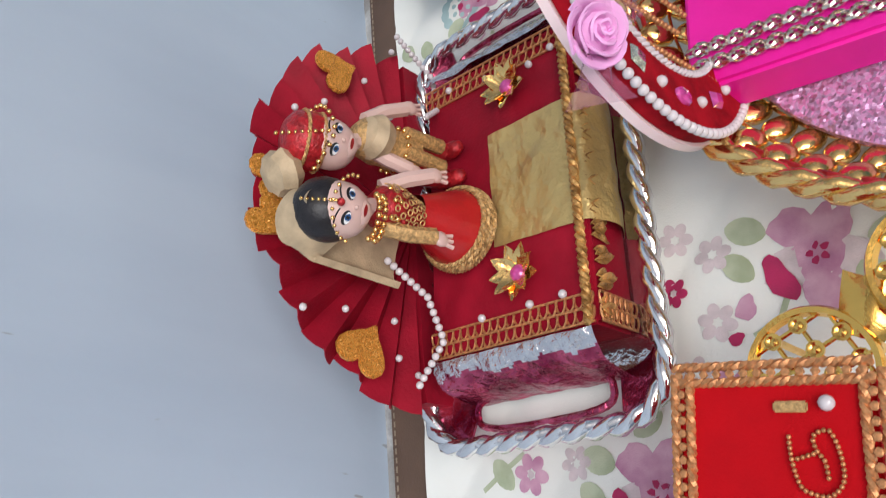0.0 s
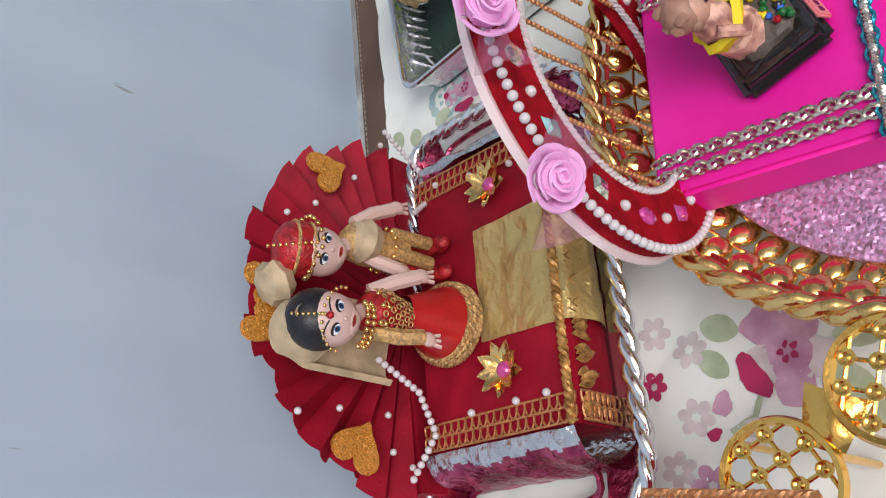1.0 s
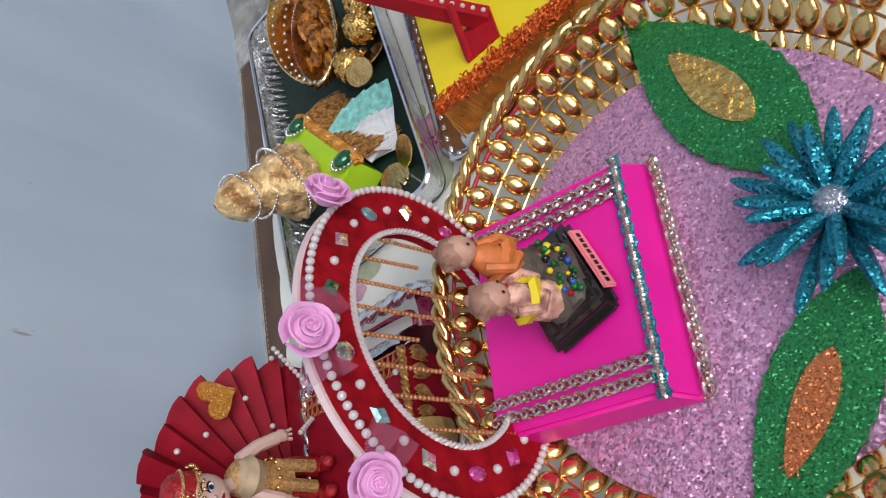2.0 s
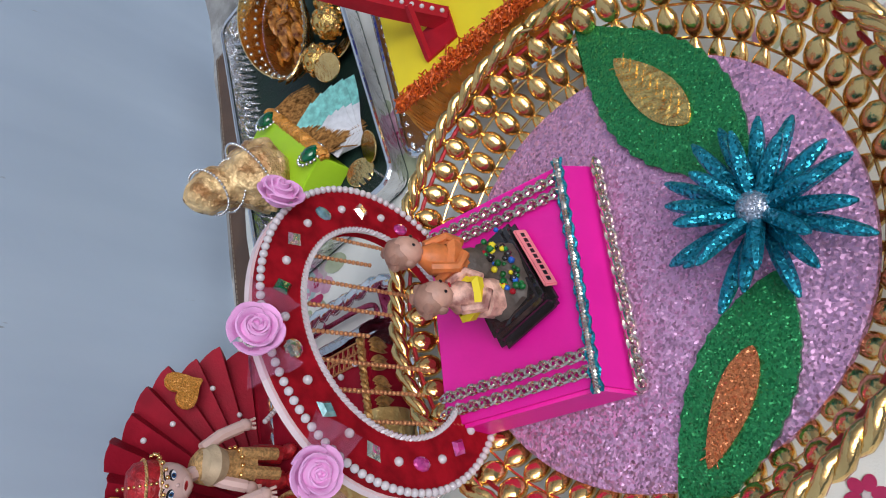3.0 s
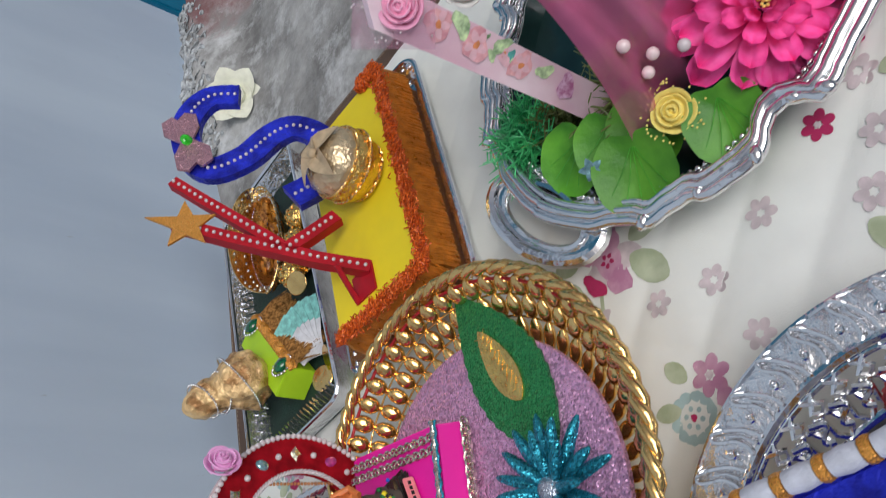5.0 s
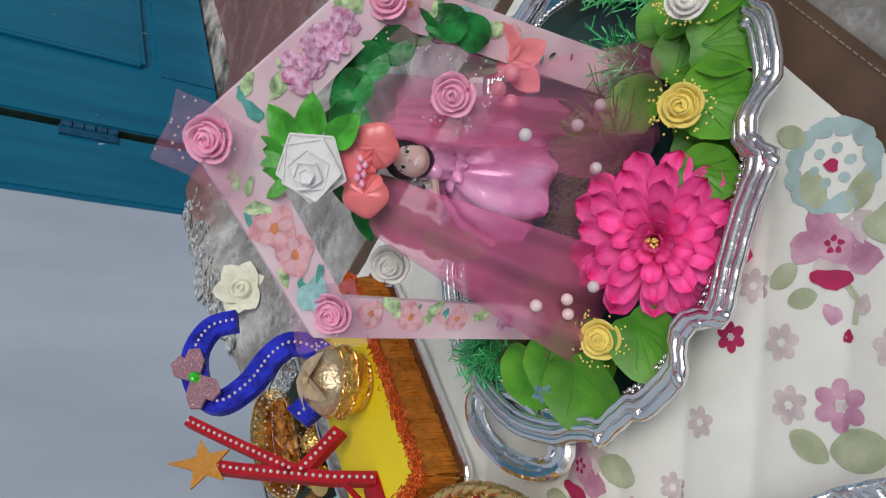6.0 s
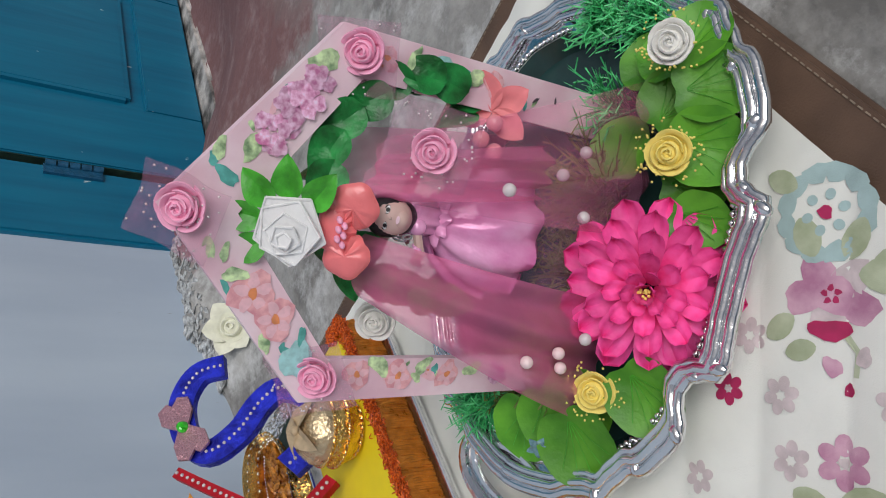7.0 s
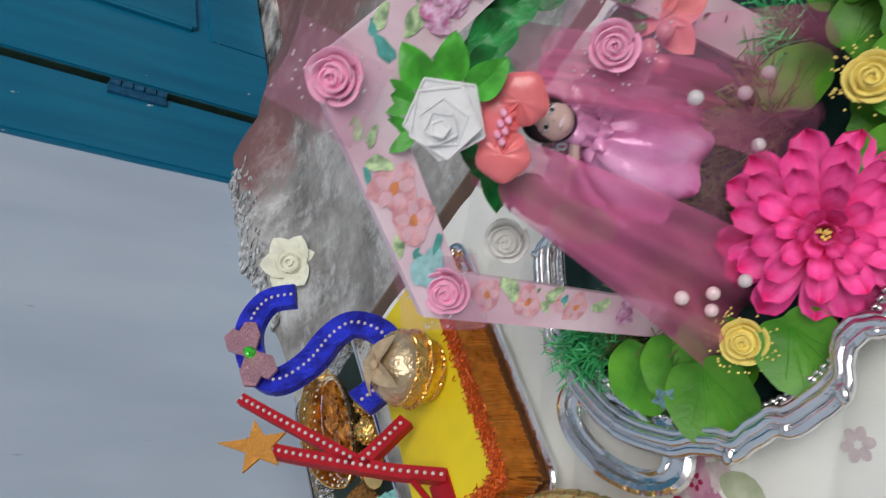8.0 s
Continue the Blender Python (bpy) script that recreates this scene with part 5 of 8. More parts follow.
for dy in (-0.0035, 0.0035):
    bm = bm_new()
    nrm = PK.to_3x3() @ Vector((0, -1, 0.8))
    p = Vector((-0.067, -0.0650, 0.0385)) + Vector((0, -dy * 0.62, dy * 0.78))
    chain(bm, PK @ p, PK @ (p + Vector((0.132, 0, 0))), 26, 0.0030, 0.0010, nrm)
    part("silver_chain", bm, M["chain_metal"], pbox)

# couple figurine
bm = bm_new()
FG = pose(0.213, 0.068, 0.056, 0, 0, 12.0)
FM = [M["black_gloss"], M["blush_resin"], M["orange_resin"], M["blue_paint"], M["yellow"], M["red_card"], M["leaf_dark"], M["stitch"], M["hair_brown"], mat("rose painted resin dress", (0.52, 0.20, 0.16), 0.45, 0.0, 0.4, 140, 0.3, 300, col2=(0.72, 0.42, 0.32)), M["coral_felt"], mat("grey brown painted resin", (0.10, 0.075, 0.06), 0.5, 0.0, 0.3, 120, 0.3, 300)]
block(bm, (-0.034, -0.023, 0.0), (0.031, 0.023, 0.008), FG, 0, 0.0035, 0.002)
block(bm, (-0.030, -0.020, 0.008), (0.027, 0.021, 0.013), FG, 0, 0.003, 0.002)
lathe(bm, [(0.026, 0.011), (0.024, 0.016), (0.016, 0.020), (0.0, 0.021)], 22, FG @ Matrix.Diagonal((1, 0.70, 1, 1)), mi=11, wob=0.08, waves=5)
pq = FG @ pose(0, -0.0226, 0.0052, 62, 0, 0)
block(bm, (-0.022, -0.0042, -0.001), (0.020, 0.0042, 0.0012), pq, 10, 0.0008)
for k in range(9):
    block(bm, (-0.019 + 0.0041 * k, -0.0010, 0.0011), (-0.0163 + 0.0041 * k, 0.0012, 0.0016), pq, 0)
for x, y, h, c in ((0.010, 0.004, 0.046, 2), (-0.010, 0.005, 0.038, 9)):
    m = FG @ Matrix.Translation((x, y, 0.012)) @ pose(0, 0, 0, -12, 8 if c == 2 else -4, 0)
    lathe(bm, [(0.0, 0.0), (0.0105, 0.002), (0.0095, 0.012), (0.0085, h * 0.55), (0.0090, h * 0.78), (0.0055, h * 0.92), (0.003, h)], 14, m, mi=c, wob=0.05, waves=5)
    lathe(bm, [(0.0112, 0.0), (0.0112, 0.014), (0.0090, h * 0.42)], 14, m, mi=11 if c == 2 else 9, wob=0.06, waves=4)
    ball(bm, (0, 0, h + 0.007), 0.0092, 2, (0.92, 0.95, 1.05), m, 1)
    ball(bm, (0, 0.0025, h + 0.0095), 0.0094, 2, (1.0, 0.95, 0.95), m, 8)
    for q in range(7):
        ball(bm, (0.0075 * math.cos(q * 0.9), 0.004 + 0.005 * math.sin(q * 0.9), h + 0.0125 + 0.002 * math.sin(q * 2)), 0.0036, 1, (1, 1, 0.8), m, 8)
    ball(bm, (0, -0.0095, h + 0.0042), 0.0012, 1, (1.5, 0.6, 0.7), m, 5)
    lathe(bm, [(0.0092, h * 0.70), (0.0125, h * 0.64), (0.0115, h * 0.52), (0.0090, h * 0.56)], 14, m, mi=c if c == 2 else 4, wob=0.14, waves=5)
    for s in (-1, 1):
        ball(bm, (0.0034 * s, -0.0082, h + 0.0075), 0.0011, 1, (1, 0.6, 1), m, 0)
        ball(bm, (0.0085 * s, 0.001, h + 0.006), 0.0030, 1, (0.7, 1, 1.2), m, 8)
        tube(bm, [m @ Vector((0.0085 * s, 0, h * 0.85)), m @ Vector((0.012 * s, -0.007, h * 0.6)), m @ Vector((0.004 * s, -0.011, h * 0.5))], 0.0030, 7, mi=c)
rnd = random.Random(8)
for k in range(46):
    x_, y_ = rnd.uniform(-0.020, 0.022), rnd.uniform(-0.017, -0.004)
    ball(bm, (x_, y_, 0.0155 + 0.0045 * (1 - (y_ / 0.019) ** 2) + rnd.uniform(0, 0.002)), rnd.uniform(0.0012, 0.0026), 1, m=FG, mi=rnd.choice([3, 4, 5, 6, 6, 6, 6, 0, 0]))
solo("couple_figurine", bm, FM, (0.213, 0.068, 0.056), "small painted resin couple figurine on a black base", "figurine")

# oval velvet loop with pearls, gems, chains and roses
LP = Vector((0.208, 0.134, 0.096))
loop = thing("velvet_loop", "oval red velvet frame edged with pearls, set with gems", "ornament", (0.208, 0.134, 0.034))
LM = frame_at(LP, (0, -1, 0.10), (1, 0, 0))


def oval(rx, ry, z, n=64, a0=0.0):
    # wider at the foot than at the top
    return [LM @ Vector((rx * math.cos(a0 + i * math.tau / n), ry * math.sin(a0 + i * math.tau / n), z)) for i in range(n)]


bm = bm_new()
n = 72
prof = [(0.0950, 0.0810, -0.004), (0.0950, 0.0810, 0.004), (0.066, 0.0555, 0.004), (0.066, 0.0555, -0.004)]
grid(bm, lambda u, v: LM @ Vector((prof[round(v * 4) % 4][0] * math.cos(u * math.tau), prof[round(v * 4) % 4][1] * math.sin(u * math.tau), prof[round(v * 4) % 4][2])), n, 4, wrap_u=True, wrap_v=True)
part("velvet_ring", bm, M["red_velvet"], loop)
bm = bm_new()
prof2 = [(0.0965, 0.0825, -0.0045), (0.0970, 0.0830, -0.0085), (0.0930, 0.0790, -0.0085), (0.0930, 0.0790, -0.0045)]
grid(bm, lambda u, v: LM @ Vector((prof2[round(v * 4) % 4][0] * math.cos(u * math.tau), prof2[round(v * 4) % 4][1] * math.sin(u * math.tau), prof2[round(v * 4) % 4][2])), n, 4, wrap_u=True, wrap_v=True)
part("backing_ring", bm, M["pearl_pink"], loop, "pale pink backing ring")
for p in oval(0.0950, 0.0810, 0.0045, 112):
    pearl(loop, p, 0.00235)
bm = bm_new()
rope(bm, oval(0.066, 0.0555, 0.004, 64), 0.0009, 0.0012, 0.006, 2, True, 5, normal=(0, -1, 0))
part("silver_cord", bm, M["pearl"], loop, "white cord round the opening")
diamond = [(0.0, 0.0065), (0.0052, 0.0), (0.0, -0.0065), (-0.0052, 0.0)]
gem_keys = ["gem_clear", "gem_sky", "gem_clear", "gem_green", "gem_clear", "gem_sky", "gem_clear", "gem_pink", "gem_pink", "gem_pink", "gem_clear", "gem_clear", "gem_clear", "gem_pink"]
for i in range(28):
    a = i * math.tau / 28 + 0.06
    c = LM @ Vector((0.0800 * math.cos(a), 0.0680 * math.sin(a), 0.0045))
    if LM.inverted() @ c is None or c.z < 0.045 and abs(c.x - 0.208) < 0.055:
        continue
    if i % 2:
        pearl(loop, c, 0.0026)
        continue
    k = i // 2
    bm = bm_new()
    m = frame_at(c, (0, -1, 0.1), (math.sin(a), 0, 0.2 + math.cos(a)))
    if k % 3 == 1:
        ball(bm, (0, 0, 0), 0.0056, 2, (1, 0.75 if k % 2 else 1, 0.45), m)
    else:
        q = [bm.verts.new(m @ Vector((x, y, 0.0))) for x, y in diamond]
        q2 = [bm.verts.new(m @ Vector((x * 0.55, y * 0.55, 0.0022))) for x, y in diamond]
        bm.faces.new(q2)
        for j in range(4):
            bm.faces.new([q[j], q[(j + 1) % 4], q2[(j + 1) % 4], q2[j]])
        bmesh.ops.recalc_face_normals(bm, faces=bm.faces)
    part("gem", bm, M[gem_keys[k]], loop, smooth=False)
for k in range(8):
    x = -0.057 + 0.0162 * k
    zt = 0.0555 * math.sqrt(max(0, 1 - (x / 0.066) ** 2))
    bm = bm_new()
    pearl_line(bm, [LM @ Vector((x, zt, 0.001)), LM @ Vector((x + 0.001, zt - 0.04 - 0.02 * (k % 3) - 0.03 * (k in (0, 7)), 0.003))], 0.0015, 1.9)
    tagged(part("bead_string", bm, M["lace"], loop, "hanging string of tiny gold beads"), kind="stuff")
for (x, z, s, r) in ((0.186, 0.190, 1, 0.0125), (0.275, 0.165, 2, 0.0125), (0.119, 0.165, 3, 0.0120)):
    d = Vector((x, 0.122, z)) - LP
    m = frame_at((x, 0.127, z), (d.x * 2.2, -0.4, d.z * 2.2))
    ro = rose("foam_rose", "foam_mauve", loop, m @ Matrix.Translation((0, 0, -r * 0.35)), r, s, "mauve pink foam rose")
    if s != 2:
        bm = bm_new()
        for k in range(2):
            mm = m @ pose(0, 0, -r * 0.15, 0, 0, 130 * k + 200)
            grid(bm, lambda u, v: mm @ Vector((0.024 * u, (v - 0.5) * 0.020 * (0.4 + u), 0.004 * math.sin(9 * v + 4 * u))), 8, 8)
        part("net_bow", bm, M["tulle_mauve"], ro, "dotted pink net bow")


# ---- letter tray ----
ks_tray = thing("letter_tray", "silver plastic tray with beaded edge under the letter box", "tray", (0.51, 0.06, 0.002))
KT = pose(0.512, 0.058, 0, 0, 0, 0.0)
outl = rounded_rect(0.140, 0.090, 0.022, 6)
bm = bm_new()
prism(bm, [(x * 0.93, y * 0.9) for x, y in outl], KT @ Matrix.Translation((0, 0, 0.002)), 0.003)
part("tray_base", bm, M["silver"], ks_tray)
bm = bm_new()
ring_sheet(bm, outl, [(x * 0.93, y * 0.90) for x, y in outl], lambda p: KT @ Vector((*p, 0.017)), lambda p: KT @ Vector((*p, 0.005)))
solidify(bm, 0.0012)
part("tray_side", bm, M["silver"], ks_tray)
bm = bm_new()
tube(bm, [KT @ Vector((x, y, 0.017)) for x, y in outl], 0.0028, 8, True)
part("tray_lip", bm, M["silver"], ks_tray)
bm = bm_new()
pearl_line(bm, [KT @ Vector((x * 0.97, y * 0.955, 0.0135)) for x, y in outl + outl[:1]], 0.0028, 4.0)
part("bead_row", bm, M["silver"], ks_tray)

letter_box = thing("letter_box", "yellow foam topped box edged with orange tinsel and amber fringe", "box", (0.515, 0.06, 0.006))
LX0, LX1, LY0, LY1, LZ = 0.397, 0.638, -0.006, 0.122, 0.045
bm = bm_new()
block(bm, (LX0 + 0.002, LY0 + 0.002, 0.006), (LX1 - 0.002, LY1 - 0.002, LZ - 0.002), bevel=0.0015)
part("box_body", bm, M["amber_cloth"], letter_box, "amber cloth sides")
bm = bm_new()
block(bm, (LX0, LY0, LZ - 0.0035), (LX1, LY1, LZ), bevel=0.001)
part("yellow_top", bm, M["yellow"], letter_box)
rnd = random.Random(4)


def tinsel(a, b, w, parent, count):
    a, b = Vector(a), Vector(b)
    bm = bm_new()
    side = (b - a).cross(Vector((0, 0, 1))).normalized()
    for i in range(count):
        c = a.lerp(b, rnd.random()) + side * rnd.gauss(0, w * 0.38) + Vector((0, 0, rnd.uniform(0.0005, w * 0.5)))
        d = Vector((rnd.gauss(0, 1), rnd.gauss(0, 1), rnd.gauss(0, 0.7))).normalized() * w * 0.35
        e = d.cross(Vector((rnd.random(), rnd.random(), rnd.random()))).normalized() * w * 0.35
        tube(bm, [c - d, c + e, c + d], 0.0007, 3)
    tube(bm, [a, a.lerp(b, 0.5), b], w * 0.42, 7)
    return tagged(part("tinsel_edge", bm, M["orange_tinsel"], parent, "curly orange red tinsel edge"), kind="stuff")


for a, b in (((LX0, LY0, LZ), (LX1, LY0, LZ)), ((LX0, LY0, LZ), (LX0, LY1, LZ)), ((LX1, LY0, LZ), (LX1, LY0 + 0.03, LZ))):
    tinsel(a, b, 0.0098, letter_box, 1500 if a[1] == b[1] else 800)


def fringe(a, b, out, drop, parent, count, mat_key="amber_fringe", r=0.0009):
    a, b, out = Vector(a), Vector(b), Vector(out)
    bm = bm_new()
    for i in range(count):
        p = a.lerp(b, (i + rnd.random()) / count)
        q = out * rnd.uniform(0.4, 1.0) + (b - a).normalized() * rnd.gauss(0, 0.003)
        tube(bm, [p, p + q * 0.6 - Vector((0, 0, drop * 0.4)), p + q + Vector((0, 0, -drop * rnd.uniform(0.85, 1.0)))], r, 3)
    return tagged(part("fringe", bm, M[mat_key], parent, "hanging thread fringe"), kind="stuff")


fringe((LX0, LY0 - 0.001, LZ - 0.002), (LX1, LY0 - 0.001, LZ - 0.002), (0, -0.005, 0), 0.034, letter_box, 760, r=0.0011)
fringe((LX0 - 0.001, LY1, LZ - 0.002), (LX0 - 0.001, LY0, LZ - 0.002), (-0.005, 0, 0), 0.034, letter_box, 380, r=0.0011)

# the letters stand on the box and lean back a little
KP = frame_at((0, 0.06, 0.05), (0, -1, 0.92), (1, 0, 0)) @ Matrix(((1, 0.163, 0, 0), (0, 1.014, 0, 0), (0, 0, 1, 0), (0, 0, 0, 1)))


def strip_letter(path, width, depth, key, parent, name):
    """A foam letter stroke: a flat band along a path of (x, z), with dots of pearl."""
    pts = [Vector((x, (z - 0.05) * 1.166)) for x, z in path]
    left, right = [], []
    for i, p in enumerate(pts):
        t = (pts[min(i + 1, len(pts) - 1)] - pts[max(i - 1, 0)]).normalized()
        nrm = Vector((-t.y, t.x)) * width / 2
        left.append(p + nrm)
        right.append(p - nrm)
    bm = bm_new()
    k = len(pts)
    rows = [[bm.verts.new(KP @ Vector((*q[i], d))) for i in range(k)] for q, d in ((left, 0), (right, 0), (right, -depth), (left, -depth))]
    for r in range(4):
        for i in range(k - 1):
            bm.faces.new([rows[r][i], rows[(r + 1) % 4][i], rows[(r + 1) % 4][i + 1], rows[r][i + 1]])
    bm.faces.new([rows[r][0] for r in range(4)][::-1])
    bm.faces.new([rows[r][-1] for r in range(4)])
    bmesh.ops.recalc_face_normals(bm, faces=bm.faces)
    ob = part(name, bm, M[key], parent, smooth=False)
    total = 0.0
    nxt = 0.004
    for a, b in zip(pts, pts[1:]):
        d = (b - a).length
        while nxt <= total + d:
            q = a.lerp(b, (nxt - total) / d)
            pearl(ob, KP @ Vector((q.x, q.y, 0.0006)), 0.0019)
            nxt += 0.0070
        total += d
    return ob


def curve_path(ctrl, per=6):
    """A smooth line through points."""
    out = []
    P = [ctrl[0]] + list(ctrl) + [ctrl[-1]]
    for i in range(1, len(P) - 2):
        p0, p1, p2, p3 = P[i - 1:i + 3]
        for j in range(per):
            t = j / per
            out.append(tuple(0.5 * (2 * b + (c - a) * t + (2 * a - 5 * b + 4 * c - d) * t * t + (-a + 3 * b - 3 * c + d) * t ** 3) for a, b, c, d in zip(p0, p1, p2, p3)))
    return out + [ctrl[-1]]


letter_k = thing("letter_k", "red foam letter K dotted with pearls on yellow box", "letter", (0.45, 0.06, 0.046))
strip_letter([(0.438, 0.048), (0.452, 0.085), (0.468, 0.118), (0.486, 0.155), (0.508, 0.196)], 0.013, 0.012, "red_card", letter_k, "stem")
strip_letter([(0.470, 0.112), (0.500, 0.140), (0.530, 0.168), (0.560, 0.195)], 0.012, 0.010, "red_card", letter_k, "upper_arm")
strip_letter([(0.466, 0.108), (0.480, 0.090), (0.500, 0.066)], 0.013, 0.011, "red_card", letter_k, "lower_arm")
bm = bm_new()
block(bm, (0.414, 0.058, 0.0455), (0.442, 0.088, 0.0475))
tube(bm, [(0.416, 0.086, 0.046), (0.440, 0.072, 0.075)], 0.003, 5)
part("foot", bm, M["red_card"], letter_k)
spts = []
for k in range(10):
    r = 0.0125 if k % 2 else (0.040 if k == 0 else 0.029)
    a = radians(72 + k * 36)
    spts.append((0.500 + r * math.cos(a), (0.184 - 0.05) * 1.166 + r * math.sin(a)))
bm = bm_new()
prism(bm, spts, KP @ Matrix.Translation((0, 0, 0.0015)), 0.0025)
part("glitter_star", bm, M["gold_glitter"], letter_k, "gold glitter foam star")

letter_s = thing("letter_s", "royal blue foil letter S with pearls and pink bow", "letter", (0.60, 0.06, 0.046))
spath = curve_path([(x, 0.05 + 0.95 * (z - 0.05)) for x, z in ((0.676, 0.138), (0.676, 0.166), (0.645, 0.187), (0.600, 0.188), (0.572, 0.170), (0.585, 0.138), (0.612, 0.112), (0.622, 0.090), (0.604, 0.068), (0.572, 0.062), (0.545, 0.076), (0.527, 0.102))])
strip_letter(spath, 0.029, 0.009, "blue_foil", letter_s, "letter_band")
gc = KP @ Vector((0.606, (0.180 - 0.05) * 1.166, 0.004))
for s in (-1, 1):
    bm = bm_new()
    prism(bm, [(0, 0.004), (0.012, 0.013), (0.024, 0.012), (0.027, 0.004), (0.022, 0.001), (0.027, -0.005), (0.022, -0.012), (0.010, -0.011), (0, -0.004)],
          frame_at(gc, (0, -1, 0.92), (1, 0, 0.1)) @ Matrix.Diagonal((1.5, 1.5, 1, 1)) @ pose(0, 0, 0, 0, 0, 0 if s == 1 else 180) @ pose(0, 0, 0, 0, 0, 8), 0.003)
    part("bow_loop", bm, M["pink_glitter"], letter_s, "pale pink glitter foam bow")
bm = bm_new()
ball(bm, gc + Vector((0, -0.003, 0.002)), 0.0075, 2, (1, 0.6, 1))
part("green_gem", bm, M["gem_lime"], letter_s, "round bright green gem")

pot = thing("gold_pot", "small gold filigree pot with a beige bow lid", "pot", (0.535, 0.040, 0.046))
PT = Matrix.Translation((0.535, 0.040, 0.046)) @ Matrix.Diagonal((1.3, 1.3, 1.32, 1)) @ Matrix.Translation((0, 0, -0.0465))
bm = bm_new()
lathe(bm, [(0.0, 0.0465), (0.019, 0.0468), (0.024, 0.053), (0.0265, 0.062), (0.0265, 0.068), (0.0245, 0.073), (0.0, 0.073)], 36, PT, wob=0.035, waves=12)
part("pot_body", bm, M["gold_relief"], pot)
for z, r in ((0.0485, 0.0215), (0.0725, 0.0262), (0.0620, 0.0275)):
    bm = bm_new()
    rope(bm, [PT @ Vector((r * math.cos(i * math.tau / 36), r * math.sin(i * math.tau / 36), z)) for i in range(36)], 0.0008, 0.0011, 0.006, 2, True, 5)
    part("pot_band", bm, M["gold"], pot)
bm = bm_new()
lathe(bm, [(0.0255, 0.073), (0.024, 0.080), (0.017, 0.087), (0.008, 0.090), (0.0, 0.091)], 36, PT, wob=0.03, waves=10)
part("pot_lid", bm, M["pale_gold"], pot, "pale gold domed lid")
bm = bm_new()
for a in (20, 110, 200, 290):
    m = PT @ pose(0, 0, 0.090, 0, -12, a)
    leaf_bm(bm, m, 0.024, 0.017, fold=0.4, droop=0.45)
ball(bm, PT @ Vector((0, 0, 0.092)), 0.005, 2)
part("lid_bow", bm, M["cream"], pot, "beige ribbon bow")

# ---- coin tray behind ----
coin_tray = thing("coin_tray", "clear silvered rectangular tray with dark lining and zigzag edge", "tray", (0.53, 0.265, 0.002))
CT = pose(0.532, 0.252, 0, 0, 0, 4.0)
outl = rounded_rect(0.176, 0.084, 0.014, 5)
bm = bm_new()
prism(bm, [(x * 0.95, y * 0.93) for x, y in outl], CT @ Matrix.Translation((0, 0, 0.002)), 0.003)
part("tray_lining", bm, M["lining"], coin_tray, "dark green lining")
bm = bm_new()
ring_sheet(bm, outl, [(x * 0.95, y * 0.93) for x, y in outl], lambda p: CT @ Vector((*p, 0.030)), lambda p: CT @ Vector((*p, 0.003)))
solidify(bm, 0.0012)
part("tray_side", bm, M["clear"], coin_tray)
bm = bm_new()
tube(bm, [CT @ Vector((x, y, 0.030)) for x, y in outl], 0.0024, 7, True)
part("tray_lip", bm, M["silver"], coin_tray)
bm = bm_new()
zz = []
for i in range(44):
    y = -0.065 + 0.13 * i / 43
    zz.append(CT @ Vector((-0.160 + (0.012 if i % 2 else 0), y, 0.010 + (0.012 if i % 2 else 0))))
tube(bm, zz, 0.0016, 4)
zz = [CT @ Vector((-0.15 + 0.30 * i / 59, 0.068 + (0.009 if i % 2 else 0), 0.008 + (0.014 if i % 2 else 0))) for i in range(60)]
tube(bm, zz, 0.0016, 4)
part("zigzag_edge", bm, M["silver"], coin_tray)

bowl = thing("jewel_bowl", "gold and rhinestone bowl filled with amber wrapped sweets", "bowl", (0.622, 0.288, 0.006))
BW = frame_at((0.606, 0.250, 0.009), (0.0, -0.20, 1.0), (1, 0, 0)) @ Matrix.Diagonal((1.20, 0.48, 0.68, 1))
bm = bm_new()
lathe(bm, [(0.0, 0.0), (0.030, 0.002), (0.047, 0.014), (0.054, 0.030), (0.0555, 0.036), (0.0525, 0.036), (0.045, 0.018), (0.028, 0.007), (0.0, 0.005)], 40, BW)
part("bowl_body", bm, M["gold_dark"], bowl)
bm = bm_new()
pearl_line(bm, [BW @ Vector((0.0545 * math.cos(i * math.tau / 48), 0.0545 * math.sin(i * math.tau / 48), 0.0375)) for i in range(49)], 0.0020)
part("rhinestone_rim", bm, M["silver"], bowl)
bm = bm_new()
def crown(u, v):
    a = u * math.tau
    h = 0.012 + 0.034 * max(0.0, math.sin(a)) ** 0.7
    r = 0.0545 + 0.010 * v
    return BW @ Vector((r * math.cos(a), r * math.sin(a), 0.036 + h * v))


grid(bm, crown, 64, 6, wrap_u=True)
solidify(bm, 0.0012)
band = part("rim_band", bm, M["gold"], bowl, "gold rim band set with crystals")
for i in range(36):
    a = i * math.tau / 36
    for v in (0.35, 0.8):
        bm = bm_new()
        c = crown(i / 36, v) + (BW.translation + Vector((0, 0, 0.03)) - crown(i / 36, v)).normalized() * 0.0012
        ball(bm, c, 0.0026, 1)
        part("crystal", bm, M["gem_clear"], band)
for k in range(22):
    a = k * math.tau / 22
    bm = bm_new()
    leaf_bm(bm, BW @ pose(0.050 * math.cos(a), 0.050 * math.sin(a), 0.022, 0, -35, math.degrees(a)), 0.018, 0.012, fold=0.3, droop=-0.3, n=8)
    part("bowl_petal", bm, M["gold"], bowl)
rnd = random.Random(21)
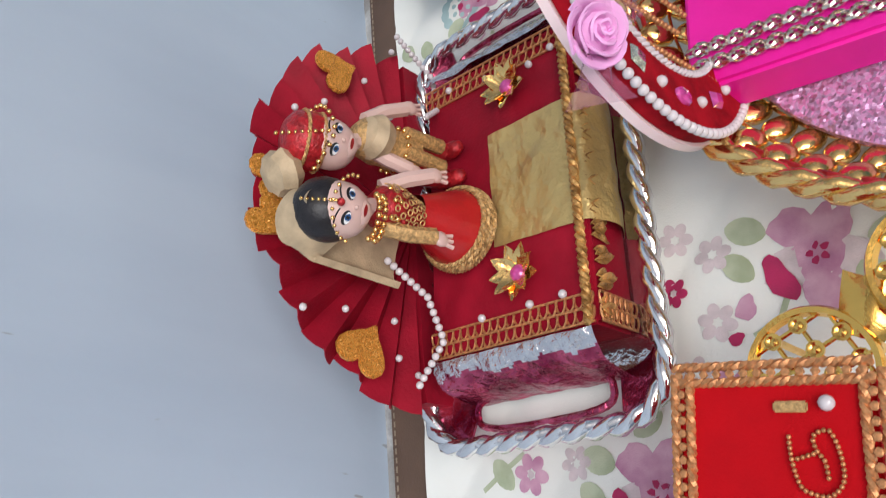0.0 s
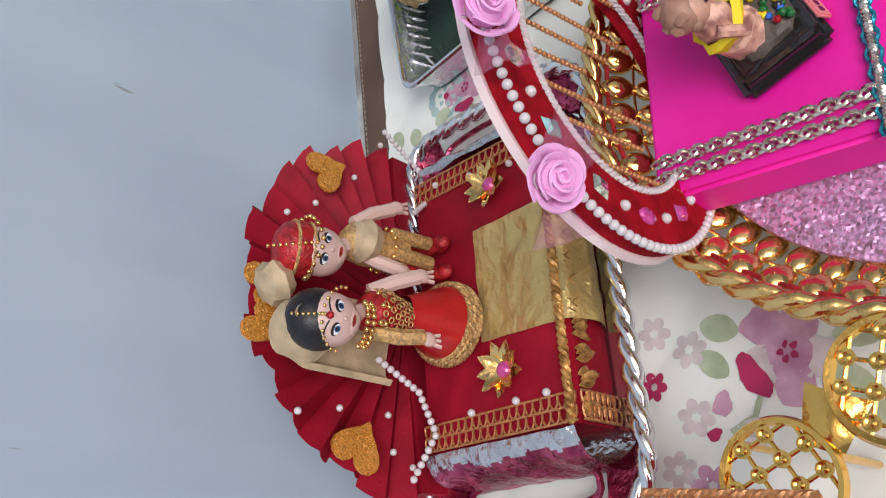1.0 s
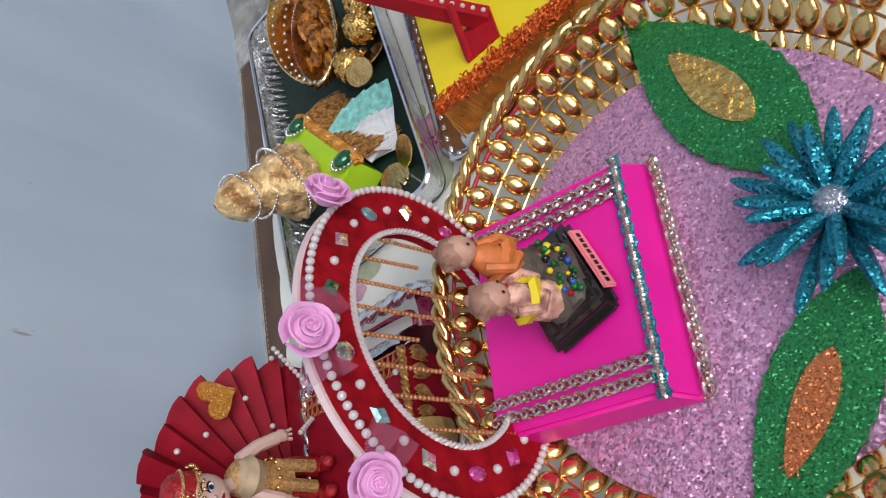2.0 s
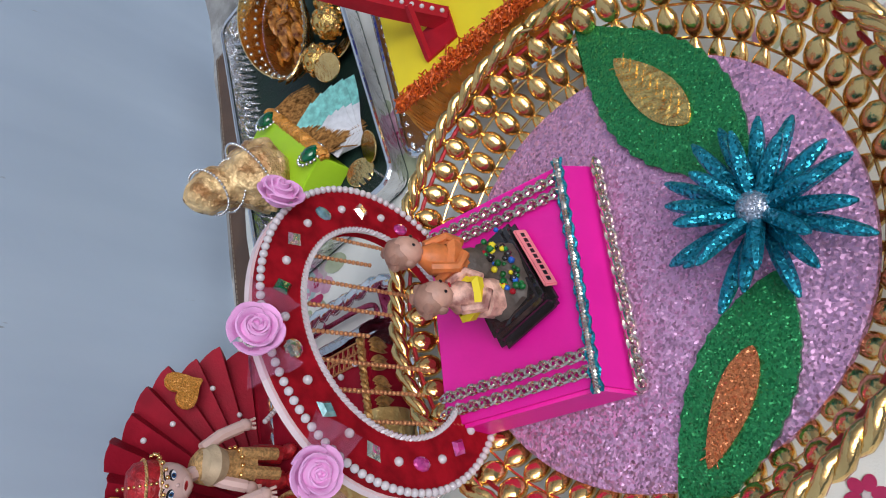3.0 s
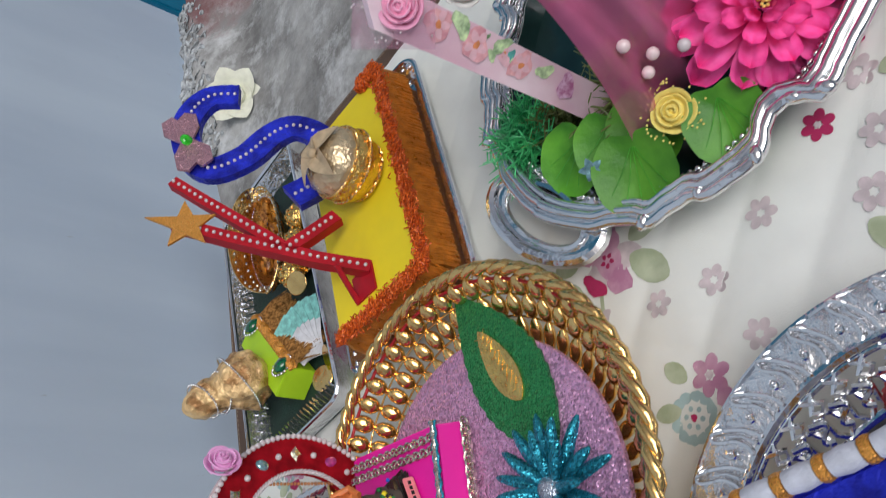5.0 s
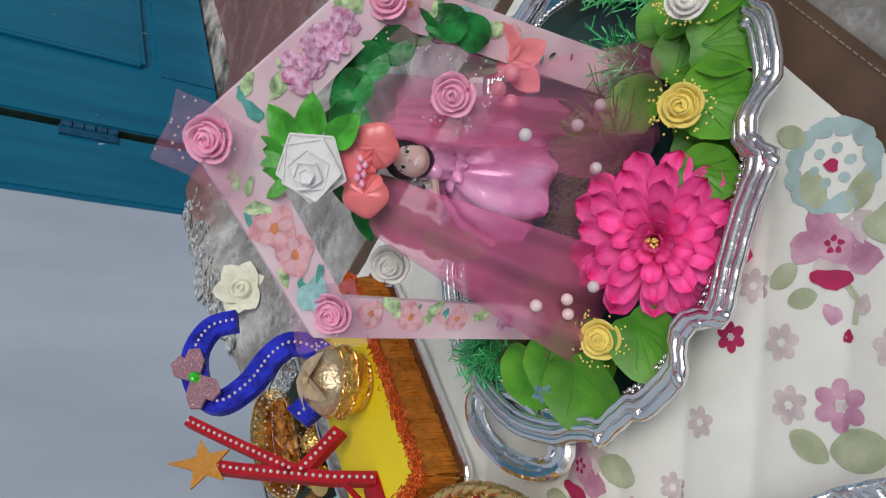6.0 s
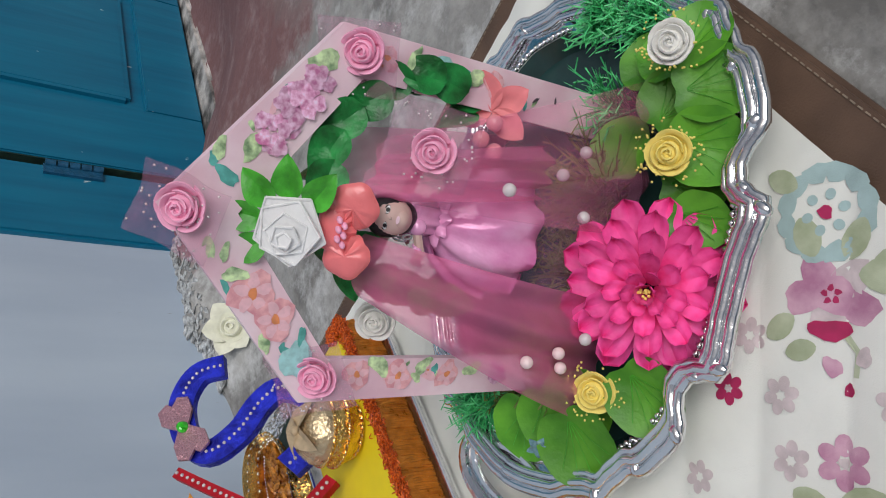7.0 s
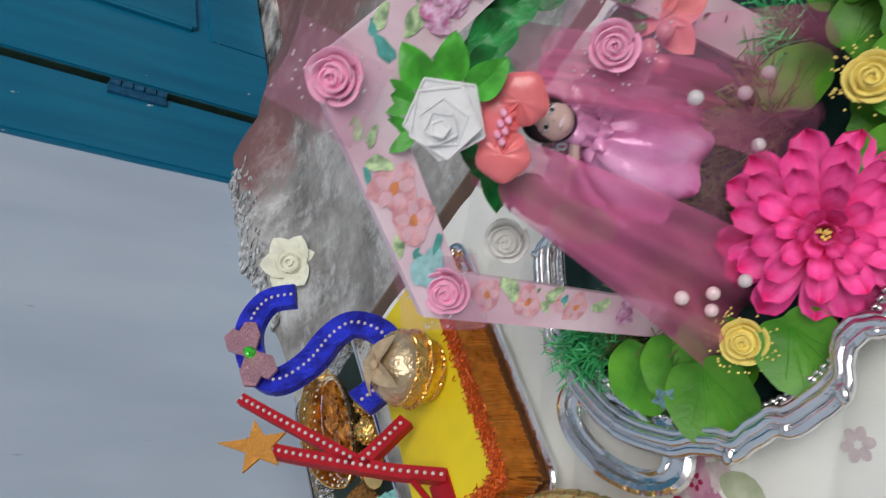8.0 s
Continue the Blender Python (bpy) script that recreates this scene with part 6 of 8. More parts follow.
for k in range(18):
    a, r = rnd.uniform(0, math.tau), 0.038 * math.sqrt(rnd.random())
    m = BW @ pose(r * math.cos(a), r * math.sin(a), rnd.uniform(0.020, 0.036), rnd.uniform(0, 90), rnd.uniform(0, 90), rnd.uniform(0, 360)) @ Matrix.Diagonal((1, 1.4, 1.3, 1))
    bm = bm_new()
    lathe(bm, [(0.0, -0.016), (0.007, -0.014), (0.003, -0.010), (0.0078, -0.004), (0.0078, 0.004), (0.003, 0.010), (0.007, 0.014), (0.0, 0.016)], 10, m, wob=0.08, waves=3)
    solo("wrapped_sweet", bm, M["amber"], m.translation, "amber cellophane wrapped sweet in the gold bowl", "sweet", group="sweets in the bowl")
bm = bm_new()
lathe(bm, [(0.0, 0.0), (0.0128, 0.0), (0.0135, 0.0006), (0.0135, 0.0014), (0.0128, 0.002), (0.0105, 0.0018), (0.0, 0.0018)], 28)
coin_mesh = to_mesh("gold_coin", bm, M["gold"])
for k, (x, y, z, rx, ry) in enumerate(((0.521, 0.205, 0.026, 12, -22), (0.500, 0.246, 0.012, 20, 12), (0.556, 0.214, 0.016, 24, -22), (0.545, 0.196, 0.012, 10, -14), (0.592, 0.202, 0.020, 12, 0), (0.421, 0.186, 0.014, 20, -20), (0.408, 0.205, 0.010, 10, 12))):
    c = tagged(new("gold_coin", coin_mesh), "shiny embossed gold coin in the dark lined tray", "coin", "coins in the tray")
    c.matrix_world = pose(x, y, z, rx, ry, k * 50)
for k in range(5):
    m = pose(0.432, 0.204, 0.014 + 0.0022 * k, 6, -10, -12 + 11 * k)
    note = thing("banknote", "fanned teal and white banknote in the coin tray", "banknote", m.translation, "fanned banknotes")
    for (u0, u1, key, nm) in ((0.0, 0.038, "note", "note_half"), (0.038, 0.064, "note_teal", "printed_half")):
        bm = bm_new()
        grid(bm, lambda u, v: m @ Vector((u0 + (u1 - u0) * u, -0.013 + 0.026 * v, 0.0015 * math.sin(5 * (u0 + (u1 - u0) * u) * 20))), 8, 4)
        solidify(bm, 0.0003)
        part(nm, bm, M[key], note)

for k, (x, y, z) in enumerate(((0.541, 0.216, 0.024), (0.570, 0.194, 0.026), (0.604, 0.191, 0.022))):
    fb = thing("filigree_ball", "gold filigree ball with pierced dots in the coin tray", "ornament", (x, y, 0.006), "gold balls in the tray")
    bm = bm_new()
    ball(bm, (x, y, z), 0.0150, 3)
    part("ball_core", bm, M["gold_relief"], fb)
    bm = bm_new()
    for j in range(40):
        ph = math.acos(1 - 2 * (j + 0.5) / 40)
        th = math.pi * (1 + 5 ** 0.5) * j
        d = Vector((math.cos(th) * math.sin(ph), math.sin(th) * math.sin(ph), math.cos(ph)))
        m = frame_at(Vector((x, y, z)) + d * 0.0150, d)
        tube(bm, [m @ Vector((0.0022 * math.cos(q * math.tau / 7), 0.0022 * math.sin(q * math.tau / 7), 0.0004)) for q in range(7)], 0.0008, 4, True)
    tagged(part("filigree", bm, M["gold"], fb), kind="stuff")

lime_box = thing("lime_gift_box", "lime green paper box with emerald gems and brown gold fringe", "gift box", (0.462, 0.258, 0.006))
LB = frame_at((0.4635, 0.262, 0.006), (0, 0, 1), (0.84, 0.54, 0))
bm = bm_new()
block(bm, (-0.056, -0.014, 0.0), (0.056, 0.020, 0.034), LB, bevel=0.001)
part("box_body", bm, M["lime"], lime_box)
for x in (-0.046, 0.044):
    m = LB @ pose(x, -0.010, 0.0345, 25, 0, 0)
    bm = bm_new()
    ball(bm, (0, 0, 0.002), 0.0090, 2, (0.85, 1.1, 0.6), m)
    g = part("emerald_gem", bm, M["gem_green"], lime_box)
    bm = bm_new()
    pearl_line(bm, [m @ Vector((0.0100 * math.cos(i * math.tau / 22), 0.0125 * math.sin(i * math.tau / 22), 0.001)) for i in range(23)], 0.0019)
    part("rhinestone_ring", bm, M["silver"], g)
a, b = LB @ Vector((-0.056, -0.016, 0.030)), LB @ Vector((0.056, -0.016, 0.030))
fringe(a, b, LB.to_3x3() @ Vector((0, -0.040, 0)), 0.026, lime_box, 820, "brown_fringe", 0.0006)
bm = bm_new()
rope(bm, [a, a.lerp(b, 0.5), b], 0.0030, 0.0034, 0.009, 3)
part("gold_cord", bm, M["gold_glitter"], lime_box)

pouch = thing("gold_pouch", "crumpled gold tissue pouch tied with a rhinestone string", "pouch", (0.437, 0.285, 0.036))
PCH = frame_at((0.450, 0.270, 0.034), (-0.42, 0.50, 0.85), (1, 0, 0)) @ Matrix.Diagonal((1.02, 1.02, 1.06, 1))
bm = bm_new()


def pouch_skin(u, v):
    a = u * math.tau
    prof = [(0.0, 0.012), (0.10, 0.026), (0.28, 0.031), (0.45, 0.025), (0.58, 0.017), (0.66, 0.019), (0.82, 0.017), (0.95, 0.010), (1.0, 0.002)]
    for (v0, r0), (v1, r1) in zip(prof, prof[1:]):
        if v0 <= v <= v1:
            r = r0 + (r1 - r0) * (v - v0) / (v1 - v0)
    r *= 1 + 0.16 * noise.noise((math.cos(a) * 2.2, math.sin(a) * 2.2, v * 5)) + 0.10 * noise.noise((math.cos(a) * 6, math.sin(a) * 6, v * 11))
    return PCH @ Vector((r * math.cos(a), r * math.sin(a), 0.088 * v))


grid(bm, pouch_skin, 40, 32, wrap_u=True)
part("tissue_body", bm, M["tissue"], pouch)
for k, (z, r) in enumerate(((0.050, 0.021), (0.068, 0.020), (0.030, 0.032))):
    bm = bm_new()
    pearl_line(bm, [PCH @ Vector((r * math.cos(i * math.tau / 36), r * math.sin(i * math.tau / 36), z + 0.008 * math.sin(i * math.tau / 36 + k))) for i in range(37)], 0.0016)
    part("rhinestone_string", bm, M["silver"], pouch)

# ---- house frame tray ----
HT = frame_at((0.4675, -0.2725, 0), (0, 0, 1), (-0.514, 0.858, 0))


def hp(u, y, z):
    return HT @ Vector((u, y, z))


house_tray = thing("scalloped_tray", "ornate silver plastic tray with scalloped rim and loop handles", "tray", (0.4675, -0.2725, 0.002))


RIM = ((0, 0.1610), (6, 0.1620), (11, 0.1650), (14.5, 0.1685), (18, 0.1690), (20, 0.1600), (23, 0.1535), (27, 0.1535), (30, 0.1600), (32.5, 0.1710), (38, 0.1740), (46, 0.1770), (49, 0.1730), (54, 0.1770), (59, 0.1840), (63, 0.1800), (68, 0.1800), (74, 0.1850), (90, 0.1880))


def scallop(s, k=240, wav=1.0, inset=0.0):
    out = []
    for i in range(k):
        a = i * math.tau / k
        c, d = math.cos(a), math.sin(a)
        base = 1.0 / ((abs(c) / 0.188) ** 2.06 + (abs(d) / 0.161) ** 2.06) ** (1 / 2.06)
        e = 2.06 if c > 0 else 2.06 + 0.55 * min(1.0, -2.5 * c)
        wide = 1.0 / ((abs(c) / 0.188) ** e + (abs(d) / 0.161) ** e) ** (1 / e)
        ph = abs(math.degrees(math.asin(max(-1, min(1, d)))))
        ph = 90 - ph
        for (p0, r0), (p1, r1) in zip(RIM, RIM[1:]):
            if p0 <= ph <= p1:
                q = (ph - p0) / (p1 - p0)
                q = q * q * (3 - 2 * q)
                r = r0 + (r1 - r0) * q
                break
        r = (base + wav * (r - base)) * wide / base - inset
        out.append((r * c * s, r * d * s))
    return out


o1, o2, o3 = scallop(1.0), scallop(0.86, wav=0.25), scallop(0.81, wav=0.0)
bm = bm_new()
ring_sheet(bm, o1, o2, lambda p: hp(p[0], p[1], 0.027), lambda p: hp(p[0], p[1], 0.020), mid=4)
solidify(bm, 0.0015)
part("tray_rim", bm, M["silver"], house_tray)
bm = bm_new()
ring_sheet(bm, o2, o3, lambda p: hp(p[0], p[1], 0.0195), lambda p: hp(p[0], p[1], 0.005), mid=3)
solidify(bm, 0.0015)
part("tray_well", bm, M["tray_mirror"], house_tray, "dark green gloss side of the well")
bm = bm_new()
prism(bm, scallop(0.82, 60, 0.0), HT @ Matrix.Translation((0, 0, 0.003)), 0.003)
part("tray_floor", bm, M["tray_mirror"], house_tray, "dark green gloss tray floor")
for nm, ins, zz_, rr_ in (("rolled_edge", 0.0030, 0.0285, 0.0040), ("reeded_moulding", 0.0098, 0.0300, 0.0036), ("inner_moulding", 0.0160, 0.0285, 0.0028)):
    bm = bm_new()
    tube(bm, [hp(x, y, zz_) for x, y in scallop(1.0, 240, 1.0 - 12 * max(0, ins - 0.004), ins)], rr_, 10, True)
    part(nm, bm, M["silver"], house_tray)
bm = bm_new()
bl = scallop(0.865, 100, 0.15)
pearl_line(bm, [hp(x, y, 0.0225) for x, y in bl + bl[:1]], 0.0027)
part("bead_border", bm, M["silver"], house_tray)
# knuckles where the reeded bars end in scrolls
for i in range(4):
    for ph, rr, sz in ((16.5, 0.165, 0.0052), (21.5, 0.1535, 0.0042), (33.5, 0.168, 0.0052), (47, 0.171, 0.0040), (60, 0.180, 0.0050)):
        a = radians((90 - ph, 90 + ph, 270 - ph, 270 + ph)[i])
        if math.cos(a) < 0:
            rr = rr * 1.02
        bm = bm_new()
        ball(bm, (0, 0, 0), sz, 2, (1.35, 0.9, 0.85), HT @ Matrix.Translation((rr * math.cos(a), rr * math.sin(a), 0.0300)) @ pose(0, 0, 0, 0, 0, math.degrees(a) + (35 if ph < 30 else -20) * (1 if i in (0, 3) else -1)))
        part("rim_scroll", bm, M["silver"], house_tray)
for s in (-1, 1):
    bm = bm_new()
    loop_pts = [hp(s * (0.184 + 0.030 * math.cos(q)), 0.062 * math.sin(q), 0.024 + 0.006 * math.cos(q)) for q in [radians(d) for d in range(0, 360, 12)]]
    tube(bm, loop_pts, 0.0052, 8, True)
    tube(bm, [hp(s * (0.185 + 0.020 * math.cos(q)), 0.046 * math.sin(q), 0.025) for q in [radians(d) for d in range(0, 360, 12)]], 0.0030, 6, True)
    grid(bm, lambda u, v: hp(s * (0.1845 + (0.020 + 0.010 * v) * math.cos(u * math.tau)), (0.046 + 0.016 * v) * math.sin(u * math.tau), 0.0245 + 0.005 * v * math.cos(u * math.tau)), 40, 3, wrap_u=True)
    part("loop_handle", bm, M["silver"], house_tray)

house = thing("house_frame", "pink floral card frame shaped like a house, with roses", "photo frame", (0.4675, -0.2725, 0.006))
EZ, PZ, HW, PU = 0.222, 0.316, 0.111, 0.008
outer = [(-HW, 0.010), (-HW + 0.002, EZ + 0.008), (PU, PZ), (HW + 0.006, EZ - 0.006), (HW - 0.006, 0.010)]
inner = [(-HW + 0.030, 0.012), (-HW + 0.030, EZ - 0.010), (PU, PZ - 0.044), (HW - 0.022, EZ - 0.020), (HW - 0.030, 0.012)]
sides = [(0, 1, "frame_post"), (1, 2, "frame_rafter"), (2, 3, "frame_rafter"), (3, 4, "frame_post")]
HF = frame_at(hp(0, 0, 0), HT.to_3x3() @ Vector((0, 1, 0)), HT.to_3x3() @ Vector((1, 0, 0)))


def hf(u, z, d=0.0):
    return hp(u + 0.004, d + 0.008, z)


frame_parts = []
for i, j, nm in sides:
    bm = bm_new()
    q = [outer[i], outer[j], inner[j], inner[i]]
    f = [bm.verts.new(hf(u, z, 0.0035)) for u, z in q]
    b = [bm.verts.new(hf(u, z, -0.0035)) for u, z in q]
    bm.faces.new(f)
    bm.faces.new(b[::-1])
    for k in range(4):
        bm.faces.new([b[k], b[(k + 1) % 4], f[(k + 1) % 4], f[k]])
    bmesh.ops.recalc_face_normals(bm, faces=bm.faces)
    frame_parts.append((part(nm, bm, M["print_pink"], house), q))
# printed motifs on the card
PR = {"hyd": mat("printed hydrangea", (0.78, 0.24, 0.50), 0.5, 0.0, 0.25, 260, 0.05, 600, col2=(0.90, 0.55, 0.72), rand=0.2),
      "rosy": mat("printed rose", (0.80, 0.34, 0.40), 0.5, 0.0, 0.12, 160, 0.05, 600, col2=(0.86, 0.48, 0.50)),
      "blush": mat("printed pale petal", (0.88, 0.54, 0.60), 0.5, 0.0, 0.10, 160, 0.05, 600),
      "heart": mat("printed orange flower heart", (0.82, 0.30, 0.12), 0.5, 0.0, 0.2, 160, 0.05, 600),
      "aqua": mat("printed aqua flower", (0.36, 0.66, 0.66), 0.5, 0.0, 0.2, 160, 0.05, 600),
      "leaf": mat("printed leaf", (0.30, 0.52, 0.26), 0.5, 0.0, 0.4, 160, 0.05, 600, col2=(0.55, 0.70, 0.40)),
      "tealleaf": mat("printed teal leaf", (0.10, 0.40, 0.36), 0.5, 0.0, 0.3, 160, 0.05, 600),
      "ink": mat("printed dark scroll", (0.10, 0.07, 0.09), 0.5, 0.0, 0.1, 160, 0.05, 600)}


def motif(parent, u, z, r, key, seed, n=16, el=1.0, lift=0.0045):
    bm = bm_new()
    out = blot(0, 0, r, r * el, seed * 0.7, seed, n, 0.15)
    vs_ = [bm.verts.new(hf(u + x, z + y, lift)) for x, y in out]
    c = bm.verts.new(hf(u, z, lift))
    for i in range(n):
        bm.faces.new([vs_[i], vs_[(i + 1) % n], c])
    mats = [PR[key]]
    if key == "rosy":
        # petals and heart of the printed rose
        mats += [PR["blush"], PR["heart"]]
        for j in range(6):
            a, mi = seed + j * math.tau / 5, 1 if j < 5 else 2
            d = 0.55 * r if j < 5 else 0.0
            for_r = 0.34 * r if j < 5 else 0.26 * r
            o = blot(d * math.cos(a), d * math.sin(a) * el, for_r, for_r * 0.72, a, seed + j, 10, 0.12)
            f = bm.faces.new([bm.verts.new(hf(u + x, z + y, lift + 0.0002 + 0.0001 * (j == 5))) for x, y in o])
            f.material_index = mi
    part("printed_motif", bm, mats, parent)


rnd = random.Random(17)
post_r, raf_r, raf_l, post_l = [p[0] for p in frame_parts]
for k in range(44):
    q, w = 0.026 * rnd.uniform(-1, 1), 0.0095 * rnd.uniform(-1, 1)
    motif(raf_r, -0.054 + 0.806 * q - 0.592 * w, 0.2505 + 0.592 * q + 0.806 * w, 0.0046, "hyd", k, 10, 1.0, 0.0042 + 0.00004 * k)
for u, z, r, kk, el in ((-0.085, 0.238, 0.010, "leaf", 0.6), (-0.030, 0.270, 0.009, "leaf", 0.6), (-0.026, 0.288, 0.007, "leaf", 0.5), (-0.012, 0.282, 0.008, "tealleaf", 0.5), (-0.036, 0.256, 0.006, "leaf", 0.5)):
    motif(raf_r, u, z, r, kk, round(u * 900) % 50, 12, el, 0.0040)
for u, z, r, kk, el in ((0.052, 0.256, 0.014, "rosy", 0.9), (0.066, 0.240, 0.013, "rosy", 0.9), (0.042, 0.268, 0.008, "leaf", 0.5), (0.080, 0.244, 0.007, "leaf", 0.5), (0.090, 0.222, 0.012, "aqua", 0.9), (0.075, 0.222, 0.006, "tealleaf", 0.4), (0.030, 0.276, 0.006, "leaf", 0.4)):
    motif(raf_l, u, z, r, kk, round(u * 900) % 50, 14, el, 0.0042 + 0.0002 * (round(u * 1000) % 4))
for u, z, r, kk, el in ((0.098, 0.180, 0.010, "rosy", 0.9), (0.092, 0.165, 0.010, "leaf", 0.5), (0.098, 0.150, 0.011, "rosy", 0.8), (0.091, 0.132, 0.008, "leaf", 0.5), (0.096, 0.112, 0.010, "rosy", 0.8), (0.092, 0.092, 0.008, "leaf", 0.5), (0.094, 0.070, 0.009, "hyd", 0.8)):
    motif(post_l, u, z, r, kk, round(z * 900) % 50, 14, el, 0.0042 + 0.0002 * (round(z * 1000) % 4))
for u, z, r, kk, el in ((-0.096, 0.200, 0.009, "rosy", 0.7), (-0.100, 0.182, 0.008, "leaf", 0.4), (-0.094, 0.160, 0.013, "aqua", 0.8), (-0.098, 0.138, 0.010, "leaf", 0.5), (-0.092, 0.142, 0.006, "tealleaf", 0.4), (-0.098, 0.120, 0.010, "rosy", 0.7), (-0.101, 0.100, 0.0012, "ink", 2.2), (-0.096, 0.085, 0.0010, "ink", 3.2), (-0.099, 0.068, 0.0010, "ink", 2.6)):
    motif(post_r, u, z, r, kk, round(z * 900) % 50, 14, el, 0.0042 + 0.0002 * (round(z * 1000) % 4))

# thin printed sprigs scattered over the card
for k in range(40):
    (u0, z0), (u1, z1), pr = [((-0.085, 0.236), (-0.012, 0.296), raf_r), ((0.024, 0.290), (0.094, 0.226), raf_l), ((-0.096, 0.205), (-0.096, 0.070), post_r), ((0.097, 0.195), (0.092, 0.060), post_l)][k % 4]
    q, w = rnd.random(), rnd.uniform(-0.008, 0.008)
    u, z = u0 + (u1 - u0) * q + w * 0.7, z0 + (z1 - z0) * q + w * 0.7
    motif(pr, u, z, rnd.uniform(0.003, 0.006), rnd.choice(("leaf", "tealleaf", "rosy", "blush", "leaf")), k + 60, 10, rnd.uniform(0.25, 0.6), 0.0038 + 0.00001 * k)

FACE = HT.to_3x3() @ Vector((0.25, 1, 0.75))


def add_rose(parent, p, r, key, seed, label, facing=None, name="foam_rose"):
    m = frame_at(p, facing or FACE)
    return rose(name, key, parent, m @ Matrix.Translation((0, 0, -r * 0.4)), r, seed, label)


def net_square(parent, p, s, key="tulle_mauve", dots=14, seed=0, rot=0.0):
    rnd_ = random.Random(seed)
    m = frame_at(p, FACE) @ pose(0, 0, -0.002, 0, 0, rot)
    bm = bm_new()
    grid(bm, lambda u, v: m @ Vector(((u - 0.5) * s, (v - 0.5) * s * 0.9, 0.003 * math.sin(8 * u) * math.cos(7 * v))), 10, 10)
    for k in range(dots):
        ball(bm, (rnd_.uniform(-0.48, 0.48) * s, rnd_.uniform(-0.43, 0.43) * s, 0.003), 0.0008, 1, m=m, mi=1)
    return part("dotted_net", bm, [M[key], M["pearl"]], parent, "dotted net behind a rose")


for (u, z, r, sd) in ((0.012, 0.304, 0.0130, 1), (-0.091, 0.218, 0.0126, 2), (0.103, 0.210, 0.0126, 3)):
    add_rose(house, hp(u, 0.016, z), r, "foam_pink", sd, "pink foam rose")
    net_square(house, hp(u + 0.004, 0.0135, z + 0.002), 0.048, "tulle_mauve", 26, sd, 20 * sd)

# vine wreath with roses
wreath = thing("vine_wreath", "green fabric vine wreath with pink, white and coral flowers", "wreath", (0.4675, -0.2725, 0.10))
rnd = random.Random(31)
for k in range(30):
    a = radians(-30 + 235 * k / 29)
    u, z = -0.020 - 0.066 * math.cos(a), 0.158 + 0.066 * math.sin(a)
    if k % 2 == 0:
        bm = bm_new()
        m = frame_at(hp(u, 0.010 + 0.010 * rnd.random(), z), HT.to_3x3() @ Vector((rnd.uniform(-0.5, 0.5), 1, rnd.uniform(0, 0.9))), HT.to_3x3() @ Vector((math.sin(a) + rnd.uniform(-0.5, 0.5), 0, math.cos(a) + rnd.uniform(-0.5, 0.5))))
        leaf_bm(bm, m, 0.034, 0.026, fold=0.4, droop=0.3, n=10)
        part("vine_leaf", bm, M["leaf_dark"], wreath)
    bm = bm_new()
    m = frame_at(hp(u, 0.004, z), HT.to_3x3() @ Vector((rnd.uniform(-0.7, 0.7), 1, rnd.uniform(-0.2, 0.9))), HT.to_3x3() @ Vector((math.sin(a) * (1 if k % 3 else -1), 0, math.cos(a))))
    leaf_bm(bm, m, 0.028, 0.020, fold=0.5, droop=0.4, n=8)
    part("vine_leaf", bm, M["leaf_dark"], wreath)
bm = bm_new()
tube(bm, [hp(-0.020 - 0.066 * math.cos(radians(a)), 0.003, 0.158 + 0.066 * math.sin(radians(a))) for a in range(-40, 215, 8)], 0.0035, 7)
part("vine_stem", bm, M["leaf_dark"], wreath)
# big white ribbon rose with satin leaves
wc = hp(0.0145, 0.026, 0.2465)
bm = bm_new()
wm = frame_at(wc, FACE, HT.to_3x3() @ Vector((1, 0, 0)))
for k, (r, rot, zz_, tx, ty) in enumerate(((0.0215, 8, 0.0, 0, 0), (0.0190, 22, 0.0022, 5, -4), (0.0125, 50, 0.0046, -6, 5), (0.0085, 80, 0.0066, 7, 6), (0.0046, 110, 0.0082, -8, 0))):
    rm = wm @ pose(0.0012 * k, 0, zz_, tx, ty, rot)
    n5 = [(r * math.cos(radians(a)), r * math.sin(radians(a))) for a in range(0, 360, 72)]
    # folded ribbon: a flat pentagon with a thick turned edge
    prism(bm, n5, rm, 0.0020)
    for i in range(5):
        p, q = Vector((*n5[i], 0.0022)), Vector((*n5[(i + 1) % 5], 0.0022))
        tube(bm, [rm @ p, rm @ p.lerp(q, 0.5), rm @ q], 0.0008, 6)
ribbon_rose = part("ribbon_rose", bm, M["satin_white"], wreath, "folded white satin ribbon rose")
for a in (148, 188, 226, 264, 305):
    bm = bm_new()
    leaf_bm(bm, wm @ pose(0.016 * math.cos(radians(a)), 0.016 * math.sin(radians(a)), -0.001, 0, -10, a), 0.026, 0.019, fold=0.45, droop=0.1, n=10)
    part("satin_leaf", bm, M["leaf_lime"], ribbon_rose, "lime edged satin leaf")
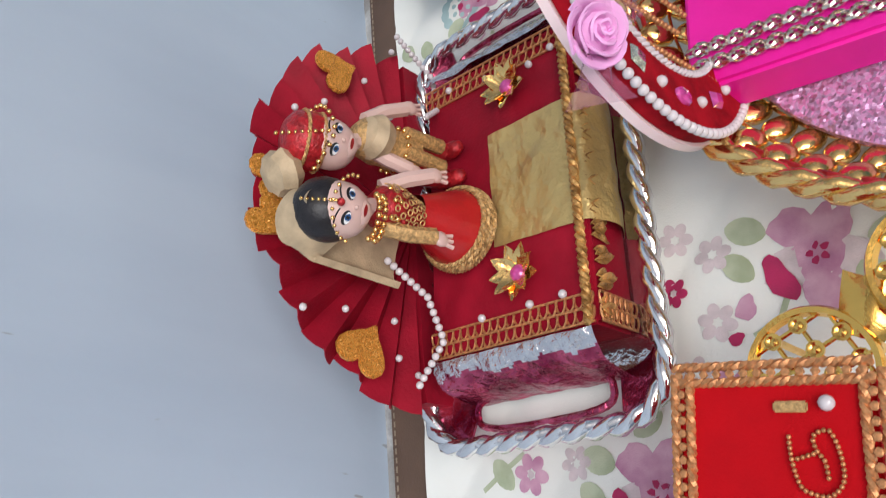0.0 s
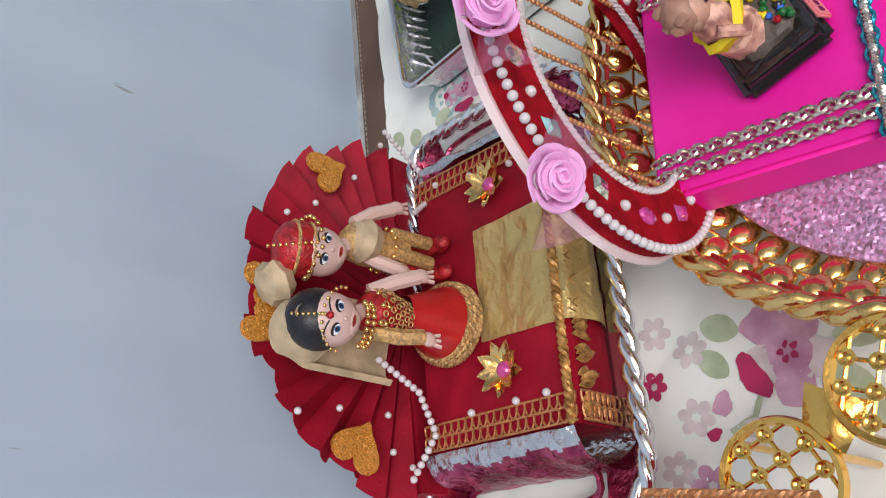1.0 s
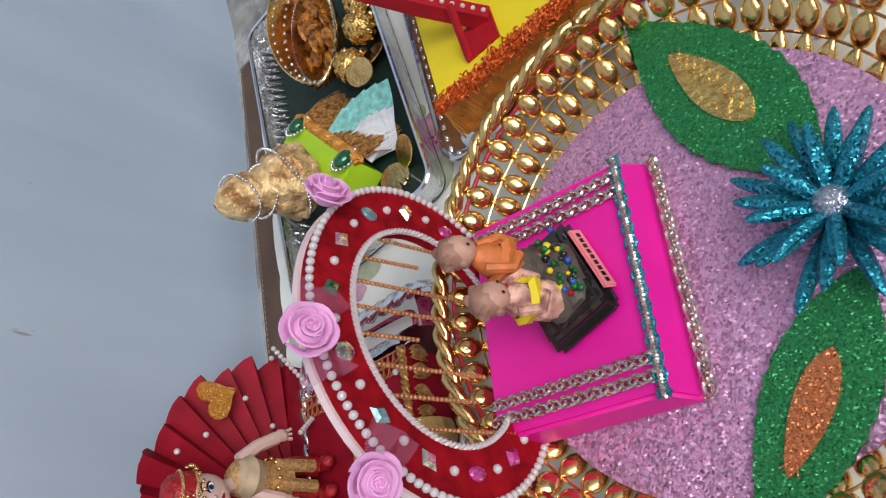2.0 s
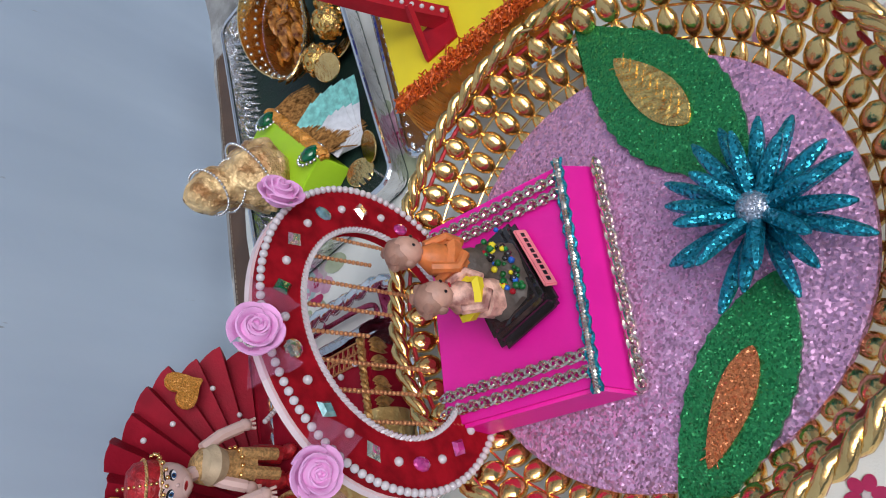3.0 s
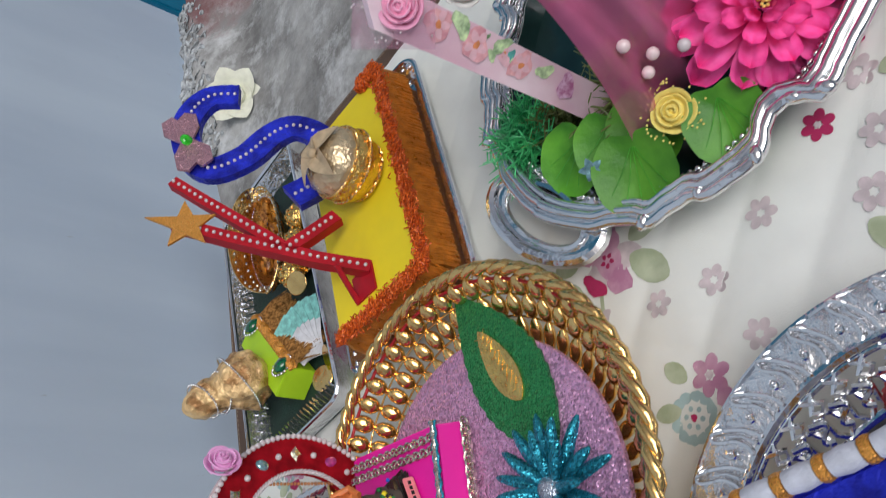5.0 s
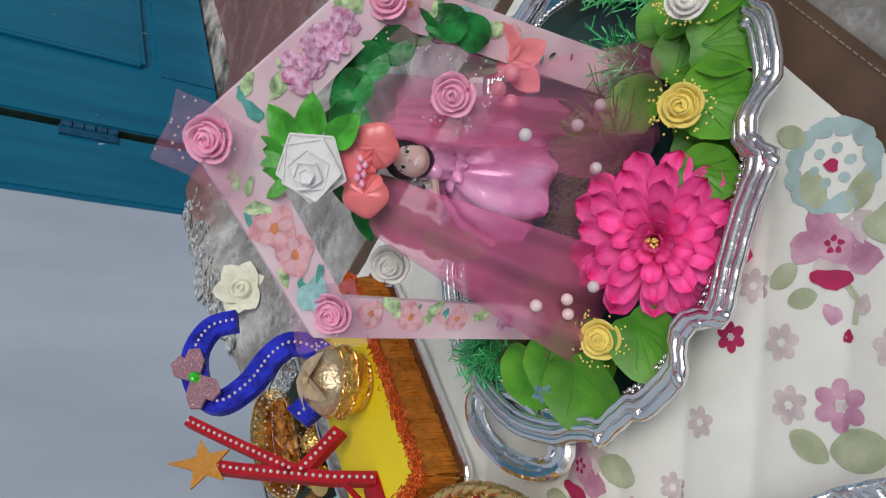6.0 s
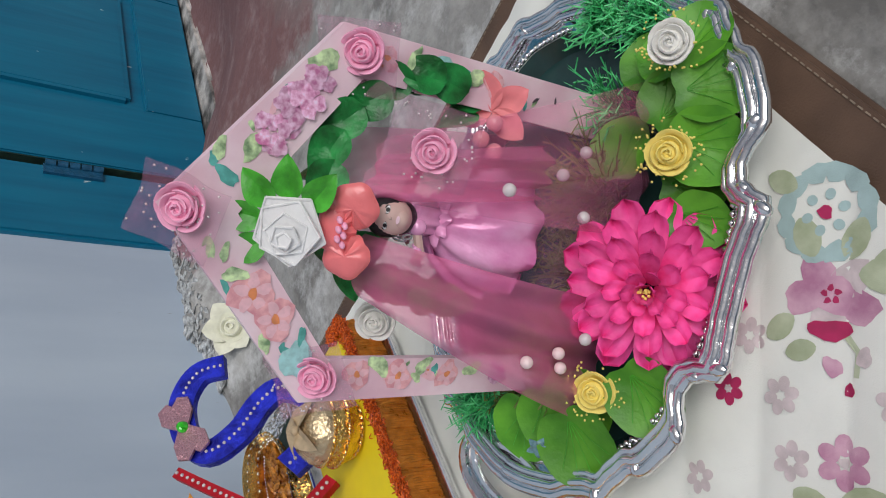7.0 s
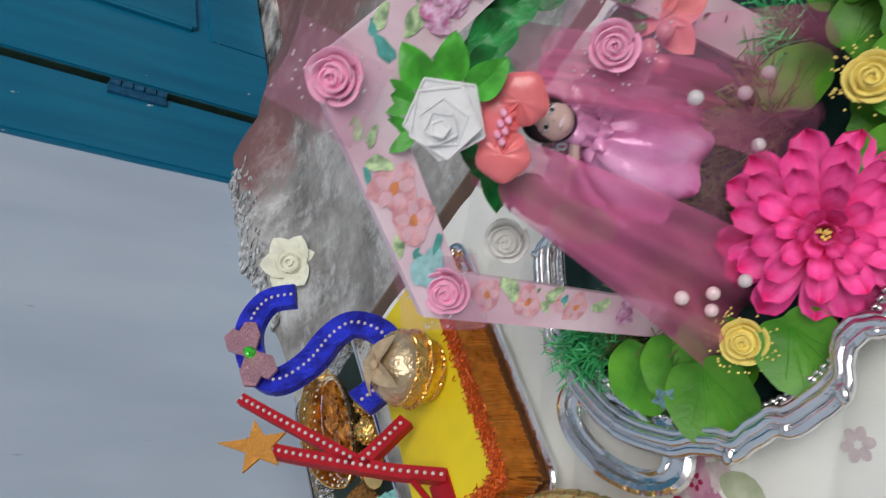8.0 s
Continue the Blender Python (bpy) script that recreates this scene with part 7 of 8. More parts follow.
# coral satin flower above the doll's head: puffed lobes drawn in at the middle
cm = frame_at(hp(0.0100, 0.040, 0.2185), FACE, HT.to_3x3() @ Vector((1, 0, 0))) @ Matrix.Diagonal((1.12, 1.05, 0.5, 1))
coral = None
for lx, ly, R, sx in ((-0.0125, 0.002, 0.0130, 1.0), (0.0125, 0.001, 0.0130, 1.0), (0.0, -0.005, 0.0120, 1.2)):
    bm = bm_new()
    ang0 = math.atan2(-ly, -lx)

    def lobe(u, v):
        a = v * math.tau
        d = math.cos(a - ang0)
        r = R * u * (1 + 0.05 * math.sin(5 * a) - 0.22 * max(0.0, d) ** 4)
        pl = 0.0030 * math.sin(9 * a) * u * max(0.0, 0.5 + d)
        return cm @ Vector((lx + r * sx * math.cos(a), ly + r * math.sin(a), 0.0085 * (1 - u ** 2.4) ** 0.6 - 0.004 * max(0.0, d) * u + pl))
    grid(bm, lobe, 10, 40, wrap_v=True)
    bmesh.ops.remove_doubles(bm, verts=bm.verts, dist=1e-5)
    ob = part("satin_flower" if coral is None else "satin_lobe", bm, M["satin_coral"], coral or wreath, "coral satin gathered flower" if coral is None else "")
    coral = coral or ob
for k in range(6):
    bm = bm_new()
    ball(bm, cm @ Vector((-0.006 + 0.0025 * k, -0.004 + 0.003 * (k % 2), 0.0095)), 0.0022, 2, (1.4, 0.8, 0.8))
    part("pink_stamen", bm, M["foam_pink"], coral)
add_rose(wreath, hp(-0.043, 0.056, 0.183), 0.0122, "foam_pink", 6, "pink foam rose")
net_square(wreath, hp(-0.046, 0.050, 0.182), 0.052, "tulle_mauve", 40, 9, 30)
add_rose(wreath, hp(0.072, -0.010, 0.162), 0.0130, "foam_white", 7, "white foam rose")
for du, dz, a in ((0.004, 0.012, 70), (-0.014, 0.006, 150), (-0.020, -0.010, 230), (0.002, -0.018, 290)):
    bm = bm_new()
    m = frame_at(hp(-0.078, 0.012, 0.118), FACE, HT.to_3x3() @ Vector((math.cos(radians(a)), 0, math.sin(radians(a)))))
    leaf_bm(bm, m, 0.027, 0.017, fold=0.25, droop=-0.15, tip=-1.8, n=10)
    part("coral_petal", bm, M["coral_felt"], wreath, "coral fabric petal")
bm = bm_new()
for du, dz in ((0, 0), (0.012, 0.008), (0.018, -0.004)):
    ball(bm, hp(-0.070 + du, 0.020, 0.120 + dz), 0.0058, 2)
part("coral_bead_cluster", bm, M["coral_pearl"], wreath, "three coral pearl beads")

# doll in pink gown, one mesh
PM = [M["skin"], M["black"], mat("pink satin gown", (0.80, 0.20, 0.50), 0.2, 0.1, 0.10, 25, 0.12, 40, col2=(0.88, 0.44, 0.70), coat=0.4), M["print_pink"], M["satin_white"]]
bm = bm_new()
hd = hp(-0.001, 0.030, 0.187)
fw = (HT.to_3x3() @ Vector((0.05, 1, 0.85))).normalized()
doll_face(bm, hd, 0.0122, 0, 1, 3, fw, 4)
ball(bm, hd - fw * 0.0052 + Vector((0, 0, 0.0044)), 0.0129, 3, (1.06, 1.06, 1.0), mi=1)
ball(bm, hd - fw * 0.006 - Vector((0, 0, 0.002)), 0.0112, 3, (1, 1, 1.2), mi=1)
dm = frame_at(hp(0.005, 0.020, 0.0), HT.to_3x3() @ Vector((-0.05, 0.0, 1)))
lathe(bm, [(0.0, 0.092), (0.034, 0.092), (0.0395, 0.097), (0.0395, 0.108), (0.0350, 0.122), (0.0270, 0.136), (0.0170, 0.147), (0.0112, 0.151), (0.0108, 0.155), (0.0128, 0.164), (0.0128, 0.170), (0.006, 0.174), (0.004, 0.178)], 72, dm, mi=2, wob=0.09, waves=9)
# lace collar of small white loops
for k in range(11):
    a = k * math.tau / 11
    c = Vector((0.0115 * math.cos(a), 0.006 + 0.0125 * math.sin(a), 0.1700))
    tube(bm, [dm @ (c + Vector((0.0026 * math.cos(q) * -math.sin(a), 0.0026 * math.cos(q) * math.cos(a), 0.0030 * math.sin(q)))) for q in [i * math.tau / 9 for i in range(10)]], 0.0007, 5, mi=4)
# overskirt folds that open from the waist in a V
for k, (xe, zm) in enumerate(((-0.020, 0.134), (-0.006, 0.131), (0.010, 0.130), (0.024, 0.133))):
    tube(bm, [dm @ Vector((0.15 * xe, 0.0115, 0.152)), dm @ Vector((0.45 * xe, 0.0225, 0.144)), dm @ Vector((0.80 * xe, 0.0330 - 6.0 * xe * xe, zm - 0.004)), dm @ Vector((1.15 * xe, 0.0400 - 15.0 * xe * xe, 0.103))], 0.0030, 8, mi=2, taper=lambda t: 0.6 + 0.9 * t)
# gathered waist frill and a brooch near the hem
lathe(bm, [(0.0105, 0.149), (0.0165, 0.1505), (0.0150, 0.1530), (0.0105, 0.1545)], 60, dm, mi=2, wob=0.14, waves=10)
ball(bm, dm @ Vector((0.0250, 0.0330, 0.1040)), 0.0040, 2, (1, 0.6, 1), mi=4)
ball(bm, dm @ Vector((0.0252, 0.0352, 0.1045)), 0.0022, 2, (1, 0.7, 1), mi=3)
for s in (-1, 1):
    tube(bm, [dm @ Vector((0.012 * s, 0, 0.169)), dm @ Vector((0.020 * s, 0.012, 0.163)), dm @ Vector((0.013 * s, 0.025, 0.156))], 0.0030, 8, mi=0)
    ball(bm, dm @ Vector((0.012 * s, 0.026, 0.1555)), 0.0034, 2, mi=0)
    for k in range(3):
        tube(bm, [dm @ Vector((0.012 * s, 0.026, 0.1555)), dm @ Vector(((0.0125 - 0.002 * k) * s, 0.029, 0.1500 + 0.0012 * k))], 0.0011, 6, mi=0)
    ball(bm, dm @ Vector((0.012 * s, 0, 0.168)), 0.0058, 2, mi=2)
    for k in range(6):
        a = k * math.tau / 6
        ball(bm, dm @ Vector(((0.0185 + 0.0025 * math.cos(a)) * s, 0.0105, 0.1645 + 0.0025 * math.sin(a))), 0.0018, 1, mi=2)
solo("gown_doll", bm, PM, hp(0.006, 0.010, 0.083), "small doll in a pink satin gown under a tulle cape", "doll")

# tulle cape: two drapes
drape = thing("tulle_cape", "sheer pink tulle cape with pearls draped over the tray", "tulle", (0.4675, -0.2725, 0.02))


def drape_fn(t0, t1, u0, u1, ytop, ylow, zlow, puff):
    def fn(u, v):
        fold = 0.0055 * math.sin(u * 15 + v * 3) * (0.3 + v)
        top = Vector((t0 + (t1 - t0) * u, ytop, 0.206 - 0.02 * abs(u - 0.4)))
        low = Vector((u0 + (u1 - u0) * u, ylow, zlow))
        p = top.lerp(low, v)
        p.y += puff * math.sin(math.pi * v) + fold
        p.z += 0.010 * math.sin(math.pi * v) + 0.003 * math.sin(u * 9)
        return HT @ p
    return fn


for args, key in (((0.012, 0.050, 0.030, 0.118, 0.022, 0.062, 0.022, 0.030), "tulle_thick"), ((-0.010, -0.046, -0.016, -0.122, 0.022, 0.060, 0.020, 0.034), "tulle"), ((-0.008, -0.036, -0.028, -0.062, 0.024, 0.046, 0.090, 0.016), "tulle_thick"),
                  ((-0.050, 0.045, -0.066, 0.058, -0.014, -0.006, 0.085, 0.006), "tulle_thick")):
    bm = bm_new()
    grid(bm, drape_fn(*args), 28, 30)
    part("tulle_fold", bm, M[key], drape)
for u, y, z in ((-0.022, 0.068, 0.076), (-0.045, 0.066, 0.098), (-0.030, 0.078, 0.145), (-0.062, 0.060, 0.078), (0.064, 0.066, 0.078), (0.074, 0.064, 0.072), (0.052, 0.074, 0.066), (0.044, 0.070, 0.046), (0.084, 0.064, 0.046), (0.070, 0.068, 0.104)):
    pearl(drape, hp(u, y + (0.012 if u > 0.04 else 0.004), z), 0.0042, "pearl" if u < 0.06 else "pearl_pink")

bm = bm_new()
grid(bm, lambda u, v: HT @ Vector(((-0.045 + 0.095 * u) * (0.7 + 0.6 * v), 0.034 + 0.030 * v + 0.004 * math.sin(u * 14), 0.098 - 0.072 * v)), 20, 14)
part("tulle_fold", bm, M["tulle_mauve"], drape)

# chrysanthemum
mum = thing("silk_chrysanthemum", "large fuchsia silk chrysanthemum at the front of the tray", "flower", hp(0.012, 0.098, 0.02))
mm_ = frame_at(hp(0.013, 0.102, 0.038), HT.to_3x3() @ Vector((0.1, 0.75, 1)))
bm = bm_new()
grid(bm, lambda u, v: Vector((0.041 * u, (v - 0.5) * 0.0250 * (0.3 + 0.7 * u ** 0.7) * math.sqrt(max(0.0, 1 - u ** 5)), -0.06 * 0.04 * u * u + 0.011 * abs(v - 0.5) * u + 0.0012 * math.sin(12 * v) * u)), 10, 8)
petal_mesh = to_mesh("silk_petal", bm, mat("fuchsia silk", (0.86, 0.040, 0.27), 0.5, 0.0, 0.08, 60, 0.10, 300, col2=(0.94, 0.12, 0.42), rand=0.18, spec=0.3))
for ring, (cnt, tilt, r0, sc) in enumerate(((13, -4, 0.013, 1.10), (12, 11, 0.011, 0.96), (10, 27, 0.009, 0.82), (8, 44, 0.007, 0.66), (6, 60, 0.004, 0.54), (4, 74, 0.002, 0.44))):
    for k in range(cnt):
        a = k * 360 / cnt + ring * 13 + random.Random(ring * 50 + k).uniform(-6, 6)
        piece("silk_petal", petal_mesh, mum, mm_ @ pose(0, 0, 0.002 * ring, 0, 0, a) @ pose(r0, 0, 0, 0, -tilt, 0) @ Matrix.Diagonal((sc, sc, sc, 1)))
bm = bm_new()
rnd = random.Random(2)
for k in range(14):
    ball(bm, (rnd.uniform(-0.003, 0.003), rnd.uniform(-0.003, 0.003), 0.017 + rnd.uniform(0, 0.004)), 0.0012, 1, m=mm_)
part("flower_centre", bm, M["foam_yellow"], mum)

# roses and leaves round the tray
for nm, u, y, z, key, sd, lab in (("yellow_rose", -0.070, 0.108, 0.054, "foam_yellow", 11, "yellow foam rose among green leaves in the tray"), ("yellow_rose", 0.087, 0.084, 0.046, "foam_yellow", 12, "yellow foam rose among green leaves in the tray"),
                                  ("white_rose", -0.135, 0.094, 0.058, "foam_white", 13, "white foam rose among green leaves in the tray")):
    m = frame_at(hp(u, y, z), HT.to_3x3() @ Vector((0.15, 0.6, 1)))
    t_ = thing(nm, lab, "flower", hp(u, y, z - 0.010))
    bm = bm_new()
    rose("rose_head", key, t_, m @ Matrix.Translation((0, 0, -0.006)), 0.0132, sd)
    rnd = random.Random(sd)
    for k in range(50):
        a, r = rnd.uniform(0, math.tau), rnd.uniform(0.014, 0.021)
        ball(bm, (r * math.cos(a), r * math.sin(a), rnd.uniform(-0.006, 0.004)), 0.0009, 1, m=m)
    tagged(part("seed_beads", bm, M["foam_yellow"], t_, "tiny yellow seed beads"), kind="stuff")
    bm = bm_new()
    tube(bm, [hp(u, y, 0.007), hp(u, y, z - 0.004)], 0.002, 5)
    part("stem", bm, M["leaf_dark"], t_)


def round_leaf(u, y, z, r, ang, tilt, key="leaf", lab="rounded bright green fabric leaf lying in the tray"):
    m = frame_at(hp(u, y, z), HT.to_3x3() @ Vector((0.25 * math.cos(radians(ang)), 0.35 * math.sin(radians(ang)) + 0.25, 1)), HT.to_3x3() @ Vector((math.cos(radians(ang)), math.sin(radians(ang)), tilt)))
    bm = bm_new()

    def fn(u_, v_):
        a = v_ * math.tau
        k = u_ * (1 + 0.018 * math.sin(22 * a)) * (1 - 0.22 * math.exp(-((v_ - 0.5) / 0.06) ** 2))
        x, y_ = r * k * math.cos(a), r * 0.92 * k * math.sin(a)
        return m @ Vector((x + r * 0.6, y_, 0.014 * r * math.sin(5 * a) * u_ + 0.22 * r * u_ * u_ - 0.08 * r * math.cos(a * 2) * u_))
    grid(bm, fn, 6, 30, wrap_v=True)
    bmesh.ops.remove_doubles(bm, verts=bm.verts, dist=1e-5)
    lf = solo("round_leaf", bm, M[key], m.translation, lab, "leaf", group="leaves in the tray")
    bm = bm_new()
    for k in range(5):
        a = radians(-60 + 30 * k)
        tube(bm, [m @ Vector((0.0, 0, 0.0012)), m @ Vector((r * 0.35 + r * 0.4 * math.cos(a), r * 0.35 * math.sin(a), 0.10 * r)), m @ Vector((r * 0.6 + r * 0.75 * math.cos(a), r * 0.7 * math.sin(a), 0.17 * r))], 0.00022, 3)
    part("leaf_vein", bm, M["leaf_lime"], lf)


for u, y, z, r, a, t in ((-0.122, 0.074, 0.032, 0.026, 190, 0.2), (-0.096, 0.090, 0.034, 0.028, 150, 0.1), (-0.116, 0.110, 0.040, 0.029, 110, 0.0), (-0.082, 0.114, 0.040, 0.029, 90, 0.1), (-0.038, 0.122, 0.034, 0.022, 80, 0.0), (-0.138, 0.104, 0.039, 0.025, 160, 0.1),
                         (-0.056, 0.108, 0.032, 0.025, 100, 0.0), (-0.058, 0.062, 0.030, 0.028, 190, 0.3), (0.072, 0.112, 0.034, 0.030, 50, 0.1), (0.090, 0.070, 0.036, 0.032, 20, 0.2), (0.120, 0.072, 0.038, 0.034, 40, 0.1),
                         (0.128, 0.010, 0.034, 0.030, 10, 0.2), (0.112, 0.034, 0.040, 0.028, 30, 0.3), (-0.128, 0.090, 0.034, 0.024, 200, 0.1)):
    round_leaf(u * 0.95, y - 0.013 if y > 0.06 else y, z, r * 0.92, a, t)
bm = bm_new()
for a in range(0, 360, 72):
    leaf_bm(bm, frame_at(hp(0.140, 0.046, 0.048), FACE) @ pose(0, 0, 0, 0, -15, a), 0.0085, 0.006, n=6)
solo("tiny_blue_flower", bm, M["gem_sky"], hp(0.140, 0.046, 0.046), "tiny pale blue flower on a green leaf", "flower")


def grass_tuft(u, y, z, n, length, key, seed, spread, lab):
    rnd_ = random.Random(seed)
    bm = bm_new()
    for k in range(n):
        a, e = rnd_.uniform(0, math.tau), rnd_.uniform(0.15, 1.2) * spread
        d = Vector((math.cos(a) * e, math.sin(a) * e, 1)).normalized()
        l = length * rnd_.uniform(0.6, 1.1)
        b = Vector((u + rnd_.gauss(0, 0.006), y + rnd_.gauss(0, 0.006), z))
        pts = [HT @ (b + d * l * t + Vector((0, 0, -0.25 * l * t * t))) for t in (0, 0.35, 0.7, 1.0)]
        tube(bm, pts, 0.0011, 3, taper=lambda t: 1.2 - t)
        for j in (0.4, 0.6, 0.8):
            if rnd_.random() < 0.6:
                p = HT @ (b + d * l * j + Vector((0, 0, -0.25 * l * j * j)))
                tube(bm, [p, p + Vector((rnd_.gauss(0, 1), rnd_.gauss(0, 1), rnd_.uniform(0, 1))).normalized() * 0.010], 0.0006, 3)
    ob = solo("grass_tuft", bm, M[key], hp(u, y, z), lab, "artificial grass", kind="stuff")


grass_tuft(0.140, -0.058, 0.010, 340, 0.050, "grass_green", 1, 1.0, "bright green plastic grass tuft in the tray")
grass_tuft(0.115, -0.030, 0.006, 110, 0.050, "grass_olive", 2, 1.0, "olive plastic grass tuft in the tray")
grass_tuft(-0.166, 0.040, 0.008, 360, 0.046, "grass_green", 3, 0.8, "bright green plastic grass tuft in the tray")
grass_tuft(-0.170, -0.004, 0.008, 360, 0.046, "grass_green", 4, 0.8, "bright green plastic grass tuft in the tray")
grass_tuft(-0.100, 0.016, 0.006, 60, 0.062, "grass_green", 5, 0.5, "green plastic grass tuft beside the frame post")
grass_tuft(-0.040, 0.022, 0.006, 130, 0.085, "grass_olive", 6, 0.7, "olive plastic grass behind the tulle")
grass_tuft(0.015, 0.030, 0.006, 110, 0.075, "grass_olive", 7, 0.7, "olive plastic grass behind the tulle")
grass_tuft(0.080, 0.016, 0.006, 110, 0.070, "grass_olive", 8, 0.8, "olive plastic grass behind the tulle")

# ---- openwork silver tray in front ----
FT = Vector((0.050, -0.262, 0))
fil = thing("openwork_tray", "round silver plastic tray with openwork scroll pattern", "tray", (FT.x, FT.y, 0.002))
bm = bm_new()
lathe(bm, [(0.128, 0.0285), (0.140, 0.031), (0.152, 0.033), (0.1545, 0.0315), (0.152, 0.0300), (0.139, 0.0285), (0.127, 0.0265), (0.128, 0.0285)], 80, Matrix.Translation(FT))
part("rim_band", bm, M["clear"], fil)
for r, z, w in ((0.1275, 0.0290, 0.0026), (0.1235, 0.0275, 0.0018), (0.153, 0.0325, 0.0016), (0.100, 0.0120, 0.0024)):
    bm = bm_new()
    tube(bm, [(FT.x + r * math.cos(i * math.tau / 90), FT.y + r * math.sin(i * math.tau / 90), z) for i in range(90)], w, 6, True)
    part("rim_bead", bm, M["silver"], fil)
bm = bm_new()
arch_pts = curve_path([(0.1285, -0.0095), (0.136, -0.0085), (0.145, -0.0035), (0.1505, 0.0015), (0.1515, 0.0045), (0.1490, 0.0060), (0.1450, 0.0040), (0.1385, -0.0005), (0.1320, -0.0010), (0.1285, 0.0010)], 4)
tube(bm, [Vector((x, y, 0.0300 + 0.16 * (x - 0.1285) + 0.0012)) for x, y in arch_pts], 0.0012, 5)
tube(bm, [Vector((0.1375 + 0.0034 * (1 - 0.10 * i) * math.cos(0.8 * i), 0.0062 + 0.0034 * (1 - 0.10 * i) * math.sin(0.8 * i), 0.0335)) for i in range(9)], 0.0009, 5)
tube(bm, [Vector((0.1300, -0.0050, 0.0320)), Vector((0.1370, -0.0045, 0.0332)), Vector((0.1430, -0.0010, 0.0340))], 0.0008, 5)
scroll_mesh = to_mesh("rim_scroll", bm, M["silver"])
for i in range(40):
    piece("rim_scroll", scroll_mesh, fil, Matrix.Translation(FT) @ pose(0, 0, 0, 0, 0, i * 9))
bm = bm_new()
for s in (-1, 1):
    tube(bm, [Vector((0.100, 0, 0.012)), Vector((0.106, 0.005 * s, 0.014)), Vector((0.114, 0.003 * s, 0.020)), Vector((0.118, -0.004 * s, 0.024)), Vector((0.124, 0.004 * s, 0.028))], 0.0019, 6)
tube(bm, [Vector((0.104 + 0.010 * t, 0.0075 + 0.0040 * math.sin(7 * t), 0.015 + 0.010 * t)) for t in [q / 12 for q in range(13)]], 0.0016, 5)
for k in range(7):
    a = k * math.tau / 7
    ball(bm, (0.113 + 0.0028 * math.cos(a), 0.0028 * math.sin(a) + 0.006, 0.0200 + 0.0012 * math.cos(a)), 0.0016, 1)
lace_mesh = to_mesh("side_scroll", bm, M["silver"])
for i in range(48):
    piece("side_scroll", lace_mesh, fil, Matrix.Translation(FT) @ pose(0, 0, 0, 0, 0, i * 7.5 + 4))
bm = bm_new()
rnd = random.Random(12)
for k in range(260):
    a, r = rnd.uniform(0, math.tau), 0.100 * math.sqrt(rnd.uniform(0.05, 1))
    c = Vector((FT.x + r * math.cos(a), FT.y + r * math.sin(a), 0.0085))
    t0 = rnd.uniform(0, 6)
    tube(bm, [c + Vector((0.008 * (1 - t / 9) * math.cos(t0 + t), 0.008 * (1 - t / 9) * math.sin(t0 + t), 0.002 * math.sin(t))) for t in (0, 0.7, 1.4, 2.1, 2.8, 3.5, 4.2)], 0.0016, 5)
tagged(part("floor_scrolls", bm, M["silver"], fil), kind="stuff")
bm = bm_new()
lathe(bm, [(0.0, 0.003), (0.101, 0.003), (0.101, 0.0065), (0.0, 0.0065)], 60, Matrix.Translation(FT))
part("tray_floor", bm, M["tray_grey"], fil)

parcel = thing("blue_parcel", "royal blue foil parcel edged with gold banded cotton rolls", "parcel", (0.07, -0.22, 0.009))
bm = bm_new()
block(bm, (0.005, -0.285, 0.0095), (0.126, -0.160, 0.042), bevel=0.003)
part("foil_block", bm, M["blue_foil"], parcel)
for a, b in (((0.132, -0.154, 0.046), (0.000, -0.150, 0.046)), ((0.132, -0.154, 0.046), (0.128, -0.290, 0.046))):
    a, b = Vector(a), Vector(b)
    for k in range(6):
        bm = bm_new()
        p, q = a.lerp(b, (k + 0.06) / 6), a.lerp(b, (k + 0.86) / 6)
        lathe(bm, [(0.0, 0.0), (0.0058, 0.001), (0.0068, 0.5 * (q - p).length), (0.0058, (q - p).length - 0.001), (0.0, (q - p).length)], 12, frame_at(p, q - p))
        part("cotton_roll", bm, M["cotton"], parcel)
        bm = bm_new()
        p, q = a.lerp(b, (k + 0.84) / 6), a.lerp(b, (k + 1.08) / 6)
        lathe(bm, [(0.0, 0.0), (0.0064, 0.0), (0.0070, 0.5 * (q - p).length), (0.0064, (q - p).length), (0.0, (q - p).length)], 12, frame_at(p, q - p))
        part("gold_band", bm, M["gold_glitter"], parcel)
coil = thing("tinsel_coil", "red tinsel cord wound round an orange wrapped sweet", "decoration", (0.158, -0.272, 0.010))
bm = bm_new()
rope(bm, [(0.148 + 0.013 * math.cos(i * 0.45), -0.272 + 0.018 * math.sin(i * 0.45), 0.016) for i in range(14)], 0.0022, 0.0028, 0.010, 3, True)
part("red_cord", bm, M["red_sequin"], coil)
bm = bm_new()
ball(bm, (0.148, -0.272, 0.016), 0.012, 3, (0.9, 1.2, 0.65))
part("orange_core", bm, M["amber"], coil)

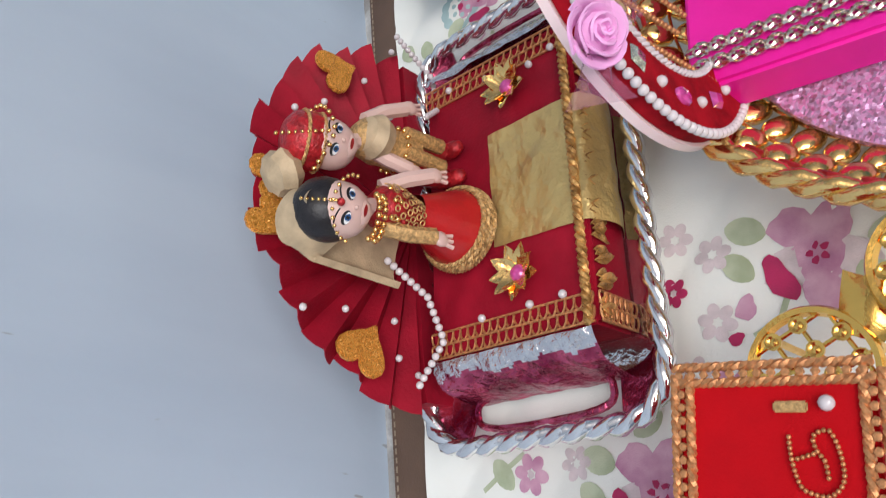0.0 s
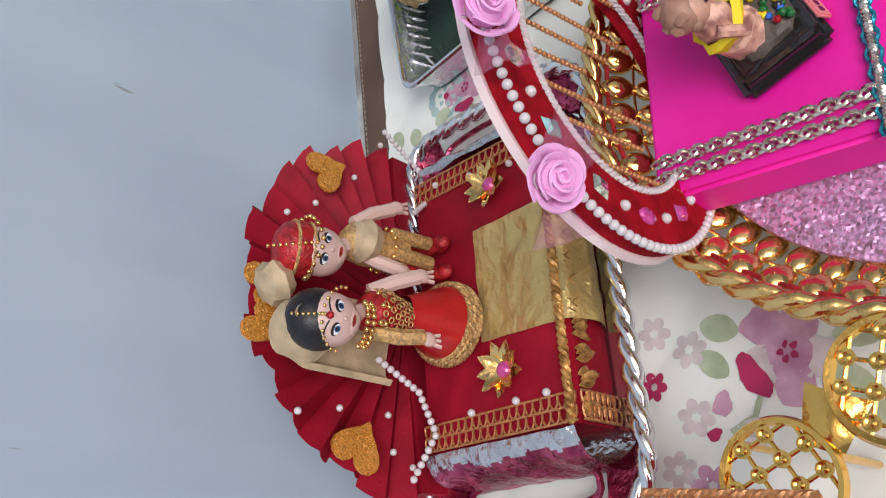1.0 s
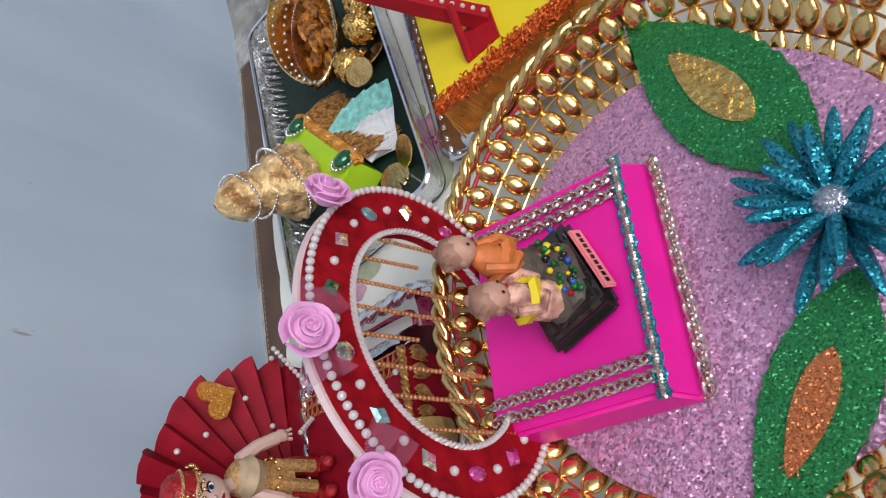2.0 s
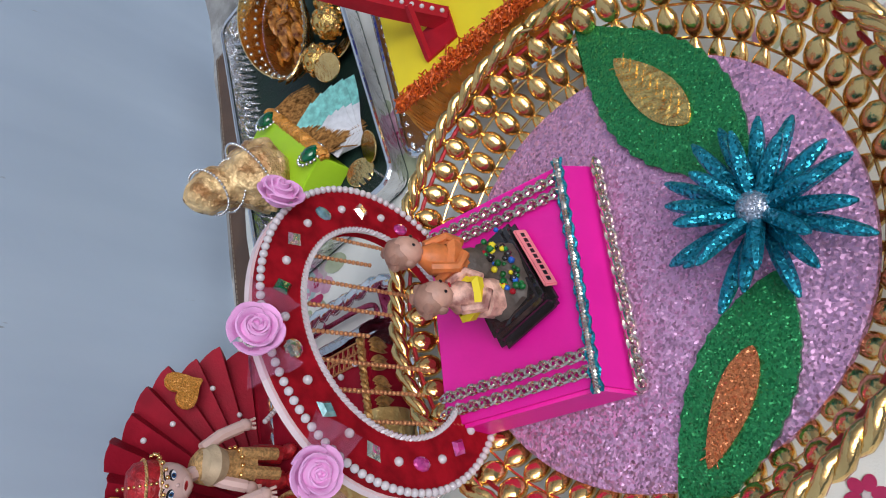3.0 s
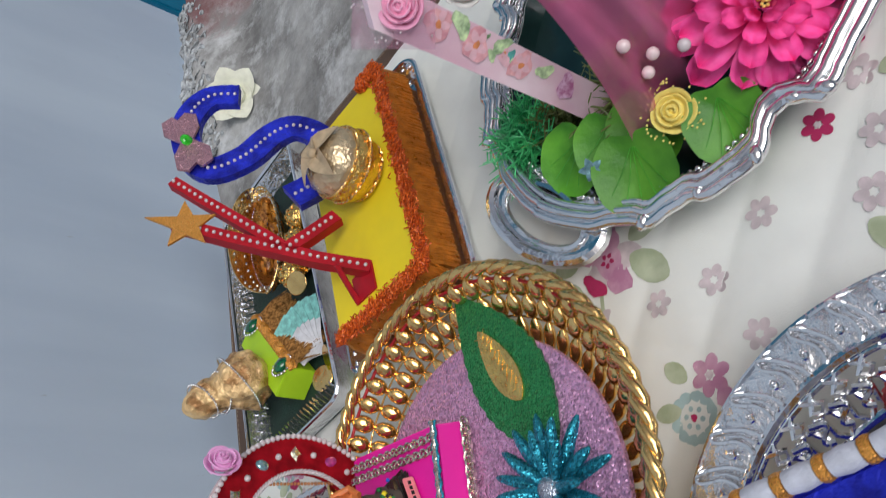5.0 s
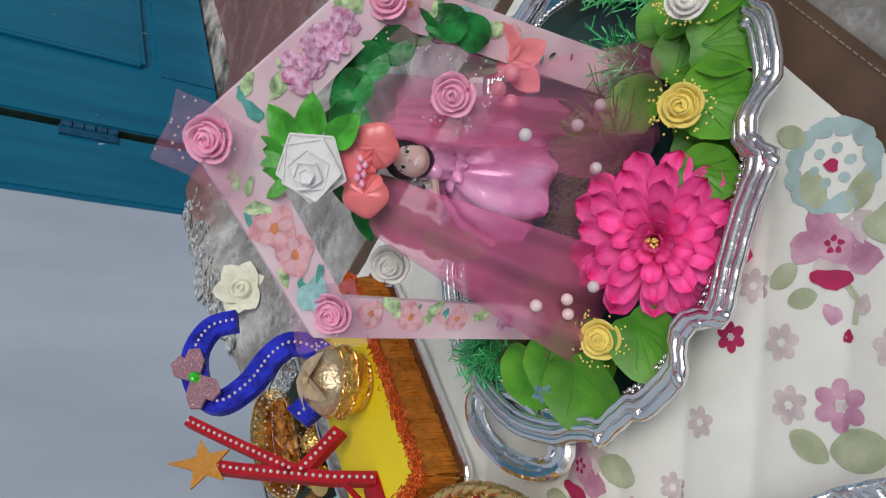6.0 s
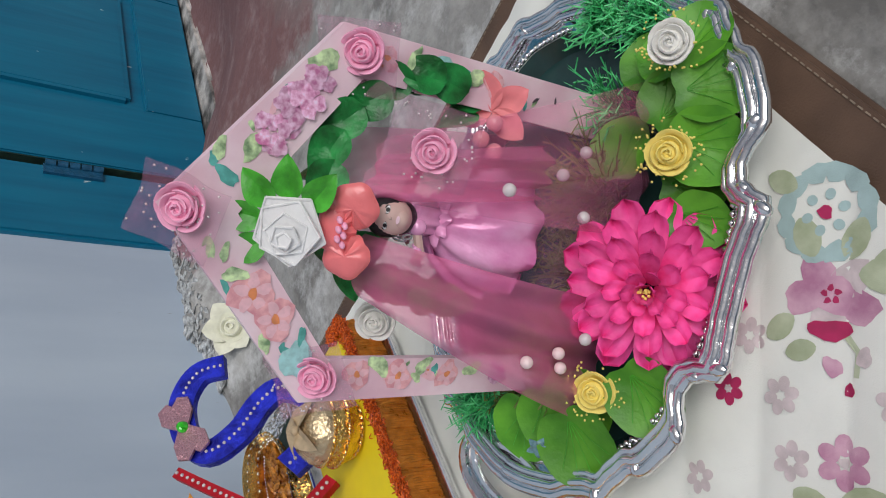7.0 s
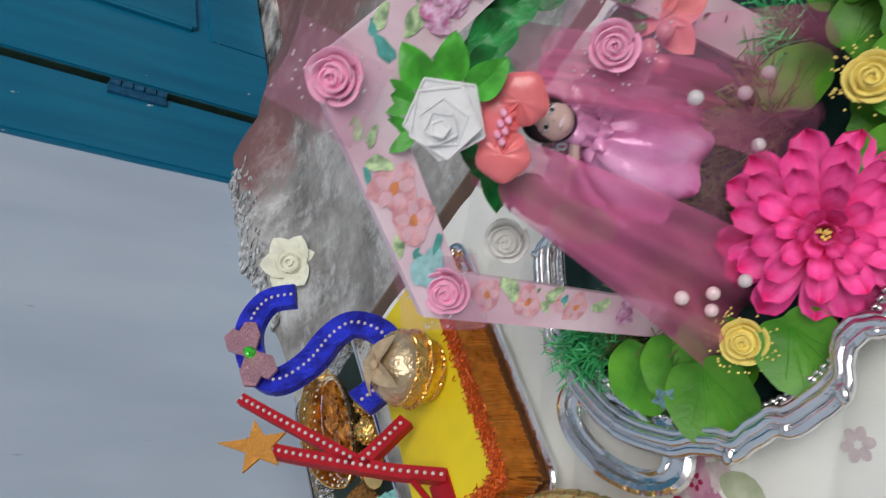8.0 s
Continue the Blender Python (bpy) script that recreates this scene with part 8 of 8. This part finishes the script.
# ---- red card and gold lattice ornament ----
card = thing("red_card_box", "bright red felt box with copper bead border and motif", "box", (-0.06, 0.12, 0.001))
CB = frame_at((0.012, 0.147, 0.092), (-0.02, 0, 1), (-0.2, -0.98, 0))
bm = bm_new()
block(bm, (0.004, -0.150, -0.090), (0.058, -0.030, 0.017), CB, bevel=0.0015)
part("box_body", bm, M["red_felt"], card)
bm = bm_new()
block(bm, (0.001, -0.159, 0.018), (0.061, -0.001, 0.024), CB, bevel=0.0015)
part("felt_body", bm, M["red_felt"], card)
for a, b in (((0, 0), (0.061, 0)), ((0.003, 0), (0.003, -0.16)), ((0.061, 0), (0.061, -0.16)), ((0, -0.16), (0.061, -0.16))):
    bm = bm_new()
    p, q = CB @ Vector((*a, 0.0245)), CB @ Vector((*b, 0.0245))
    side = (q - p).cross(Vector((0, 0, 1))).normalized() * 0.0026
    for s in (-1, 1):
        rope(bm, [p + side * s, p.lerp(q, 0.5) + side * s, q + side * s], 0.0006, 0.0012, 0.005, 2)
    n = int((q - p).length / 0.0042)
    for k in range(n):
        c = p.lerp(q, (k + 0.5) / n)
        ball(bm, c + Vector((0, 0, 0.0008)), 0.0016, 1, (1, 1, 0.7))
    part("bead_border", bm, M["lace"], card)
bm = bm_new()
pts = [CB @ Vector((x, y, 0.0252)) for x, y in curve_path([(0.0368, -0.0194), (0.0372, -0.0257), (0.0392, -0.0331), (0.0423, -0.0353), (0.0474, -0.0358), (0.0512, -0.0316), (0.0510, -0.0244), (0.0484, -0.0176), (0.0439, -0.0189), (0.0444, -0.0230), (0.0466, -0.0262), (0.0473, -0.0318)], 5)]
pearl_line(bm, pts, 0.00085, 1.9)
pearl_line(bm, [CB @ Vector((0.0389, -0.0257, 0.0252)), CB @ Vector((0.0440, -0.0240, 0.0252))], 0.00085, 1.9)
tagged(part("beaded_motif", bm, M["lace"], card, "copper bead motif"), kind="stuff")
bm = bm_new()
block(bm, (0.0326, -0.0122, 0.0245), (0.0429, -0.0088, 0.0258), CB, bevel=0.0006)
part("gold_bar", bm, M["gold_brocade"], card)
pearl(card, CB @ Vector((0.0483, -0.0095, 0.0256)), 0.0025)

M["gold_yellow"] = mat("yellow gold metal", (0.88, 0.53, 0.13), 0.16, 0.95, 0.10, 60, 0.10, 200)
orn = thing("lattice_ornament", "gold metal ornament of two beaded lattice discs", "ornament", (0.035, 0.105, 0.001))
for cx, cy, cz, rot in ((0.017, 0.122, 0.050, 20), (0.042, 0.068, 0.056, 65)):
    m = pose(cx, cy, cz, 0, 0, rot)
    bm = bm_new()
    R = 0.0245
    lathe(bm, [(R - 0.0030, -0.002), (R + 0.0005, -0.003), (R + 0.0012, 0.000), (R, 0.0028), (R - 0.0022, 0.0022), (R - 0.0030, -0.002)], 44, m)
    disc = part("disc_rim", bm, M["gold_yellow"], orn)
    bm = bm_new()
    for k in (-1.5, -0.5, 0.5, 1.5):
        o = k * 0.0115
        h = math.sqrt(R * R - o * o)
        tube(bm, [m @ Vector((o, -h, 0)), m @ Vector((o, h, 0))], 0.0010, 5)
        tube(bm, [m @ Vector((-h, o, 0)), m @ Vector((h, o, 0))], 0.0010, 5)
    part("lattice", bm, M["gold_yellow"], disc)
    for i in range(4):
        for j in range(4):
            x, y = (i - 1.5) * 0.0115, (j - 1.5) * 0.0115
            if math.hypot(x, y) < R - 0.003:
                bm = bm_new()
                lathe(bm, [(0.0, -0.0010), (0.0034, 0.0), (0.0036, 0.0016), (0.0028, 0.0016), (0.0016, 0.0006), (0.0, 0.0012)], 12, m @ Matrix.Translation((x, y, 0.0004)))
                part("bead_cup", bm, M["gold_yellow"], disc)
    for i in range(3):
        a = radians(120 * i + 20)
        bm = bm_new()
        tube(bm, [m @ Vector((R * math.cos(a), R * math.sin(a), 0)), m @ Vector((R * math.cos(a), R * math.sin(a), 0.001 - cz))], 0.0018, 6)
        part("foot", bm, M["gold_yellow"], disc)
bm = bm_new()
pm = frame_at((0.033, 0.098, 0.050), (-0.3, 0.1, 1), (0.55, 0.83, 0))


def plate(u, v):
    return pm @ Vector((0.010 * (u - 0.5) * 2 * (0.8 + 0.5 * v), 0.022 * (0.4 - v), 0.004 * math.cos(3 * (u - 0.5)) - 0.006 * v * v))


grid(bm, plate, 12, 14)
solidify(bm, 0.0012)
part("curved_plate", bm, M["gold_yellow"], orn)

# ---- white rose lying on the floor ----
wr = thing("fallen_white_rose", "cream fabric rose lying on the cement floor near the wall", "flower", (0.955, 0.335, 0.0))
m = frame_at((0.955, 0.335, ground_z(0.955, 0.335) + 0.006), (-0.5, -0.7, 0.7))
M["cream_rose"] = mat("cream fabric rose", (0.78, 0.78, 0.64), 0.7, 0.0, 0.1, 60, 0.2, 400)
rose("rose_head", "cream_rose", wr, m, 0.026, 41, rings=((2, 0.25), (3, 0.55), (4, 0.95)))
for k in range(6):
    bm = bm_new()
    leaf_bm(bm, m @ pose(0, 0, 0.002, 0, -14 - 8 * (k % 2), k * 60 + 15), 0.050, 0.040, fold=0.25, droop=-0.1, tip=-1.2, n=10)
    part("open_petal", bm, M["cream_rose"], wr)
bm = bm_new()
for a in (30, 200):
    leaf_bm(bm, m @ pose(0, 0, -0.002, 0, 10, a), 0.046, 0.020, n=8)
part("sepal", bm, mat("pale green sepal", (0.46, 0.52, 0.34), 0.7, 0.0, 0.1, 60, 0.2, 400), wr)
